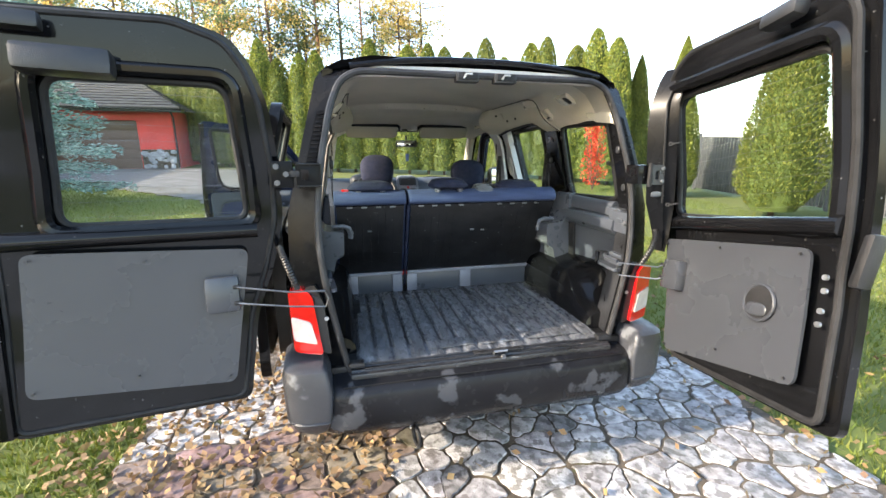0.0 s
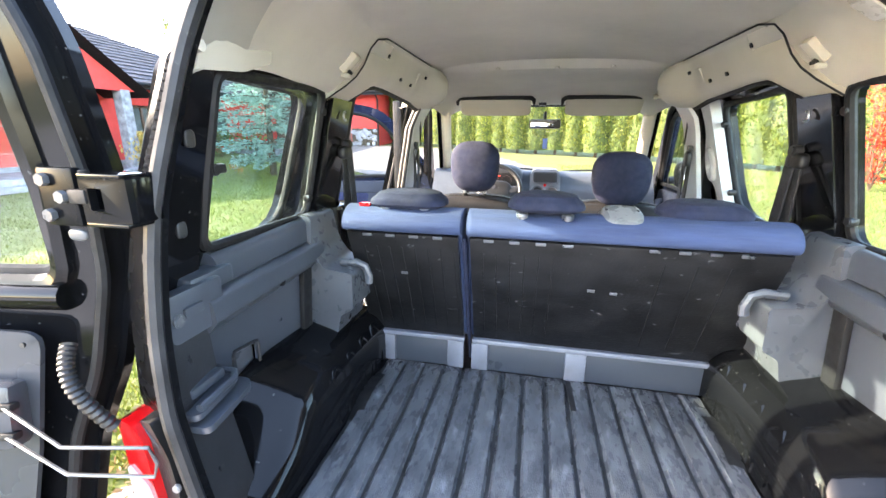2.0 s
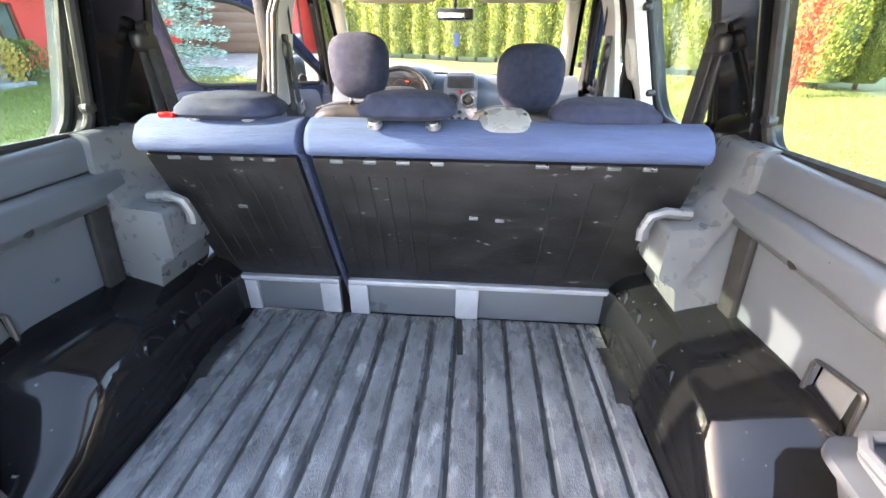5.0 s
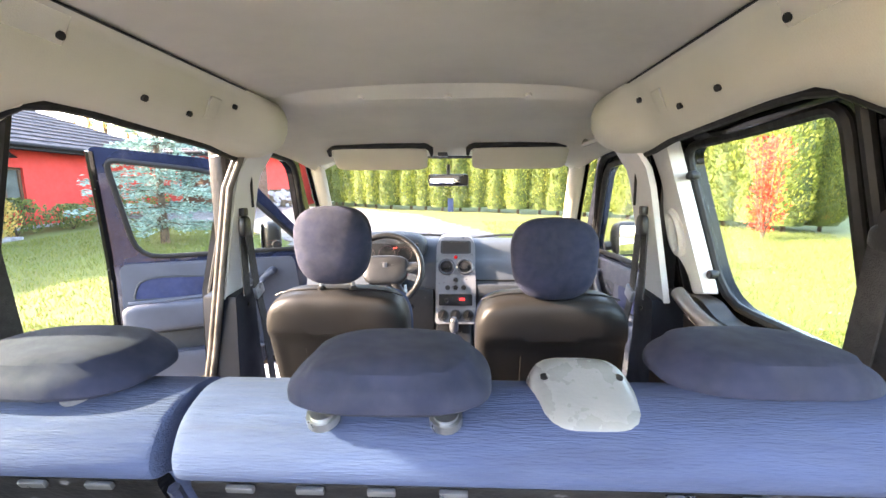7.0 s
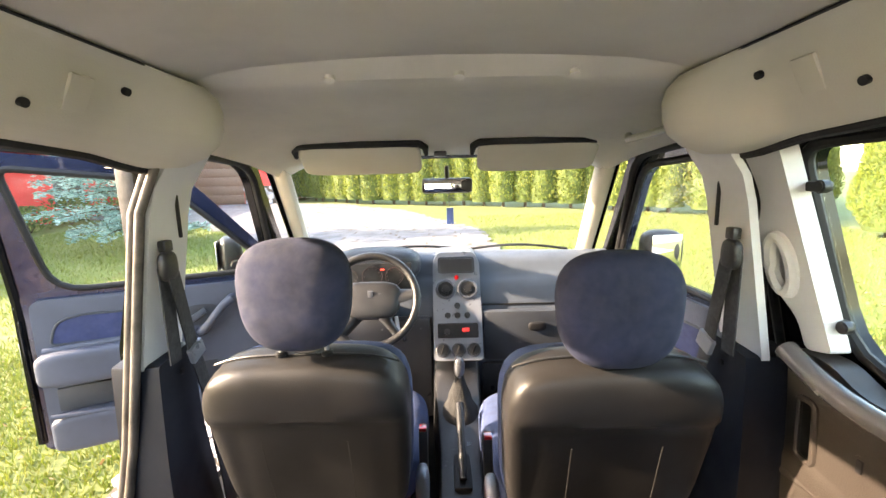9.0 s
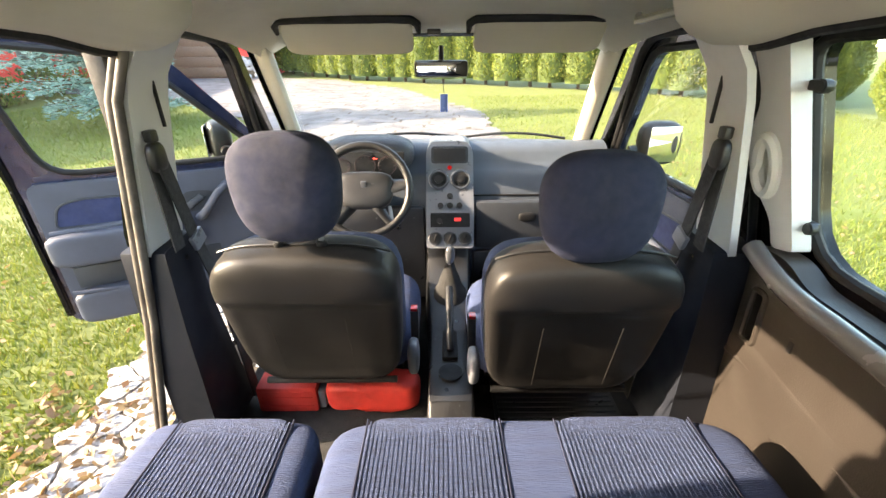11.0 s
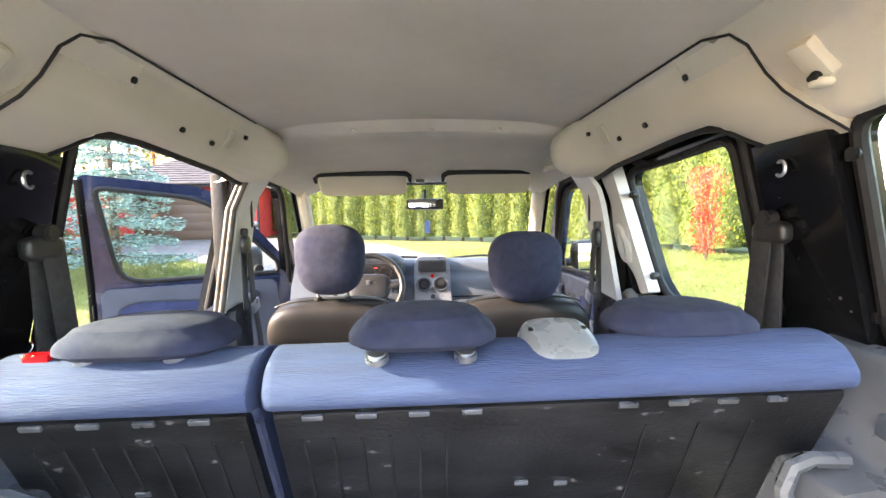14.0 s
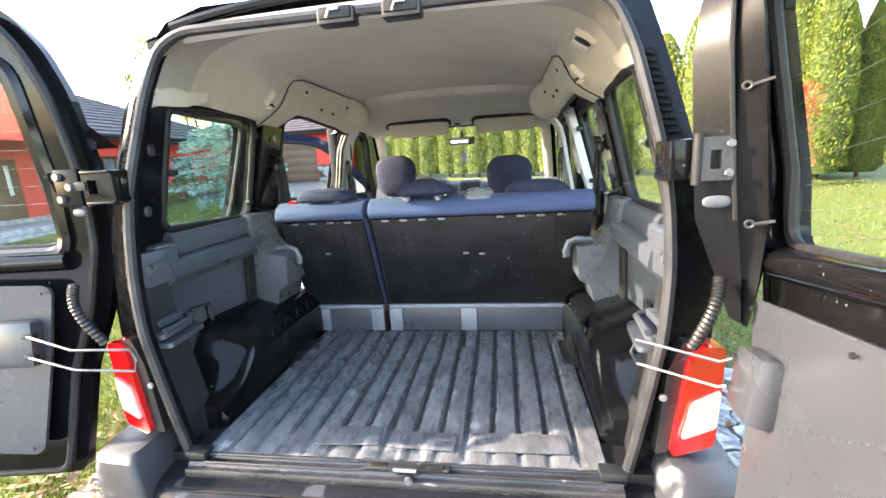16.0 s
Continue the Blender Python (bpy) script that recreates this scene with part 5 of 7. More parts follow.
part("string", tube(bmesh.new(), [(0.02, 2.50, 1.61), (0.025, 2.50, 1.55)], 0.0015, n=5), BELT, fresh)
part("tag", boxed((0.025, 2.50, 1.51), (0.03, 0.004, 0.07), 0.002), M("blue_card", (0.10, 0.18, 0.55), 0.5, spots=0.4, spot_col=(0.7, 0.75, 0.8), spot_scale=50), fresh)
part("roof_handle", tube(bmesh.new(), [(0.64, 1.90, 1.80), (0.625, 1.92, 1.785), (0.60, 2.10, 1.775), (0.61, 2.12, 1.79)], 0.012, n=8), CREAM, car)


# ---------------- doors ----------------
def turned(hinge, deg):
    return Matrix.Translation((*hinge, 0)) @ Matrix.Rotation(radians(deg), 4, "Z") @ Matrix.Translation((-hinge[0], -hinge[1], 0))


def leaned(hinge, deg, lean):
    """A turn about a hinge line that leans forwards with the tail."""
    o = Vector((*hinge, 1.05))
    return Matrix.Translation(o) @ Matrix.Rotation(radians(deg), 4, Vector((0, lean, 1)).normalized()) @ Matrix.Translation(-o)


def moved(bm, m):
    bmesh.ops.transform(bm, matrix=m, verts=bm.verts[:])
    return bm


def hung(along, up, held, place):
    """The turn that lays a shut door's own axes along new ones and takes the point held to its place."""
    a = Vector(along).normalized()
    b = (Vector(up) - a * a.dot(Vector(up))).normalized()
    e1, e2 = Vector((-1, 0, 0)), Vector((0, 0.06, 1)).normalized()
    turn = Matrix((a, b, a.cross(b))).transposed() @ Matrix((e1, e2, e1.cross(e2)))
    return Matrix.Translation(place) @ turn.to_4x4() @ Matrix.Translation(-Vector(held))


def right_hinge(door):
    """Hinge side of the wide-open door: the broad folded jamb beside the glass, the hinge and the cable eyes."""
    rings = []
    for z, ax, ay in ((1.10, 0.83, -0.020), (1.20, 0.79, -0.030), (1.33, 0.738, -0.035), (1.45, 0.730, -0.030), (1.55, 0.727, -0.020), (1.66, 0.722, -0.015), (1.757, 0.735, -0.005), (1.852, 0.768, 0.0), (1.905, 0.800, 0.0)):
        cx, cy = (0.868 - 0.164 * (z - 1.3), -0.066 - 0.095 * (z - 1.3)) if z > 1.3 else (0.845 + 0.13 * (z - 1.12), -0.070)
        if z > 1.7:
            cx, cy = max(cx, ax + 0.05), -0.104
        bx, by = ax + 0.58 * (cx - ax), ay + 0.62 * (cy - ay)
        rings.append([(ax, ay, z), (bx, by - 0.004, z), (bx + 0.006, by + 0.006, z), (cx - 0.006, cy + 0.008, z), (cx, cy, z), (cx + 0.035, cy + 0.05, z), (ax + 0.06, ay + 0.05, z), (ax + 0.012, ay + 0.012, z)])
    jamb = part("hinge_jamb", loft(rings), JAMB, door, "broad black folded jamb beside the glass")
    part("jamb_seal", tube(bmesh.new(), [Vector(r[1]).lerp(Vector(r[0]), 0.08) + Vector((0, -0.002, 0)) for r in rings[2:]], 0.005, n=6), RUBBER, jamb)
    q = rounded([(0.727, 1.413), (0.790, 1.413), (0.790, 1.500), (0.727, 1.500)], 0.006, 3)
    hole = rounded([(0.748, 1.436), (0.768, 1.436), (0.768, 1.474), (0.748, 1.474)], 0.003, 2)
    pad = part("hinge_pad", plate(dense(q, 0.04), [dense(hole, 0.03)], lambda x, z, d: (x, -0.062 - 0.10 * (x - 0.727) + d, z), 0.016), TRIMDARK, door, "worn black hinge bracket with a square hole")
    # black block that paints the shade seen through the square hole
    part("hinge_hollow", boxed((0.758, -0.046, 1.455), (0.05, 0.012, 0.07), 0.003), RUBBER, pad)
    for z in (1.428, 1.485):
        part("hinge_bolt", disc(bmesh.new(), (0.781, -0.070, z), (0, 1, 0), 0.008, 0.010, 6), GREYLIGHT, pad)
    part("hinge_leaf", boxed((0.703, 0.002, 1.457), (0.052, 0.085, 0.085), 0.006), PAINT, door)
    part("hinge_pin", tube(bmesh.new(), [(0.727, -0.055, 1.405), (0.727, -0.055, 1.508)], 0.010, n=10), RUBBER, door)
    part("touch_up", cushion((0.768, -0.058, 1.369), (0.055, 0.010, 0.026), 2.6, 8), GREYLIGHT, jamb, "smear of pale grey filler under the hinge")
    for x, y, z, w in ((0.797, -0.078, 1.590, 0.034), (0.826, -0.072, 1.322, 0.034)):
        eye = part("cable_eye", ring(bmesh.new(), (x, y, z), (0.6, 1, 0), 0.007, 0.003, 16, 6), SEAL, jamb)
        part("cable_end", tube(bmesh.new(), [(x + 0.006, y - 0.002, z), (x + w, y - 0.022, z + 0.008)], 0.0035, n=6), SEAL, eye)


def left_hinge(door):
    """Bolted pad on the door, a short knuckle and the square-holed bracket on the body."""
    pad = part("hinge_pad", boxed((-0.826, -0.004, 1.472), (0.078, 0.018, 0.100), 0.006), JAMB, door, "worn black bolted hinge pad")
    for x, z in ((-0.845, 1.502), (-0.845, 1.442), (-0.812, 1.474)):
        part("hinge_bolt", disc(bmesh.new(), (x, -0.017, z), (0, 1, 0), 0.011, 0.012, 6), GREYLIGHT, pad)
    part("knuckle", boxed((-0.782, -0.010, 1.475), (0.036, 0.016, 0.024), 0.004), SEAL, pad)
    q = rounded([(-0.776, 1.430), (-0.690, 1.430), (-0.690, 1.508), (-0.776, 1.508)], 0.005, 3)
    hole = rounded([(-0.760, 1.452), (-0.732, 1.452), (-0.732, 1.490), (-0.760, 1.490)], 0.003, 2)
    leaf = part("hinge_leaf", plate(dense(q, 0.04), [dense(hole, 0.03)], lambda x, z, d: (x, -0.014 + 0.25 * max(0.0, x + 0.72) + d, z), 0.014), JAMB, door, "black hinge bracket with a square hole")
    for z in (1.428, 1.510):
        part("leaf_flange", boxed((-0.733, 0.016, z), (0.086, 0.062, 0.007), 0.002), PAINT, leaf)
    part("leaf_root", boxed((-0.700, 0.030, 1.469), (0.024, 0.050, 0.080), 0.004), PAINT, leaf)
    part("hinge_pin", tube(bmesh.new(), [(-0.772, -0.004, 1.420), (-0.772, -0.004, 1.518)], 0.008, n=10), RUBBER, leaf)
    part("touch_up", cushion((-0.822, 0.002, 1.404), (0.040, 0.010, 0.022), 2.6, 8), GREYLIGHT, door, "smear of pale grey filler under the hinge")


def rear_door(s, wide, m, rim, win, board, bow=0.0):
    """A tail door, built shut against the tail and swung about its hinge. u runs from the hinge to the free edge."""
    at = lambda off: (lambda u, z, d: (s * (0.82 - u), YR(z) - 0.012 - off - d, z))

    def put(bm, m):
        """Hang the part; the upper half of the door bows in by bow per metre."""
        moved(bm, m)
        for v in bm.verts:
            k = bow * max(0.0, v.co.z - 1.2)
            v.co.x -= 0.86 * k
            v.co.y -= k
        return bm

    rim = dense(rounded(rim, 0.04, 4), 0.1)
    hole = dense(rounded(win, 0.06, 5), 0.1)
    door = part("tail_door", put(plate(rim, [hole], at(0.035), 0.03), m), PAINT, car, "black tail door, swung open")
    edge = [(0.47 + (u - 0.47) * 0.93, 1.27 + (z - 1.27) * 0.955) for u, z in rim]
    grown = [(sum(a for a, _ in win) / 4 + (u - sum(a for a, _ in win) / 4) * 1.10, sum(b for _, b in win) / 4 + (z - sum(b for _, b in win) / 4) * 1.10) for u, z in hole]
    part("inner_frame", put(plate(edge, [grown], at(-0.005), 0.04), m), PAINT, door)
    part("edge_seal", put(tube(bmesh.new(), [at(0.0)(u, z, 0) for u, z in edge], 0.012, True), m), RUBBER, door)
    part("window_bead", put(tube(bmesh.new(), [at(-0.002)(u, z, 0) for u, z in grown], 0.024, True, 8), m), PAINT, door)
    part("window_gasket", put(tube(bmesh.new(), [at(0.03)(u, z, 0) for u, z in hole], 0.014, True), m), RUBBER, door)
    ridge = [at(-0.012)(0.10 + (wide - 0.16) * i / 10, win[0][1] - 0.042, 0) for i in range(11)]
    part("waist_ridge", put(tube(bmesh.new(), ridge, 0.030, n=12), m), PAINT, door)
    pane = part("window", put(plate(hole, [], at(0.045), 0.004), m), GLASS, door, "heated rear window with fine wires")
    pane.visible_shadow = False
    us = [u for u, _ in win]
    for i in range(9):
        z = win[0][1] + 0.03 + (win[2][1] - win[0][1] - 0.06) * i / 8
        part("heating_wire", put(tube(bmesh.new(), [at(0.046)(min(us) + 0.025, z, 0), at(0.046)(max(us) - 0.03, z, 0)], 0.0005, n=4), m), WIRE, pane)
    bd = part("door_board", put(plate(dense(rounded(board, 0.035, 4), 0.15), [], at(-0.052), 0.01), m), PANELGREY, door, "flat grey board on the door")
    cu, cz = sum(u for u, _ in board) / 4, sum(z for _, z in board) / 4
    for u, z in list(board) + [((board[0][0] + board[1][0]) / 2, board[0][1]), ((board[2][0] + board[3][0]) / 2, board[2][1])]:
        part("screw", put(disc(bmesh.new(), at(-0.064)(cu + (u - cu) * 0.93, cz + (z - cz) * 0.91, 0), (0, 1, 0), 0.005, 0.004, 10), m), BLACKPLASTIC, bd)
    br = part("check_housing", put(boxed(Vector(at(-0.075)(0.235 if s < 0 else 0.21, 1.03 if s < 0 else 1.02, 0)), (0.115, 0.05, 0.135), 0.018), m), PANELGREY, bd, "grey plastic check strap housing")
    for dz in (-0.03, 0.03):
        part("wire_slot", put(boxed(Vector(at(-0.095)(0.185 if s < 0 else 0.16, 1.025 + dz, 0)), (0.03, 0.02, 0.015), 0.004), m), RUBBER, br)
    if s < 0:
        part("wiper_motor_cover", put(boxed(Vector(at(-0.06)(0.58, 1.79, 0)), (0.235, 0.08, 0.08), 0.02), m), BLACKPLASTIC, door, "black wiper motor cover")
        part("top_bar", put(boxed(Vector(at(-0.055)(0.72, 1.89, 0)), (0.20, 0.05, 0.05), 0.015), m), BLACKPLASTIC, door)
        part("free_edge", put(boxed(Vector(at(0.02)(wide - 0.015, 1.2, 0)), (0.04, 0.07, 1.15), 0.012), m), PAINT, door)
    else:
        cup = part("pull_handle", put(ring(bmesh.new(), at(-0.062)(0.655, 0.985, 0), (0, 1, 0), 0.060, 0.006, 28, 8), m), PANELGREY, bd, "recessed round pull handle")
        # flat black disc in place of the recess's shade
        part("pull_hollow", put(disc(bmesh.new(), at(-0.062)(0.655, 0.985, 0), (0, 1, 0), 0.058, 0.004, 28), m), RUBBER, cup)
        part("pull_lever", put(cushion(at(-0.068)(0.655, 0.962, 0), (0.085, 0.012, 0.045), 2.6, 10), m), PANELGREY, cup)
        part("top_catch", put(boxed(Vector(at(-0.055)(0.63, 1.865, 0)), (0.12, 0.05, 0.045), 0.015), m), BLACKPLASTIC, door)
        part("lock_lever", put(boxed(Vector(at(0.0)(wide + 0.012, 1.16, 0)), (0.03, 0.05, 0.16), 0.012), m), BLACKPLASTIC, door)
        for z in (0.96, 1.0, 1.06, 1.10):
            part("bolt", put(disc(bmesh.new(), at(-0.04)(wide - 0.055, z, 0), (0, 1, 0), 0.009, 0.008, 12), m), STEEL, door)
    # hinge
    if s > 0:
        right_hinge(door)
    else:
        left_hinge(door)
    # bent check wire and the corrugated cable sleeve
    e = m @ Vector(at(-0.10)(0.19 if s < 0 else 0.165, 1.055, 0))
    f = m @ Vector(at(-0.10)(0.19 if s < 0 else 0.165, 0.995, 0))
    a, b = (Vector((-0.70, -0.055, 1.025)), Vector((-0.70, -0.055, 0.96))) if s < 0 else (Vector((0.63, -0.03, 1.05)), Vector((0.635, -0.03, 0.99)))
    mid = Vector((s * 0.76, -0.12, 0))
    wire = [e, e.lerp(Vector((mid.x, mid.y, 1.04)), 0.75), a, a.lerp(b, 0.5) + Vector((-s * 0.012, 0, 0)), b, f.lerp(Vector((mid.x, mid.y, 0.985)), 0.75), f]
    part("check_wire", tube(bmesh.new(), wire, 0.0036, n=6), WIRE, door, "bent steel check wire")
    c0, c1 = Vector((s * (0.805 if s < 0 else 0.755), -0.03, 1.035)), Vector((s * (0.855 if s < 0 else 0.785), -0.035 if s < 0 else -0.06, 1.205))
    pts = [c0.lerp(c1, i / 34) + Vector((0, -0.03 * math.sin(math.pi * i / 34), 0.02 * math.sin(math.pi * i / 34))) for i in range(35)]
    part("cable_sleeve", tube(bmesh.new(), pts, [0.011 if i % 2 else 0.014 for i in range(35)], n=10), BLACKPLASTIC, door, "corrugated black cable sleeve")
    return door


rear_door(-1, 0.90, leaned((-0.83, 0.03), -168, 0.08),
          [(0.17, 0.58), (0.90, 0.60), (0.88, 1.25), (0.83, 1.96), (0.30, 1.99), (0.14, 1.945), (0.075, 1.86), (0.03, 1.74), (0.0, 1.50), (0.0, 1.30), (0.05, 1.10), (0.12, 0.92)],
          [(0.125, 1.305), (0.70, 1.305), (0.67, 1.775), (0.165, 1.785)], [(0.136, 1.193), (0.785, 1.225), (0.82, 0.755), (0.216, 0.687)])
rear_door(1, 0.90, hung((-0.158, -0.975, 0.157), (0.130, 0.137, 0.982), (0.72, 0.056, 1.178), (0.857, -0.056, 1.16)),
          [(0.17, 0.635), (0.90, 0.64), (0.875, 1.25), (0.81, 1.86), (0.74, 1.93), (0.14, 1.985), (0.03, 1.94), (-0.03, 1.82), (-0.03, 1.45), (0.0, 1.20), (0.03, 1.09), (0.09, 0.99)],
          [(0.050, 1.300), (0.78, 1.265), (0.725, 1.775), (0.040, 1.825)], [(0.10, 1.178), (0.80, 1.184), (0.82, 0.758), (0.20, 0.684)], 0.22)


def side_door(s, shape, m, window, cat, label, inside):
    """A side door with its glass and inside trim. inside(door, m) adds the trim."""
    skin_at = lambda y, z, d: (s * (XI(y, z) + 0.05 - d), y, z)
    cy, cz = sum(y for y, _ in shape) / len(shape), sum(z for _, z in shape) / len(shape)
    rim = [(cy + (y - cy) * 0.985, cz + (z - cz) * 0.985) for y, z in shape]
    door = part(cat, moved(plate(rim, [window], skin_at, 0.045), m), PAINT_BLUE if cat == "front_door" else PAINT, car, label)
    wy, wz = sum(y for y, _ in window) / len(window), sum(z for _, z in window) / len(window)
    pane = part("window", moved(plate([(wy + (y - wy) * 0.995, wz + (z - wz) * 0.995) for y, z in window], [], lambda y, z, d: (s * (XI(y, z) + 0.03 - d), y, z), 0.004), m), GLASS if cat == "front_door" else TINT, door)
    pane.visible_shadow = cat != "front_door"
    part("window_seal", moved(tube(bmesh.new(), [(s * (XI(y, z) + 0.005), y, z) for y, z in window], 0.014, True), m), RUBBER, door)
    inside(door, m, s)
    return door


FRONT_WIN = dense(rounded([(1.99, 1.235), (2.80, 1.225), (2.79, 1.27), (2.39, 1.70), (1.99, 1.715)], [0.06, 0.03, 0.03, 0.10, 0.06], 4), 0.1)
SLIDE_WIN = dense(rounded([(1.085, 1.225), (1.605, 1.225), (1.662, 1.715), (1.075, 1.73)], [0.10, 0.13, 0.06, 0.05], 4), 0.1)


def front_trim(door, m, s):
    r = 1.915 if s < 0 else 1.97
    base = dense(rounded([(r, 0.56), (2.72, 0.56), (2.84, 0.84), (2.80, 1.19), (r, 1.205)], [0.08, 0.12, 0.08, 0.04, 0.05], 4), 0.1)
    pad = lambda off: (lambda y, z, d: (s * (XI(y, z) - off + d), y, z))
    t = part("door_trim", moved(plate(base, [], pad(0.02), 0.025), m), DOORTRIM, door, "grey-blue moulded door trim")
    flat = lambda y, z, off: (s * (XI(y, z) - off), y, z)
    q = dense(rounded([(1.965, 1.005), (2.47, 0.985), (2.47, 1.100), (2.08, 1.125), (1.995, 1.105)], [0.025, 0.03, 0.03, 0.04, 0.04], 4), 0.08)
    part("cloth_insert", moved(plate(q, [], pad(0.026), 0.008), m), DOORBLUE, t, "deep blue cloth insert")
    part("insert_seam", moved(tube(bmesh.new(), [flat(y, z, 0.024) for y, z in q], 0.006, True, 6), m), DASHDARK, t)
    part("arm_rest", moved(cushion((s * (XI(2.2, 0.92) - 0.055), 2.20, 0.912), (0.12, 0.56, 0.155), 6, 14), m), DOORTRIM, t)
    part("arm_rest_ledge", moved(tube(bmesh.new(), [flat(y, 0.988 + 0.02 * (y - 1.9), 0.05) for y in span(1.945, 2.46, 8)], 0.014, n=8), m), DOORTRIM, t)
    # darker block, shade of the bin's opening put in as colour
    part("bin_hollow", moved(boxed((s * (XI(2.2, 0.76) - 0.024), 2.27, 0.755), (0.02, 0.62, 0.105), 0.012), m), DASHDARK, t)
    part("bin_rim", moved(tube(bmesh.new(), [flat(y, 0.705 - 0.035 * (y - 1.93) / 0.6 + 0.05 * max(0.0, 0.08 - (y - 1.93)), 0.085) for y in span(1.945, 2.60, 10)], 0.011, n=8), m), DOORTRIM, t)
    part("door_bin", moved(cushion((s * (XI(2.2, 0.62) - 0.048), 2.265, 0.615), (0.10, 0.66, 0.165), 7, 14), m), DOORTRIM, t)
    # darker pad for the shade behind the grab handle
    part("handle_hollow", moved(cushion(flat(2.545, 1.045, 0.022), (0.012, 0.16, 0.11), 4, 10), m), DASHDARK, t)
    pull = [flat(2.675, 1.112, 0.02), flat(2.660, 1.110, 0.060), flat(2.625, 1.085, 0.068), flat(2.565, 1.010, 0.068), flat(2.535, 0.975, 0.055), flat(2.520, 0.962, 0.02)]
    part("pull_handle", moved(tube(bmesh.new(), pull, [0.024, 0.024, 0.020, 0.020, 0.022, 0.022], n=10), m), DOORTRIM, t, "slanting grey grab handle")
    part("latch_lever", moved(boxed(flat(2.515, 1.045, 0.032), (0.014, 0.085, 0.030), 0.008, Matrix.Rotation(0.55, 4, "X")), m), GREYPLASTIC, t)
    px = XI(2.72, 1.25)
    h = part("door_mirror", moved(cushion((s * (px + 0.145), 2.69, 1.305), (0.19, 0.11, 0.20), 3.5, 10), m), BLACKPLASTIC, door, "black door mirror")
    part("mirror_glass", moved(boxed((s * (px + 0.145), 2.633, 1.305), (0.15, 0.006, 0.16), 0.003, Matrix.Rotation(s * 0.15, 4, "Z")), m), MIRROR, h)
    part("mirror_arm", moved(tube(bmesh.new(), [(s * (px + 0.02), 2.71, 1.26), (s * (px + 0.10), 2.70, 1.27)], 0.028, n=8), m), BLACKPLASTIC, h)
    part("edge_plate", moved(boxed((s * (XI(1.95, 0.9) + 0.01), r - 0.036, 0.85), (0.06, 0.012, 0.55), 0.006), m), PAINT, door)
    if s < 0:
        rim = [(XI(y, z) + 0.012, y, z) for y, z in ((1.875, 0.56), (1.875, 1.0), (1.875, 1.20), (1.878, 1.5), (1.88, 1.79))]
        part("lock_edge", moved(tube(bmesh.new(), [(-x, y, z) for x, y, z in rim], 0.020, n=8), m), PAINT, door)
        part("lock_catch", moved(boxed((-(XI(1.88, 0.95) + 0.02), 1.866, 0.98), (0.035, 0.02, 0.09), 0.005), m), STEEL, door)


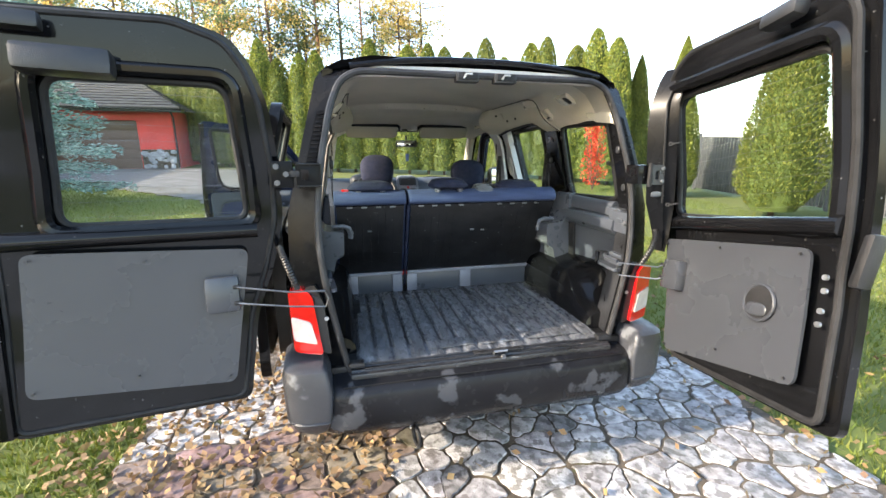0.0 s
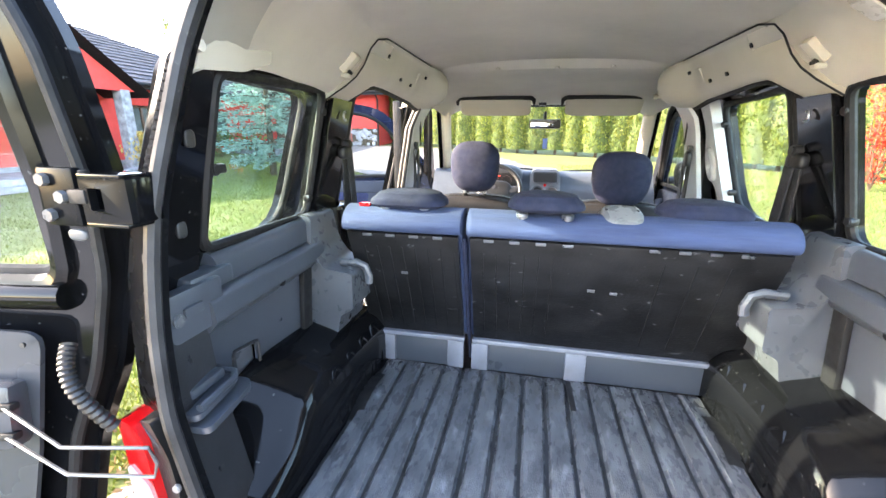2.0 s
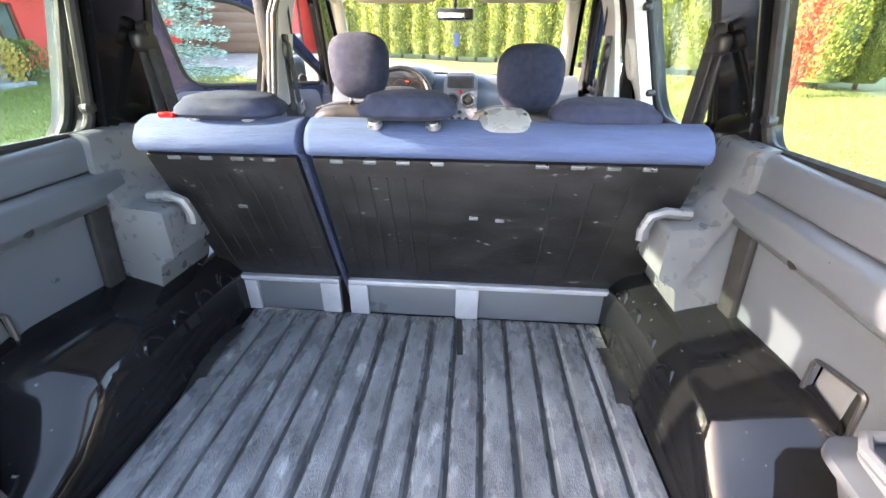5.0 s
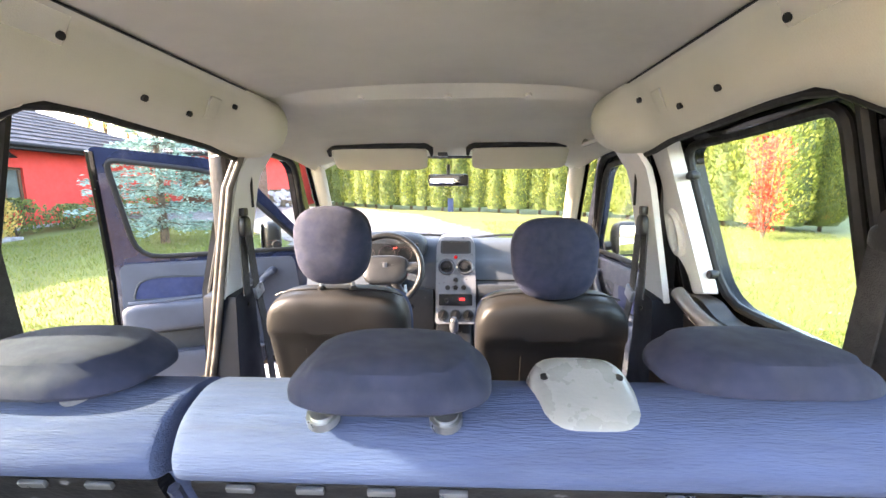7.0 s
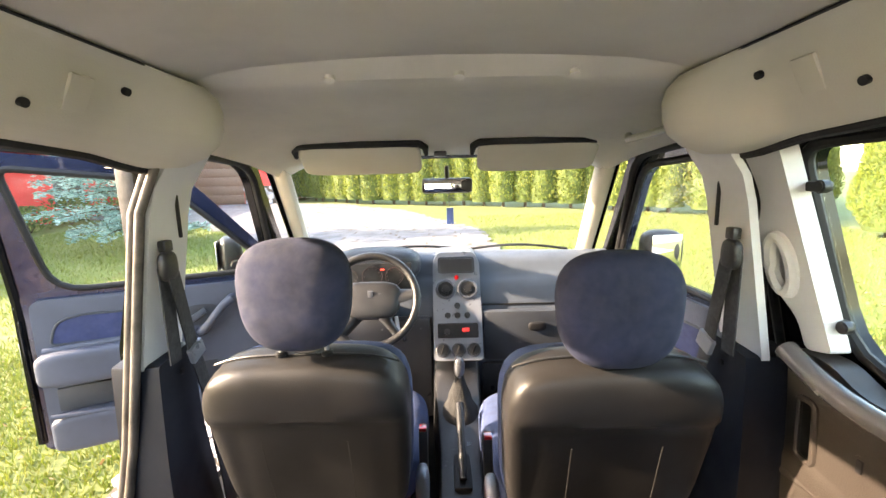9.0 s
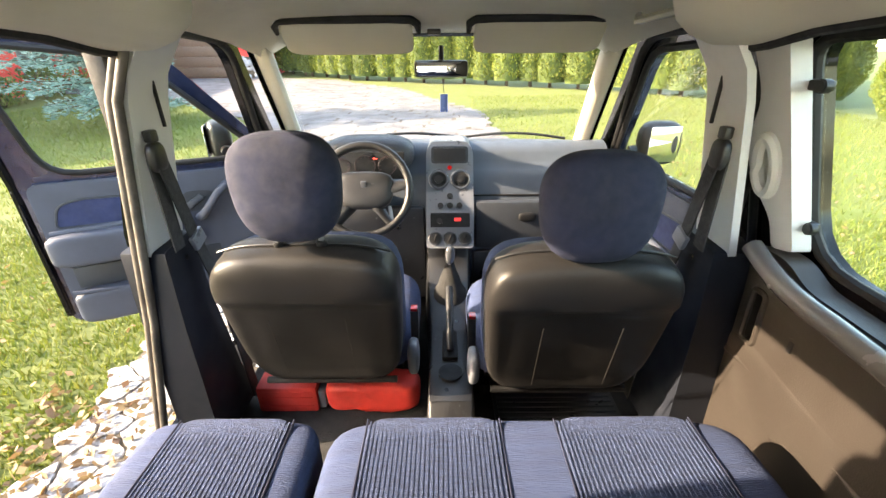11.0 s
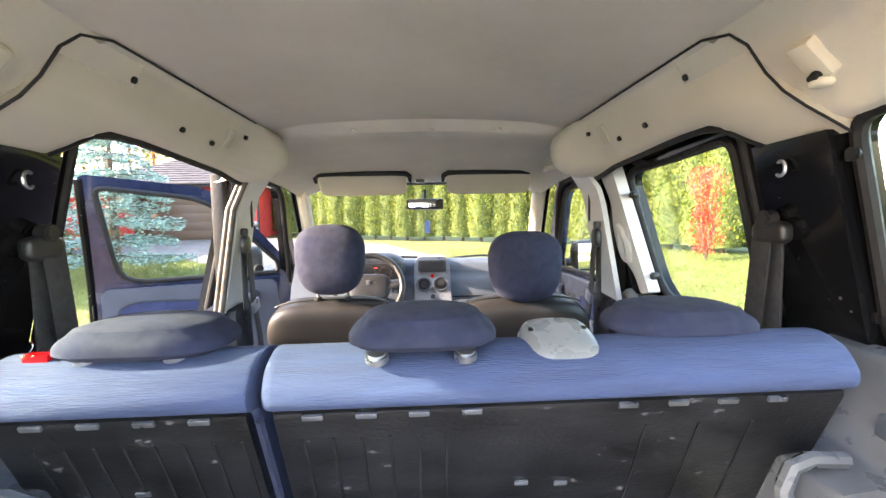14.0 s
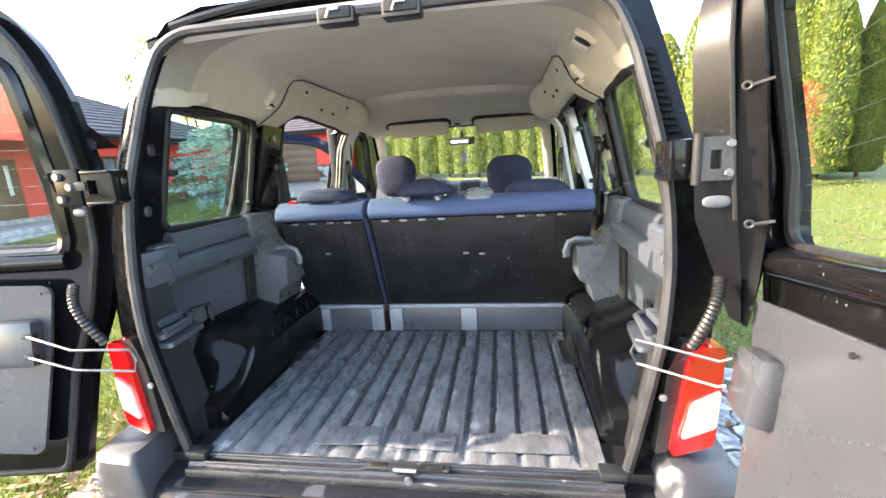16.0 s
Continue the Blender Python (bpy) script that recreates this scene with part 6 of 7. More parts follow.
def slide_trim(door, m, s):
    base = dense(rounded([(1.12, 0.54), (1.74, 0.54), (1.75, 1.0), (1.67, 1.245), (1.56, 1.25), (1.50, 1.205), (1.12, 1.205)], [0.10, 0.05, 0.06, 0.03, 0.05, 0.06, 0.05], 4), 0.1)
    hollow = rounded([(1.582, 0.988), (1.630, 0.988), (1.636, 1.135), (1.590, 1.135)], 0.016, 3)
    pad = lambda off: (lambda y, z, d: (s * (XI(y, z) - off + d), y, z))
    t = part("door_card", moved(plate(base, [hollow], pad(0.085), 0.06), m), BROWNTRIM, door, "grey moulded sliding door card")
    part("card_top_roll", moved(tube(bmesh.new(), [(s * (0.864 - 0.075 + T(y) - 0.06), y, 1.195 + 0.055 * max(0.0, (y - 1.42) / 0.22) ** 2) for y in span(1.13, 1.64, 10)], 0.024, n=12), m), CARDROLL, t)
    part("slot_rim", moved(tube(bmesh.new(), [(s * (XI(y, z) - 0.086), y, z) for y, z in hollow], 0.008, True, 8), m), BROWNTRIM, t)
    part("slot_back", moved(plate(hollow, [], pad(0.05), 0.004), m), RUBBER, t)
    part("card_swage", moved(tube(bmesh.new(), [(s * (XI(y, 0.9) - 0.082), y, 0.90 + 0.03 * math.sin((y - 1.1) * 4)) for y in span(1.15, 1.74, 8)], 0.012, n=8), m), BROWNTRIM, t)
    for y, z, r in ((1.475, 1.07, 0.024), (1.50, 1.155, 0.010)):
        part("round_boss", moved(disc(bmesh.new(), (s * (XI(y, z) - 0.087), y, z), (1, 0, 0), r, 0.012, 18, 0.004), m), BROWNTRIM, t)
    part("boss_slot", moved(boxed((s * (XI(1.475, 1.07) - 0.095), 1.475, 1.068), (0.006, 0.012, 0.028), 0.002), m), RUBBER, t)
    if s < 0:
        return
    q = dense(rounded([(1.622, 1.262), (1.690, 1.245), (1.700, 1.32), (1.745, 1.365), (1.790, 1.43), (1.788, 1.51), (1.752, 1.59), (1.775, 1.67), (1.815, 1.755), (1.69, 1.755), (1.648, 1.45)], [0.01, 0.02, 0.04, 0.04, 0.05, 0.05, 0.06, 0.05, 0.02, 0.02, 0.05], 4), 0.04)
    q = [(y - 0.045, z) for y, z in q]
    eye = [(1.676 + 0.032 * math.cos(2 * math.pi * i / 20), 1.443 + 0.066 * math.sin(2 * math.pi * i / 20)) for i in range(20)]
    p = part("pillar_cover", moved(plate(q, [eye], pad(0.065), 0.045), m), PILLARGREY, door, "pale grey pillar cover with an oval grip")
    part("grip_rim", moved(tube(bmesh.new(), [(s * (XI(y, z) - 0.066), y, z) for y, z in eye], 0.016, True), m), PILLARGREY, p)
    part("grip_back", moved(plate(dense(eye, 0.05), [], pad(0.035), 0.01), m), PILLARGREY, p)
    for y, z in ((1.625, 1.625), (1.615, 1.325)):
        k = part("window_catch", moved(boxed((s * (XI(y, z) - 0.02), y - 0.02, z), (0.02, 0.05, 0.022), 0.006), m), BLACKPLASTIC, door)
        part("catch_knob", moved(disc(bmesh.new(), (s * (XI(y, z) - 0.035), y - 0.045, z), (1, 0, 0), 0.014, 0.02, 14, 0.003), m), BLACKPLASTIC, k)


HINGE = (-0.93, 2.86)
OPEN_DOOR = dense(rounded([(1.865, 0.50), (2.78, 0.50), (2.92, 0.80), (2.92, 1.27), (2.50, 1.765), (1.865, 1.825)], [0.08, 0.1, 0.1, 0.1, 0.16, 0.05]), 0.1)
OPEN_WIN = dense(rounded([(2.00, 1.235), (2.82, 1.235), (2.82, 1.30), (2.44, 1.695), (1.935, 1.75)], [0.12, 0.03, 0.03, 0.14, 0.05], 4), 0.1)
side_door(-1, OPEN_DOOR, turned(HINGE, -62), OPEN_WIN, "front_door", "dark front door, swung open", front_trim)
side_door(1, FRONT_DOOR, Matrix.Identity(4), FRONT_WIN, "front_door", "dark front door, shut", front_trim)
side_door(1, SLIDE_DOOR, Matrix.Identity(4), SLIDE_WIN, "sliding_door", "black sliding door, shut", slide_trim)
SLID = dense(rounded([(0.93, 0.50), (1.78, 0.50), (1.80, 1.20), (1.80, 1.78), (1.03, 1.775), (0.95, 1.3)], [0.1, 0.05, 0.02, 0.06, 0.07, 0.1]), 0.1)
side_door(-1, SLID, Matrix.Translation((-0.10, -0.735, 0)), SLIDE_WIN, "sliding_door", "black sliding door, slid open to the rear", slide_trim)


# ---------------- surroundings: materials ----------------
def leafy(name, a, b, c, rough=0.7, through=0.25):
    """Foliage whose single leaves differ in tone and let some light through."""
    m = bpy.data.materials.new(name)
    m.use_nodes = True
    t = m.node_tree
    bs = t.nodes["Principled BSDF"]
    g = t.nodes.new("ShaderNodeNewGeometry")
    r = t.nodes.new("ShaderNodeValToRGB")
    r.color_ramp.elements[0].color, r.color_ramp.elements[1].color = (*a, 1), (*c, 1)
    e = r.color_ramp.elements.new(0.5)
    e.color = (*b, 1)
    t.links.new(g.outputs["Random Per Island"], r.inputs["Fac"])
    info = t.nodes.new("ShaderNodeObjectInfo")
    hs = t.nodes.new("ShaderNodeHueSaturation")
    mr = t.nodes.new("ShaderNodeMapRange")
    mr.inputs["To Min"].default_value, mr.inputs["To Max"].default_value = 0.75, 1.25
    t.links.new(info.outputs["Random"], mr.inputs["Value"])
    t.links.new(mr.outputs["Result"], hs.inputs["Value"])
    t.links.new(r.outputs["Color"], hs.inputs["Color"])
    t.links.new(hs.outputs["Color"], bs.inputs["Base Color"])
    bs.inputs["Roughness"].default_value = rough
    tl = t.nodes.new("ShaderNodeBsdfTranslucent")
    t.links.new(hs.outputs["Color"], tl.inputs["Color"])
    mx = t.nodes.new("ShaderNodeMixShader")
    mx.inputs[0].default_value = through
    t.links.new(bs.outputs[0], mx.inputs[1])
    t.links.new(tl.outputs[0], mx.inputs[2])
    t.links.new(mx.outputs[0], t.nodes["Material Output"].inputs["Surface"])
    return m


def random_tone(m, amount=0.5):
    """Lets each object of a material differ in lightness."""
    t = m.node_tree
    b = t.nodes["Principled BSDF"]
    src = b.inputs["Base Color"].links[0].from_socket
    info, hs, mr = t.nodes.new("ShaderNodeObjectInfo"), t.nodes.new("ShaderNodeHueSaturation"), t.nodes.new("ShaderNodeMapRange")
    mr.inputs["To Min"].default_value, mr.inputs["To Max"].default_value = 1 - amount, 1 + amount
    t.links.new(info.outputs["Random"], mr.inputs["Value"])
    t.links.new(mr.outputs["Result"], hs.inputs["Value"])
    hue = t.nodes.new("ShaderNodeTexWhiteNoise")
    hue.noise_dimensions = "1D"
    t.links.new(info.outputs["Random"], hue.inputs["W"])
    hr_ = t.nodes.new("ShaderNodeMapRange")
    hr_.inputs["To Min"].default_value, hr_.inputs["To Max"].default_value = 0.44, 0.56
    t.links.new(hue.outputs["Value"], hr_.inputs["Value"])
    t.links.new(hr_.outputs["Result"], hs.inputs["Hue"])
    t.links.new(src, hs.inputs["Color"])
    t.links.new(hs.outputs["Color"], b.inputs["Base Color"])
    return m


GRASS = M("lawn_soil", (0.066, 0.086, 0.014), 0.95, 0, 0.35, 0.8, 0.3, 200, col2=(0.092, 0.100, 0.02))
BLADE = leafy("grass_blade", (0.075, 0.112, 0.013), (0.115, 0.143, 0.018), (0.165, 0.168, 0.036), 0.6, 0.3)
FALLEN = leafy("fallen_leaf", (0.20, 0.115, 0.06), (0.28, 0.19, 0.085), (0.15, 0.09, 0.06), 0.8, 0.2)
STONE = random_tone(M("granite_cobble", (0.31, 0.30, 0.297), 0.62, 0, 0.4, 16, 1.0, 70, spots=1.0, spot_col=(0.12, 0.112, 0.105), spot_scale=19, rvar=0.2, crisp=0.06), 0.4)
BROWNSTONE = random_tone(M("dirty_brown_cobble", (0.17, 0.13, 0.108), 0.7, 0, 0.35, 12, 1.0, 40, spots=0.9, spot_col=(0.09, 0.065, 0.045), spot_scale=12, rvar=0.2, crisp=0.08), 0.4)
FARSTONE = M("pale_far_paving", (0.155, 0.148, 0.15), 0.9, 0, 0.2, 2, 0.4, 30, spots=0.3, spot_col=(0.11, 0.105, 0.10), spot_scale=6, spec=0.15)
BOUNCE_PAVING = M("pale_bounce_paving", (0.42, 0.43, 0.445), 0.8, 0, 0.25, 3, 0.5, 30, spots=0.4, spot_col=(0.16, 0.15, 0.14), spot_scale=5, spec=0.3)
GRIT = M("dirt_joint", (0.085, 0.066, 0.045), 0.9, 0, 0.45, 8, 1.0, 60, spots=0.5, spot_col=(0.06, 0.08, 0.02), spot_scale=6)
REDWALL = M("red_render", (0.60, 0.055, 0.045), 0.85, 0, 0.08, 2, 0.3, 60)
TILE = M("dark_roof_tile", (0.055, 0.053, 0.060), 0.8, 0, 0.25, 3, 0.3, 40, spec=0.2)
FASCIA = M("dark_fascia", (0.022, 0.023, 0.026), 0.8, spec=0.2)
DOORWOOD = M("brown_door_wood", (0.12, 0.07, 0.045), 0.5, 0, 0.25, 8, 0.2, 40, stretch=(1, 1, 6))
FRAMEWOOD = M("brown_window_frame", (0.10, 0.055, 0.035), 0.45, 0, 0.2, 10)
CURTAIN = M("pale_curtain", (0.55, 0.55, 0.52), 0.9, 0, 0.2, 6)
HOUSEGLASS = M("dark_window_pane", (0.10, 0.12, 0.12), 0.08, 0, 0.3, 1.5, rvar=0.02)
FIELDSTONE = M("grey_fieldstone", (0.26, 0.27, 0.29), 0.7, 0, 0.4, 5, 0.9, 20, col2=(0.10, 0.10, 0.11))
BARK = M("brown_bark", (0.10, 0.07, 0.05), 0.9, 0, 0.4, 10, 1.0, 20)
PINEBARK = M("orange_pine_bark", (0.26, 0.13, 0.07), 0.9, 0, 0.4, 6, 1.0, 12)
THUJA = leafy("thuja_spray", (0.06, 0.095, 0.012), (0.12, 0.15, 0.02), (0.20, 0.205, 0.035), 0.7, 0.3)
# dark green that stands for the shade deep inside a crown
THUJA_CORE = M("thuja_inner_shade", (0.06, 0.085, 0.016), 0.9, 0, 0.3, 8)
SPRUCE = leafy("blue_spruce_needles", (0.10, 0.19, 0.17), (0.19, 0.32, 0.30), (0.33, 0.45, 0.42), 0.7, 0.1)
SHRUB = leafy("shrub_leaf", (0.06, 0.10, 0.03), (0.12, 0.16, 0.05), (0.20, 0.22, 0.06))
REDLEAF = leafy("red_autumn_leaf", (0.48, 0.02, 0.015), (0.70, 0.05, 0.03), (0.75, 0.15, 0.06))
GOLD = leafy("golden_autumn_leaf", (0.52, 0.32, 0.08), (0.62, 0.44, 0.12), (0.46, 0.40, 0.12))
PINELEAF = leafy("pine_needles", (0.06, 0.10, 0.04), (0.10, 0.15, 0.05), (0.16, 0.18, 0.07))
FENCE = M("grey_fence_slat", (0.06, 0.064, 0.072), 0.6, 0.1, 0.2, 5)
WHITEWALL = M("white_render", (0.75, 0.74, 0.70), 0.85, 0, 0.06, 2)
rng = np.random.default_rng(5)


def sheet(name, verts, faces, mat):
    me = bpy.data.meshes.new(name)
    me.from_pydata(verts.tolist(), [], faces.tolist())
    me.materials.append(mat)
    return me


def leaves(centres, normals, long, wide, jitter=0.6):
    """One diamond leaf at each centre, hanging along a direction near the given one."""
    n = len(centres)
    d = normals + rng.normal(0, jitter, (n, 3))
    d /= np.linalg.norm(d, axis=1)[:, None]
    side = np.cross(d, rng.normal(0, 1, (n, 3)))
    side /= np.linalg.norm(side, axis=1)[:, None] + 1e-9
    ln = (long * rng.uniform(0.6, 1.3, n))[:, None]
    wd = (wide * rng.uniform(0.6, 1.3, n))[:, None]
    v = np.stack([centres - d * ln / 2, centres + side * wd / 2, centres + d * ln / 2, centres - side * wd / 2], 1).reshape(-1, 3)
    return v, np.arange(4 * n).reshape(-1, 4)


# ---------------- ground ----------------
ys = [-60, -30, -15, -8, -4, 0, 3, 5, 7, 10, 14, 18, 22, 28, 34, 40, 60, 120, 400]
xs = [-300, -80, -40, -25, -15, -10, -6, -3, 0, 3, 6, 10, 15, 25, 40, 80, 300]
single("ground", loft([[(x, y, slope(y) - 0.03) for x in xs] for y in ys], closed=False), GRASS, "short green lawn strewn with fallen leaves", "lawn", kind="structure")
DRIVE = [(-1.75, -3.0), (-9, -3.4), (-9, -16), (9, -16), (9, -3.4), (1.85, -3.0), (1.85, 1.5), (1.75, 4), (1.3, 8), (0.9, 12), (-1.5, 17), (-5, 20.5), (-8.0, 21.5), (-16, 21.4), (-16, 17.5), (-9, 15), (-4.5, 11), (-2.3, 6), (-1.8, 2)]


def in_drive(x, y):
    inside = False
    for (x0, y0), (x1, y1) in zip(DRIVE, DRIVE[1:] + DRIVE[:1]):
        if (y0 > y) != (y1 > y) and x < (x1 - x0) * (y - y0) / (y1 - y0) + x0:
            inside = not inside
    return inside


NEAR_DRIVE = [(x, max(y, -3.2)) for x, y in DRIVE if not (abs(x) > 8.5 and y < 0)]
drive = single("drive", plate(dense(NEAR_DRIVE, 1.0), [], lambda x, y, d: (x, y, slope(y) - 0.003 - d), 0.1), GRIT, "drive of worn irregular granite cobbles", "drive", kind="structure")

# added out of view: pale ground that lights the tail and reflects in the paint
single("yard", plate(dense([(-9, -3.2), (-9, -16), (9, -16), (9, -3.2)], 1.0), [], lambda x, y, d: (x, y, slope(y) - 0.002 - d), 0.1), BOUNCE_PAVING, "unseen pale paving added behind the car to reflect light", "yard", kind="structure")

# lawn blades and fallen leaves, denser near the car
def lawn(n, x0, x1, y0, y1, tall):
    p = np.stack([rng.uniform(x0, x1, n), rng.uniform(y0, y1, n)], 1)
    keep = np.array([not in_drive(x, y) for x, y in p])
    p = p[keep]
    z = np.array([slope(y) for _, y in p]) - 0.03
    a = rng.uniform(0, 6.28, len(p))
    h = tall * rng.uniform(0.5, 1.2, len(p))
    w = 0.0045 * (1 + tall * 6)
    base = np.stack([p[:, 0], p[:, 1], z], 1)
    across = np.stack([np.cos(a), np.sin(a), 0 * a], 1) * w
    tip = base + np.stack([rng.normal(0, 0.4, len(p)) * h, rng.normal(0, 0.4, len(p)) * h, h], 1)
    return np.stack([base - across, base + across, tip], 1).reshape(-1, 3)


v = np.concatenate([lawn(52000, -4.5, -1.6, -3.2, 5.0, 0.055), lawn(34000, 1.7, 5.5, -3.2, 5.0, 0.055), lawn(40000, -12, -1.8, 4.5, 16, 0.08), lawn(20000, 0.8, 10, 4.5, 15, 0.08), lawn(22000, -12, -4.5, -3.2, 5, 0.07), lawn(18000, 5.5, 11.5, -3.2, 5, 0.07)])
tagged(new("grass", sheet("grass", v, np.arange(len(v)).reshape(-1, 3), BLADE)), "short yellow-green lawn grass", "grass", kind="stuff")
n = 2600
p = np.stack([rng.uniform(-6, 6, n), rng.uniform(-1.4, 9, n), np.zeros(n)], 1)
near = np.stack([rng.uniform(-2.2, -0.4, 3000), rng.uniform(-0.9, 2.5, 3000), np.zeros(3000)], 1)
edge = np.stack([rng.normal(1.9, 0.12, 260), rng.uniform(-1.0, 4, 260), np.zeros(260)], 1)
p = np.concatenate([p, near, edge])
p[:, 2] = [slope(y) + (0.022 if in_drive(x, y) else 0.012) for x, y, _ in p]
v, f = leaves(p, np.stack([np.cos(rng.uniform(0, 6.28, len(p))), np.sin(rng.uniform(0, 6.28, len(p))), np.zeros(len(p))], 1), 0.05, 0.035, 0.2)
tagged(new("fallen_leaves", sheet("fallen_leaves", v, f, FALLEN)), "brown and yellow fallen leaves on the ground", "leaves", kind="stuff")

# ---------------- vegetation ----------------
def crown_cloud(n, h, r, shape, long, wide, rough=0.12, seed=0):
    """Leaves on a rough upright body; shape(f) gives the radius at the height f, 0 to 1."""
    f = rng.uniform(0.0, 1.0, n) ** 0.85
    a = rng.uniform(0, 2 * math.pi, n)
    lump = np.array([noise.noise(Vector((math.cos(t) * 1.6 + seed, math.sin(t) * 1.6, 5 * q))) for t, q in zip(a, f)])
    rad = r * np.array([shape(q) for q in f]) * (1 + 0.22 * lump) * (1 - rough * rng.uniform(0, 1.6, n))
    c = np.stack([rad * np.cos(a), rad * np.sin(a), 0.06 * h + f * h * 0.94], 1)
    nrm = np.stack([np.cos(a) * 0.6, np.sin(a) * 0.6, np.full(n, 1.0)], 1)
    return leaves(c, nrm, long, wide, 0.35)


def core(h, r, shape, k=0.8):
    rings = []
    for i in range(13):
        f = i / 12
        rings.append([(k * r * shape(f) * math.cos(2 * math.pi * j / 12), k * r * shape(f) * math.sin(2 * math.pi * j / 12), 0.04 * h + 0.93 * f * h) for j in range(12)])
    return loft(rings)


def cone_shape(f):
    return max(0.03, min(1.0, f * 4 + 0.86) * (1 - f ** 3.2) ** 0.6)


def flame_shape(f):
    return max(0.02, min(1.0, f * 4 + 0.62) * (1 - f ** 1.35) ** 0.82)


def thuja(name, h, r, n, group, label, form=cone_shape):
    t = thing(name, (0, 0, 0), label, "thuja", group)
    part("trunk", tube(bmesh.new(), [(0, 0, -0.2), (0, 0, h * 0.5)], [0.07, 0.03]), BARK, t)
    # plain body behind the sprays, its dark colour painted in as inner shade
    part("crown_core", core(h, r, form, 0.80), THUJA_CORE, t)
    v, f = crown_cloud(n, h, r, form, 0.11 if n < 8000 else 0.075, 0.055 if n < 8000 else 0.036, 0.09 if n < 8000 else 0.11, seed=h)
    ob = new("crown", sheet("crown", v, f, THUJA))
    ob.parent = t
    return t


hedge_kinds = [thuja("thuja", 5.6, 0.72, 6500, "hedge row", "tall green thuja in the clipped hedge"), thuja("thuja", 5.9, 0.66, 6500, "hedge row", "tall green thuja in the clipped hedge"), thuja("thuja", 5.2, 0.75, 6500, "hedge row", "tall green thuja in the clipped hedge")]
line = [(-13.5, 27.5), (-7.6, 23.6), (-4.0, 20.6), (0.8, 18.6), (5.6, 16.4), (8.4, 14.0), (9.9, 11.9)]
spots = []
for (x0, y0), (x1, y1) in zip(line, line[1:]):
    k = int(math.hypot(x1 - x0, y1 - y0) / 0.80)
    spots += [(x0 + (x1 - x0) * i / k, y0 + (y1 - y0) * i / k) for i in range(k)]
for i, (x, y) in enumerate(spots):
    m = pose(x + random.uniform(-0.15, 0.15), y + random.uniform(-0.15, 0.15), slope(y) - 0.05, 0, 0, random.uniform(0, 360)) @ Matrix.Diagonal((1, 1, random.uniform(0.9, 1.08), 1))
    if i < 3:
        hedge_kinds[i].matrix_basis = m
    else:
        copy_thing(hedge_kinds[i % 3], m)
big = thuja("thuja", 5.6, 0.90, 27000, "garden thujas", "broad conical thuja standing on the lawn", flame_shape)
big.matrix_basis = pose(9.4, 6.1, 0.0)
for x, y, k in ((9.6, 9.6, 0.85), (10.4, 12.6, 0.85), (11.0, 3.0, 1.0), (11.5, -0.6, 1.1), (11.6, 15.2, 0.95)):
    copy_thing(big, pose(x, y, slope(y) - 0.05, 0, 0, random.uniform(0, 360)) @ Matrix.Diagonal((k, k, k, 1)))

# red-leaved shrub
red = thing("red_shrub", (7.9, 11.3, slope(11.3)), "slender shrub with bright red autumn leaves", "shrub")
for i in range(7):
    a = i * 0.9
    part("stem", tube(bmesh.new(), [(7.9, 11.3, slope(11.3) - 0.05), (7.9 + 0.2 * math.cos(a), 11.3 + 0.2 * math.sin(a), 1.2), (7.9 + 0.32 * math.cos(a), 11.3 + 0.32 * math.sin(a), 2.2 + 0.1 * i)], [0.02, 0.015, 0.006], n=6), BARK, red)
v, f = crown_cloud(1300, 2.6, 0.46, lambda q: 0.45 + 0.55 * math.sin(2.4 * q + 0.3) + 0.25 * math.sin(9 * q), 0.09, 0.06, 0.6)
ob = new("foliage", sheet("foliage", v, f, REDLEAF))
ob.parent = red

# blue spruce: whorls of drooping limbs dressed with needle sprays
spruce = thing("blue_spruce", (-7.75, 10.8, slope(10.8)), "blue spruce with layered silvery branches", "spruce")
part("trunk", tube(bmesh.new(), [(-7.75, 10.8, slope(10.8) - 0.1), (-7.75, 10.8, slope(10.8) + 5.0)], [0.11, 0.02]), BARK, spruce)
cs, ns = [], []
limbs = bmesh.new()
for w in range(12):
    z = 0.55 + 0.41 * w
    reach = 1.75 * (1 - w / 12.4) ** 0.8 + 0.1
    for k in range(10):
        a = 2 * math.pi * (k / 10 + 0.13 * w) + random.uniform(-0.2, 0.2)
        rr = reach * random.uniform(0.6, 1.12)
        z = 0.55 + 0.41 * w + random.uniform(-0.11, 0.11)
        d = np.array([math.cos(a), math.sin(a), 0])
        tube(limbs, [(0, 0, z), tuple(d * rr * 0.6 + (0, 0, z - 0.02)), tuple(d * rr + (0, 0, z - 0.10))], [0.018, 0.012, 0.005], n=5)
        m_ = int(120 * rr) + 16
        q = rng.uniform(0.15, 1.0, m_)
        side = rng.uniform(-1, 1, m_) * 0.30 * np.sqrt(np.clip(1.15 - q, 0.05, 1)) * min(1.0, rr)
        across = np.array([-d[1], d[0], 0])
        cs.append(np.outer(q * rr, d) + np.outer(side, across) + np.stack([0 * q, 0 * q, z - 0.16 * q ** 2 + rng.normal(0.0, 0.05, m_)], 1))
        ns.append(np.tile(d, (m_, 1)) + np.outer(np.sign(side) * 0.5, across) + (0, 0, 0.15))
v, f = leaves(np.concatenate(cs), np.concatenate(ns), 0.12, 0.04, 0.3)
ob = new("branchwork", finish("branchwork", limbs, BARK))
ob.parent = spruce
ob = new("needles", sheet("needles", v, f, SPRUCE))
ob.parent = spruce


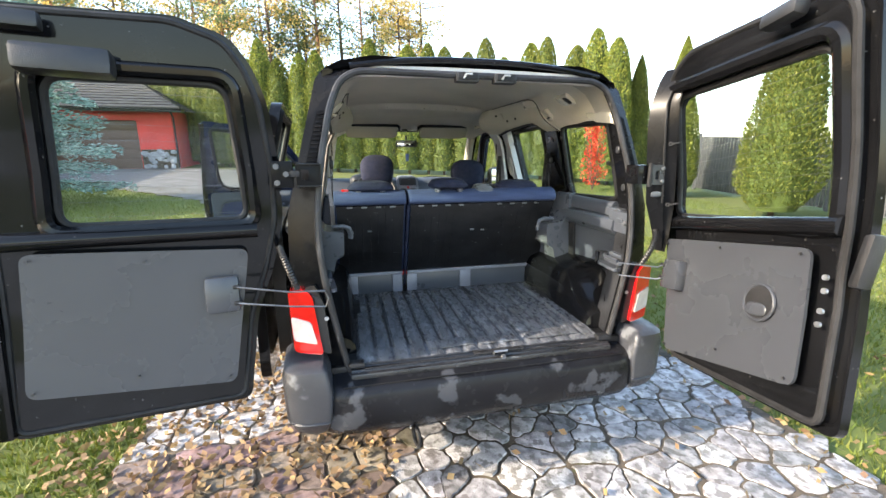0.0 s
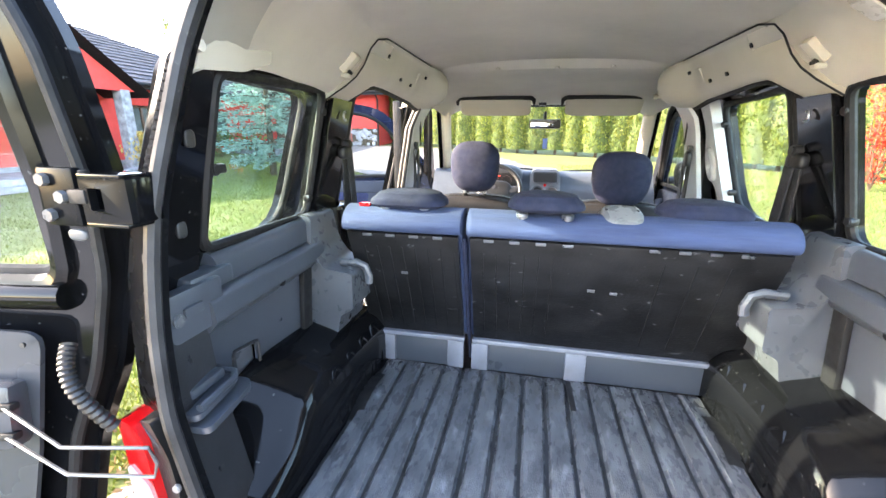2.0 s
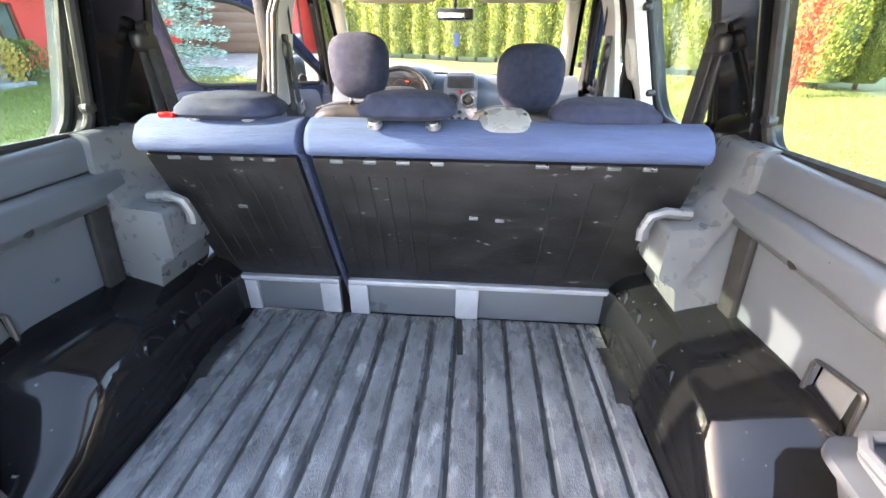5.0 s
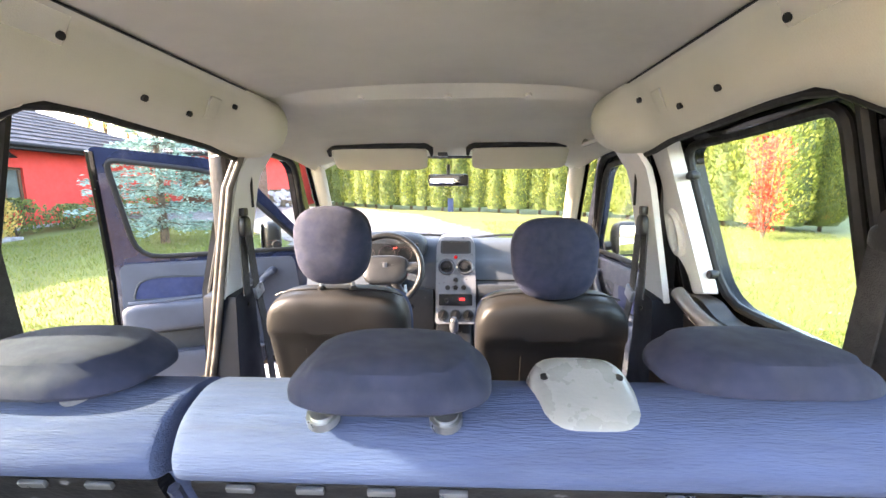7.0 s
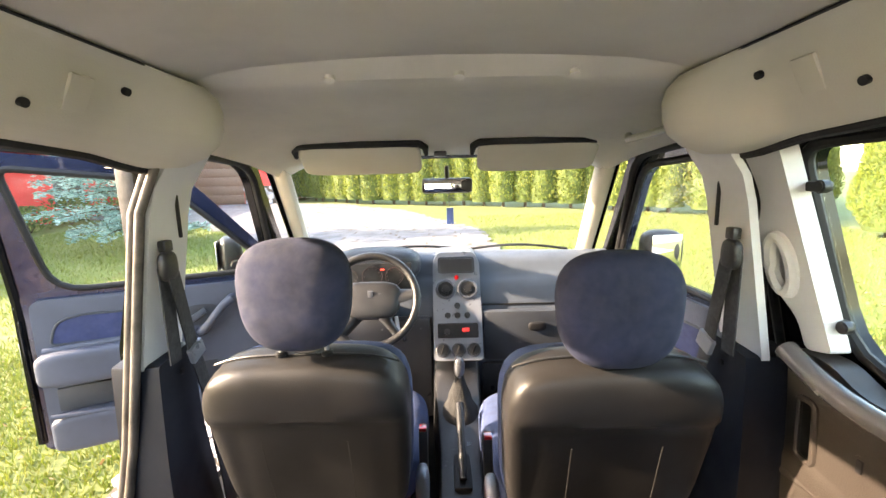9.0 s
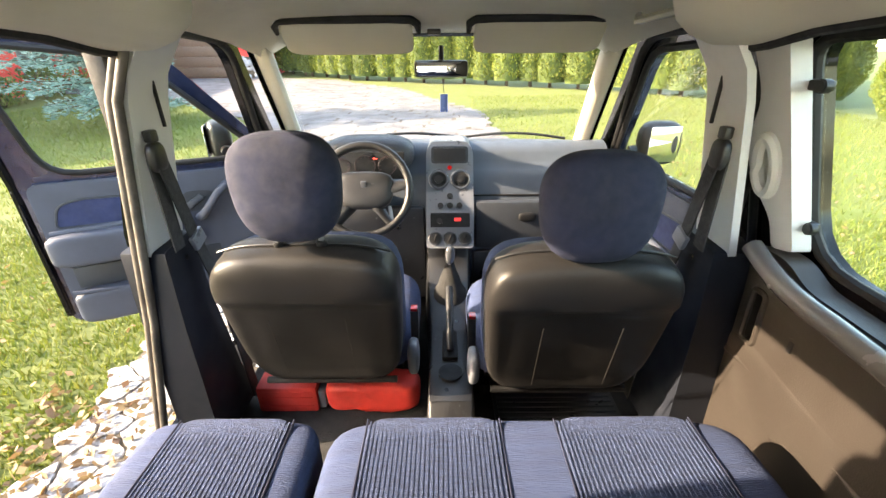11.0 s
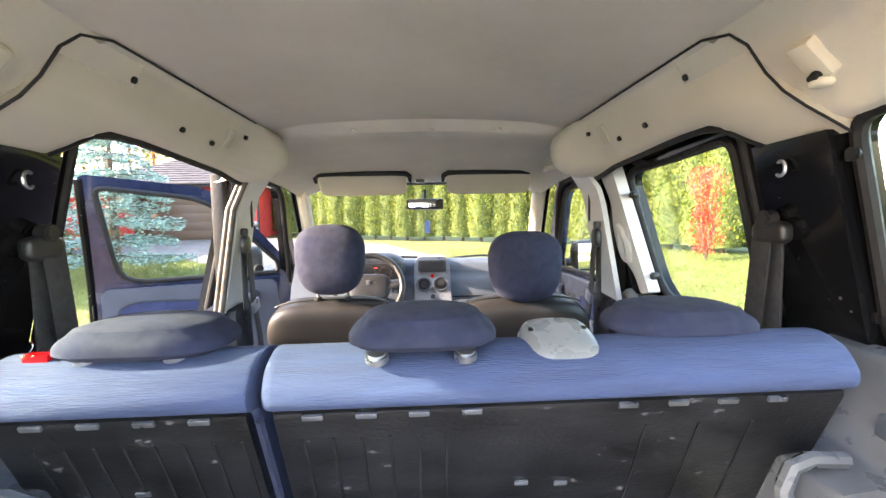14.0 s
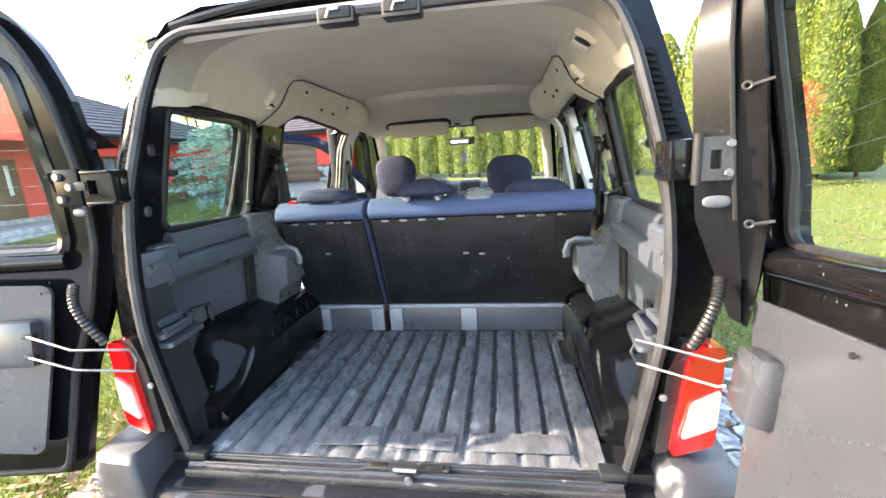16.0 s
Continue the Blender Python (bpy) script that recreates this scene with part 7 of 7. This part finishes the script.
def bush(name, x, y, h, r, mat, label, n=900, cat="shrub"):
    t = thing(name, (x, y, slope(y)), label, cat)
    for i in range(5):
        a = i * 1.3
        part("stem", tube(bmesh.new(), [(x, y, slope(y) - 0.03), (x + 0.5 * r * math.cos(a), y + 0.5 * r * math.sin(a), slope(y) + 0.6 * h)], [0.015, 0.006], n=5), BARK, t)
    v, f = crown_cloud(n, h, r, lambda q: 0.35 + 0.75 * math.sin(math.pi * min(1.0, 0.15 + 0.8 * q)), 0.10, 0.07, 0.5, x)
    ob = new("foliage", sheet("foliage", v, f, mat))
    ob.parent = t
    return t


bush("shrub", -13.2, 12.0, 1.1, 0.8, SHRUB, "low green shrub against the house")
bush("shrub", -13.0, 13.6, 0.8, 0.7, SHRUB, "low green shrub against the house")
bush("shrub", -13.3, 15.4, 1.0, 0.8, SHRUB, "low green shrub against the house")
bush("flowering_shrub", -12.9, 11.2, 1.2, 0.5, GOLD, "yellow autumn shrub beside the porch")
bush("shrub", -12.6, 3.6, 1.0, 0.9, SHRUB, "round green shrub on the lawn")
bush("shrub", -11.8, 2.2, 0.9, 0.9, SHRUB, "round green shrub on the lawn")
bush("shrub", -12.4, 5.6, 0.8, 0.7, SHRUB, "low shrub near the porch")
bush("shrub", -13.4, 17.5, 1.1, 0.9, SHRUB, "low green shrub against the house")


# far wood: pines and golden birches behind the hedge and the house
def far_tree(x, y, h, pine):
    t = thing("pine" if pine else "birch", (x, y, slope(y)), "tall pine with a bare orange trunk and open crown" if pine else "golden autumn birch behind the hedge", "pine" if pine else "birch", "far wood")
    z0 = slope(y)
    part("trunk", tube(bmesh.new(), [(x, y, z0 - 0.3), (x + 0.15, y, z0 + h * 0.5), (x, y, z0 + h * 0.97)], [0.20, 0.14, 0.03]), PINEBARK if pine else BARK, t)
    limbs = bmesh.new()
    cs, ns = [], []
    for k in range(26 if pine else 34):
        f = random.uniform(0.5 if pine else 0.22, 1.0)
        a = random.uniform(0, 6.28)
        rr = (1.0 - 0.62 * (f - 0.5)) * h * (0.14 if pine else 0.17) * random.uniform(0.5, 1.2)
        e = np.array([rr * math.cos(a), rr * math.sin(a), f * h + random.uniform(0, 0.3)])
        tube(limbs, [(x, y, z0 + f * h - 0.3), (x + e[0], y + e[1], z0 + e[2])], [0.05, 0.015], n=5)
        c = rng.normal(0, 1, (95, 3)) * (0.50, 0.50, 0.26) * (h / 12) + e
        cs.append(c)
        ns.append(rng.normal(0, 1, (95, 3)))
    ob = new("branchwork", finish("branchwork", limbs, BARK))
    tagged(ob, kind="stuff")
    ob.parent = t
    ob.matrix_parent_inverse = t.matrix_basis.inverted()
    v, f = leaves(np.concatenate(cs), np.concatenate(ns), 0.24, 0.12, 0.5)
    ob = new("crown", sheet("crown", v, f, PINELEAF if pine else GOLD))
    ob.parent = t


for i in range(34):
    x = -34 + i * 1.25 + random.uniform(-0.6, 0.6)
    far_tree(x, 36 + random.uniform(-3, 5) + 0.3 * abs(x + 8) * 0.3, random.uniform(11, 16), i % 2 == 0)
for x, y, h, p_ in ((-34, 2, 9.5, True), (-35, 8, 10, True), (-34, 15, 9.5, False), (-36, 20, 10, True), (-33, -7.2, 9.5, False)):
    far_tree(x, y, h, p_)


# ---------------- house ----------------
house = thing("house", (-15, 9, 0.2), "red rendered bungalow with a dark tiled hip roof", "house")
GZ = 0.2          # ground at the house
FX = -14.6        # its long front


def wall_with(openings, length0, length1, top, place, thick=0.35):
    return plate([(length0, 0.0), (length1, 0.0), (length1, top), (length0, top)], openings, place, thick)


front_wins = [(4.1, 5.7, 0.95, 2.2), (12.6, 13.7, 0.9, 2.25), (16.3, 17.7, 0.9, 2.25), (0.4, 1.7, 0.9, 2.2), (7.75, 8.25, 1.0, 2.1)]
door_hole = (9.2, 10.15, 0.05, 2.15)
rect = lambda a, b, c, d: [(a, c), (b, c), (b, d), (a, d)]
part("wall", wall_with([rect(*w) for w in (*front_wins, door_hole)], -4, 21.6, 2.95, lambda y, z, d: (FX - d, y, GZ + z)), REDWALL, house, "red rendered front wall", smooth=False)
part("wall", boxed((-21.0, 8.8, GZ + 1.5), (11.6, 25.2, 2.9), 0.0), REDWALL, house, smooth=False)
for a, b, c, d in front_wins:
    w = part("window", boxed((FX - 0.16, (a + b) / 2, GZ + (c + d) / 2), (0.02, b - a, d - c), 0.0), HOUSEGLASS, house, "brown-framed house window", smooth=False)
    for y0, y1, z0, z1 in ((a, a + 0.08, c, d), (b - 0.08, b, c, d), (a, b, c, c + 0.08), (a, b, d - 0.08, d), ((a + b) / 2 - 0.04, (a + b) / 2 + 0.04, c, d)):
        part("window_frame", boxed((FX - 0.12, (y0 + y1) / 2, GZ + (z0 + z1) / 2), (0.07, y1 - y0, z1 - z0), 0.008), FRAMEWOOD, w)
    part("sill", boxed((FX + 0.03, (a + b) / 2, GZ + c - 0.025), (0.25, b - a + 0.15, 0.05), 0.01), FASCIA, w)
    part("curtain", boxed((FX - 0.20, a + 0.3, GZ + (c + d) / 2), (0.02, 0.35, d - c - 0.1), 0.0), CURTAIN, w)
d_ = part("front_door", boxed((FX - 0.12, 9.675, GZ + 1.10), (0.08, 0.95, 2.1), 0.01), DOORWOOD, house, "brown wooden front door")
part("door_panel", boxed((FX - 0.075, 9.675, GZ + 1.45), (0.02, 0.55, 0.9), 0.01), FRAMEWOOD, d_)
part("door_glass", boxed((FX - 0.072, 9.85, GZ + 1.5), (0.022, 0.12, 0.9), 0.005), CURTAIN, d_)
part("door_handle", tube(bmesh.new(), [(FX - 0.05, 9.30, GZ + 1.05), (FX - 0.02, 9.30, GZ + 1.05), (FX - 0.02, 9.42, GZ + 1.05)], 0.012), STEEL, d_)


def tiled(p00, p10, p01, p11, rows, name, parent):
    """A roof slope of overlapping tile courses between two eaves points and two ridge points."""
    a, b, c, d = (Vector(v) for v in (p00, p10, p01, p11))
    nrm = (b - a).cross(c - a).normalized()
    if nrm.z < 0:
        nrm = -nrm
    base = bmesh.new()
    base.faces.new([base.verts.new(v) for v in ((a, b, d, c) if (d - c).length > 0.01 else (a, b, c))])
    bmesh.ops.solidify(base, geom=base.faces[:], thickness=0.06)
    slope_part = part(name, base, TILE, parent, "dark tiled roof slope", smooth=False)
    for i in range(rows):
        f0, f1 = i / rows, (i + 1.12) / rows
        f1 = min(f1, 1.0)
        l0, r0, l1, r1 = a.lerp(c, f0), b.lerp(d, f0), a.lerp(c, f1), b.lerp(d, f1)
        bm = bmesh.new()
        lo, hi = nrm * 0.07, nrm * 0.03
        n = max(2, int((r0 - l0).length / 0.6))
        bot = [l0.lerp(r0, j / n) + lo + nrm * 0.012 * (j % 2) for j in range(n + 1)]
        topv = [l1.lerp(r1, j / n) + hi for j in range(n + 1)]
        foot = [l0.lerp(r0, j / n) for j in range(n + 1)]
        rows_ = [[bm.verts.new(q) for q in r] for r in (foot, bot, topv)]
        for r_, s_ in zip(rows_, rows_[1:]):
            for j in range(n):
                bm.faces.new((r_[j], r_[j + 1], s_[j + 1], s_[j]))
        part("tile_course", bm, TILE, slope_part, smooth=False)
    return slope_part


EZ, RZ = GZ + 2.95, GZ + 6.0
tiled((FX + 0.7, -4.7, EZ), (FX + 0.7, 22.3, EZ), (-21, 8.5, RZ), (-21, 15.5, RZ), 16, "roof", house)
tiled((FX + 0.7, -4.7, EZ), (-27.5, -4.7, EZ), (-21, 8.5, RZ), (-21, 8.5, RZ), 16, "roof", house)
tiled((-27.5, -4.7, EZ), (-27.5, 22.3, EZ), (-21, 8.5, RZ), (-21, 15.5, RZ), 8, "roof", house)
part("fascia", boxed((FX + 0.68, 8.8, EZ - 0.06), (0.08, 27.0, 0.20), 0.01), FASCIA, house)
part("soffit", boxed((FX + 0.34, 8.8, EZ - 0.10), (0.66, 27.0, 0.04), 0.0), FASCIA, house)
part("gutter", tube(bmesh.new(), [(FX + 0.78, -4.7, EZ), (FX + 0.78, 22.0, EZ)], 0.07, n=10), FASCIA, house)
# porch
pr = part("porch_gable", plate([(6.6, 2.55), (11.3, 2.55), (8.95, 4.25)], [], lambda y, z, d: (FX + 1.75 - d, y, GZ + z), 0.15), REDWALL, house, "red gable over the porch", smooth=False)
for y0, y1 in ((6.2, 8.95), (11.7, 8.95)):
    bm = bmesh.new()
    q = [(FX + 2.1, y0, GZ + 2.40), (FX + 2.1, y1, GZ + 4.42), (FX - 2.5, y1, GZ + 4.42), (FX - 2.5, y0, GZ + 2.40)]
    bm.faces.new([bm.verts.new(v) for v in q])
    bmesh.ops.solidify(bm, geom=bm.faces[:], thickness=0.16)
    part("porch_roof", bm, FASCIA, pr, smooth=False)
for y in (6.95, 10.95):
    part("porch_column", boxed((FX + 1.6, y, GZ + 1.3), (0.34, 0.34, 2.6), 0.04), FIELDSTONE, house, "pale stone porch column")
for i in range(2):
    part("porch_step", boxed((FX + 1.1 + 0.25 * (1 - i), 9.0, GZ - 0.05 + 0.15 * i), (2.2, 4.9, 0.15), 0.02), FIELDSTONE, house)
part("plinth", boxed((FX + 0.02, 8.8, GZ + 0.12), (0.10, 25.4, 0.40), 0.01), FIELDSTONE, house)
# garage wing across the end of the drive
GY, GH = 21.6, slope(21.6)
wing = thing("garage", (-12.4, 24, GH), "red rendered garage wing with a brown door", "garage")
part("wall", plate([(-16.5, 0), (-8.5, 0), (-8.5, 2.75), (-16.5, 2.75)], [rect(-15.2, -10.0, 0.0, 2.25)], lambda x, z, d: (x, GY + d, GH + z), 0.35), REDWALL, wing, smooth=False)
part("side_wall", boxed((-8.67, GY + 4.0, GH + 1.37), (0.34, 7.3, 2.74), 0.0), REDWALL, wing, smooth=False)
gd = part("garage_door", boxed((-12.6, GY + 0.22, GH + 1.12), (5.2, 0.05, 2.25), 0.005), DOORWOOD, wing, "brown sectional garage door")
for i in range(5):
    part("door_panel", boxed((-12.6, GY + 0.185, GH + 0.24 + 0.44 * i), (5.18, 0.03, 0.415), 0.012), DOORWOOD, gd)
tiled((-17, GY - 0.6, GH + 2.75), (-7.9, GY - 0.6, GH + 2.75), (-13.5, GY + 4.5, GH + 5.0), (-12.0, GY + 4.5, GH + 5.0), 14, "roof", wing)
tiled((-7.9, GY - 0.6, GH + 2.75), (-7.9, GY + 9, GH + 2.75), (-12.0, GY + 4.5, GH + 5.0), (-12.0, GY + 4.6, GH + 5.0), 14, "roof", wing)
part("fascia", boxed((-12.4, GY - 0.6, GH + 2.68), (9.1, 0.08, 0.18), 0.01), FASCIA, wing)
part("gutter", tube(bmesh.new(), [(-17, GY - 0.68, GH + 2.76), (-7.85, GY - 0.68, GH + 2.76)], 0.07, n=10), FASCIA, wing)
part("downpipe", tube(bmesh.new(), [(-8.3, GY - 0.68, GH + 2.7), (-8.38, GY - 0.1, GH + 2.4), (-8.38, GY - 0.1, GH)], 0.045, n=8), FASCIA, wing)
base = part("stone_facing", boxed((-9.2, GY - 0.03, GH + 0.45), (1.5, 0.10, 0.9), 0.02), GRIT, wing, "grey fieldstone facing")
for i in range(34):
    x, z = random.uniform(-9.85, -8.55), random.uniform(0.06, 0.85)
    part("stone", cushion((x, GY - 0.07, GH + z), (random.uniform(0.18, 0.34), 0.10, random.uniform(0.14, 0.24)), 2.8, 4), FIELDSTONE, base)

# cream garden wall and grey slat fence at the edges of the garden
gw = thing("garden_wall", (-5.6, 24.5, slope(24.5)), "cream rendered garden wall beyond the garage", "garden wall")
part("panel", boxed((-6.6, 25.2, slope(25) + 0.9), (3.6, 0.15, 1.9), 0.03), WHITEWALL, gw)
fence = thing("fence", (11.6, 8, 0.1), "dark grey vertical slat garden fence", "fence")
for i in range(4):
    y = 4.4 + i * 2.2
    part("post", boxed((11.9, y, slope(y) + 0.95), (0.09, 0.09, 2.0), 0.01), FENCE, fence)
for i in range(58):
    y = 4.45 + i * 0.113
    part("slat", boxed((11.85, y, slope(y) + 0.95), (0.02, 0.095, 1.8), 0.004), FENCE, fence)
rail = thing("metal_railing", (12.2, 1.0, 0.0), "dark open metal garden railing", "railing")
for z in (0.25, 1.35):
    part("rail", boxed((12.2, 1.2, z), (0.03, 6.2, 0.04), 0.006), FENCE, rail)
for i in range(44):
    part("bar", boxed((12.2, -1.8 + i * 0.14, 0.78), (0.018, 0.018, 1.5), 0.003), FENCE, rail)
nb = thing("neighbour_house", (38, 16, 0.3), "white neighbouring house with a dark roof", "house")
part("wall", boxed((40, 16, 1.8), (7, 10, 3.2), 0.0), WHITEWALL, nb, smooth=False)
part("roof", prism([(10.4, 3.4), (21.6, 3.4), (16.0, 6.2)], 36.0, 44.5, "x"), TILE, nb, smooth=False)
part("window", boxed((36.45, 14.5, 1.9), (0.1, 1.2, 1.2), 0.02), HOUSEGLASS, nb)

# ---------------- paving stones, last ----------------
def cell(px, py, others):
    """The polygon of the points nearer to (px, py) than to any of the others."""
    poly = [(px - 0.4, py - 0.4), (px + 0.4, py - 0.4), (px + 0.4, py + 0.4), (px - 0.4, py + 0.4)]
    for qx, qy in others:
        nx, ny = qx - px, qy - py
        c = (nx * (px + qx) + ny * (py + qy)) / 2
        out = []
        for (ax, ay), (bx, by) in zip(poly, poly[1:] + poly[:1]):
            da, db = nx * ax + ny * ay - c, nx * bx + ny * by - c
            if da <= 0:
                out.append((ax, ay))
            if da * db < 0:
                f = da / (da - db)
                out.append((ax + (bx - ax) * f, ay + (by - ay) * f))
        poly = out
        if len(poly) < 3:
            return []
    return poly


def stone_rings(poly, px, py, z0):
    """Foot, shoulder and worn top of one cobble."""
    bend = lambda x, y, s: 0.022 * noise.noise(Vector((x * 13, y * 13, s))) + 0.010 * noise.noise(Vector((x * 41, y * 41, s + 3)))
    q = [(x + bend(x, y, 0), y + bend(x, y, 7)) for x, y in dense(rounded(poly, 0.012, 1), 0.024)]
    high = random.uniform(0.002, 0.009)
    tx, ty = random.uniform(-0.02, 0.02), random.uniform(-0.02, 0.02)
    sets = []
    for k, h in ((0.92, -0.03), (0.905, 0.15 * high), (0.87, high)):
        sets.append([(px + (x - px) * k, py + (y - py) * k, z0 + (h + (tx * (x - px) + ty * (y - py) if h > 0 else 0))) for x, y in q])
    return sets


STEP = 0.145
pts = {}
for i in range(-14, 15):
    for j in range(-18, 54):
        pts[i, j] = (i * STEP + (0.5 * STEP if j % 2 else 0) + random.uniform(-0.062, 0.062), j * STEP + random.uniform(-0.062, 0.062))
for key in list(pts):
    if random.random() < 0.2:
        del pts[key]
rest_v, rest_f = [], []
for (i, j), (px, py) in pts.items():
    if not in_drive(px, py):
        continue
    near = [pts[a, b] for a in range(i - 2, i + 3) for b in range(j - 2, j + 3) if (a, b) != (i, j) and (a, b) in pts]
    poly = cell(px, py, near)
    if len(poly) < 3:
        continue
    sets = stone_rings(poly, px, py, slope(py))
    if -0.95 < py < 0.5:
        bm = loft(sets, cap=False)
        bm.verts.ensure_lookup_table()
        n = len(sets[0])
        bm.faces.new(bm.verts[2 * n:3 * n])
        ob = new("cobble", finish("cobble", bm, BROWNSTONE if px + 0.35 * noise.noise(Vector((px * 2, py * 2, 3))) < -0.45 else STONE))
        ob.parent = drive
    else:
        b0, n = len(rest_v), len(sets[0])
        for r in sets:
            rest_v += r
        for k in range(2):
            rest_f += [[b0 + k * n + a, b0 + k * n + (a + 1) % n, b0 + (k + 1) * n + (a + 1) % n, b0 + (k + 1) * n + a] for a in range(n)]
        rest_f.append([b0 + 2 * n + a for a in range(n)])
# coarser stones farther up the drive
big_pts = {}
for i in range(-58, 8):
    for j in range(27, 78):
        big_pts[i, j] = (i * 0.285 + (0.14 if j % 2 else 0) + random.uniform(-0.08, 0.08), j * 0.285 + random.uniform(-0.08, 0.08))
for (i, j), (px, py) in big_pts.items():
    if py < 7.75 or not in_drive(px, py):
        continue
    sets = stone_rings(rounded([(px - 0.165, py - 0.15), (px + 0.16, py - 0.165), (px + 0.17, py + 0.16), (px - 0.15, py + 0.165)], 0.03, 1), px, py, slope(py) - 0.004)
    b0, n = len(rest_v), len(sets[0])
    sets = [[(px + (x - px) * k / 0.87, py + (y - py) * k / 0.87, slope(y) + h) for x, y, z in sets[2]] for k, h in ((0, 0), (1.0, -0.002), (0.98, 0.001))]
    for r in sets[1:]:
        rest_v += r
    rest_f += [[b0 + a, b0 + (a + 1) % n, b0 + n + (a + 1) % n, b0 + n + a] for a in range(n)]
    rest_f.append([b0 + n + a for a in range(n)])
me = bpy.data.meshes.new("cobble_rest")
me.from_pydata(rest_v, [], rest_f)
me.materials.append(STONE)
me.materials.append(FARSTONE)
for p_ in me.polygons:
    p_.material_index = 1 if p_.center.y > 7.5 else 0
ob = new("far_cobbles", me)
ob.parent = drive
tagged(ob, kind="stuff")
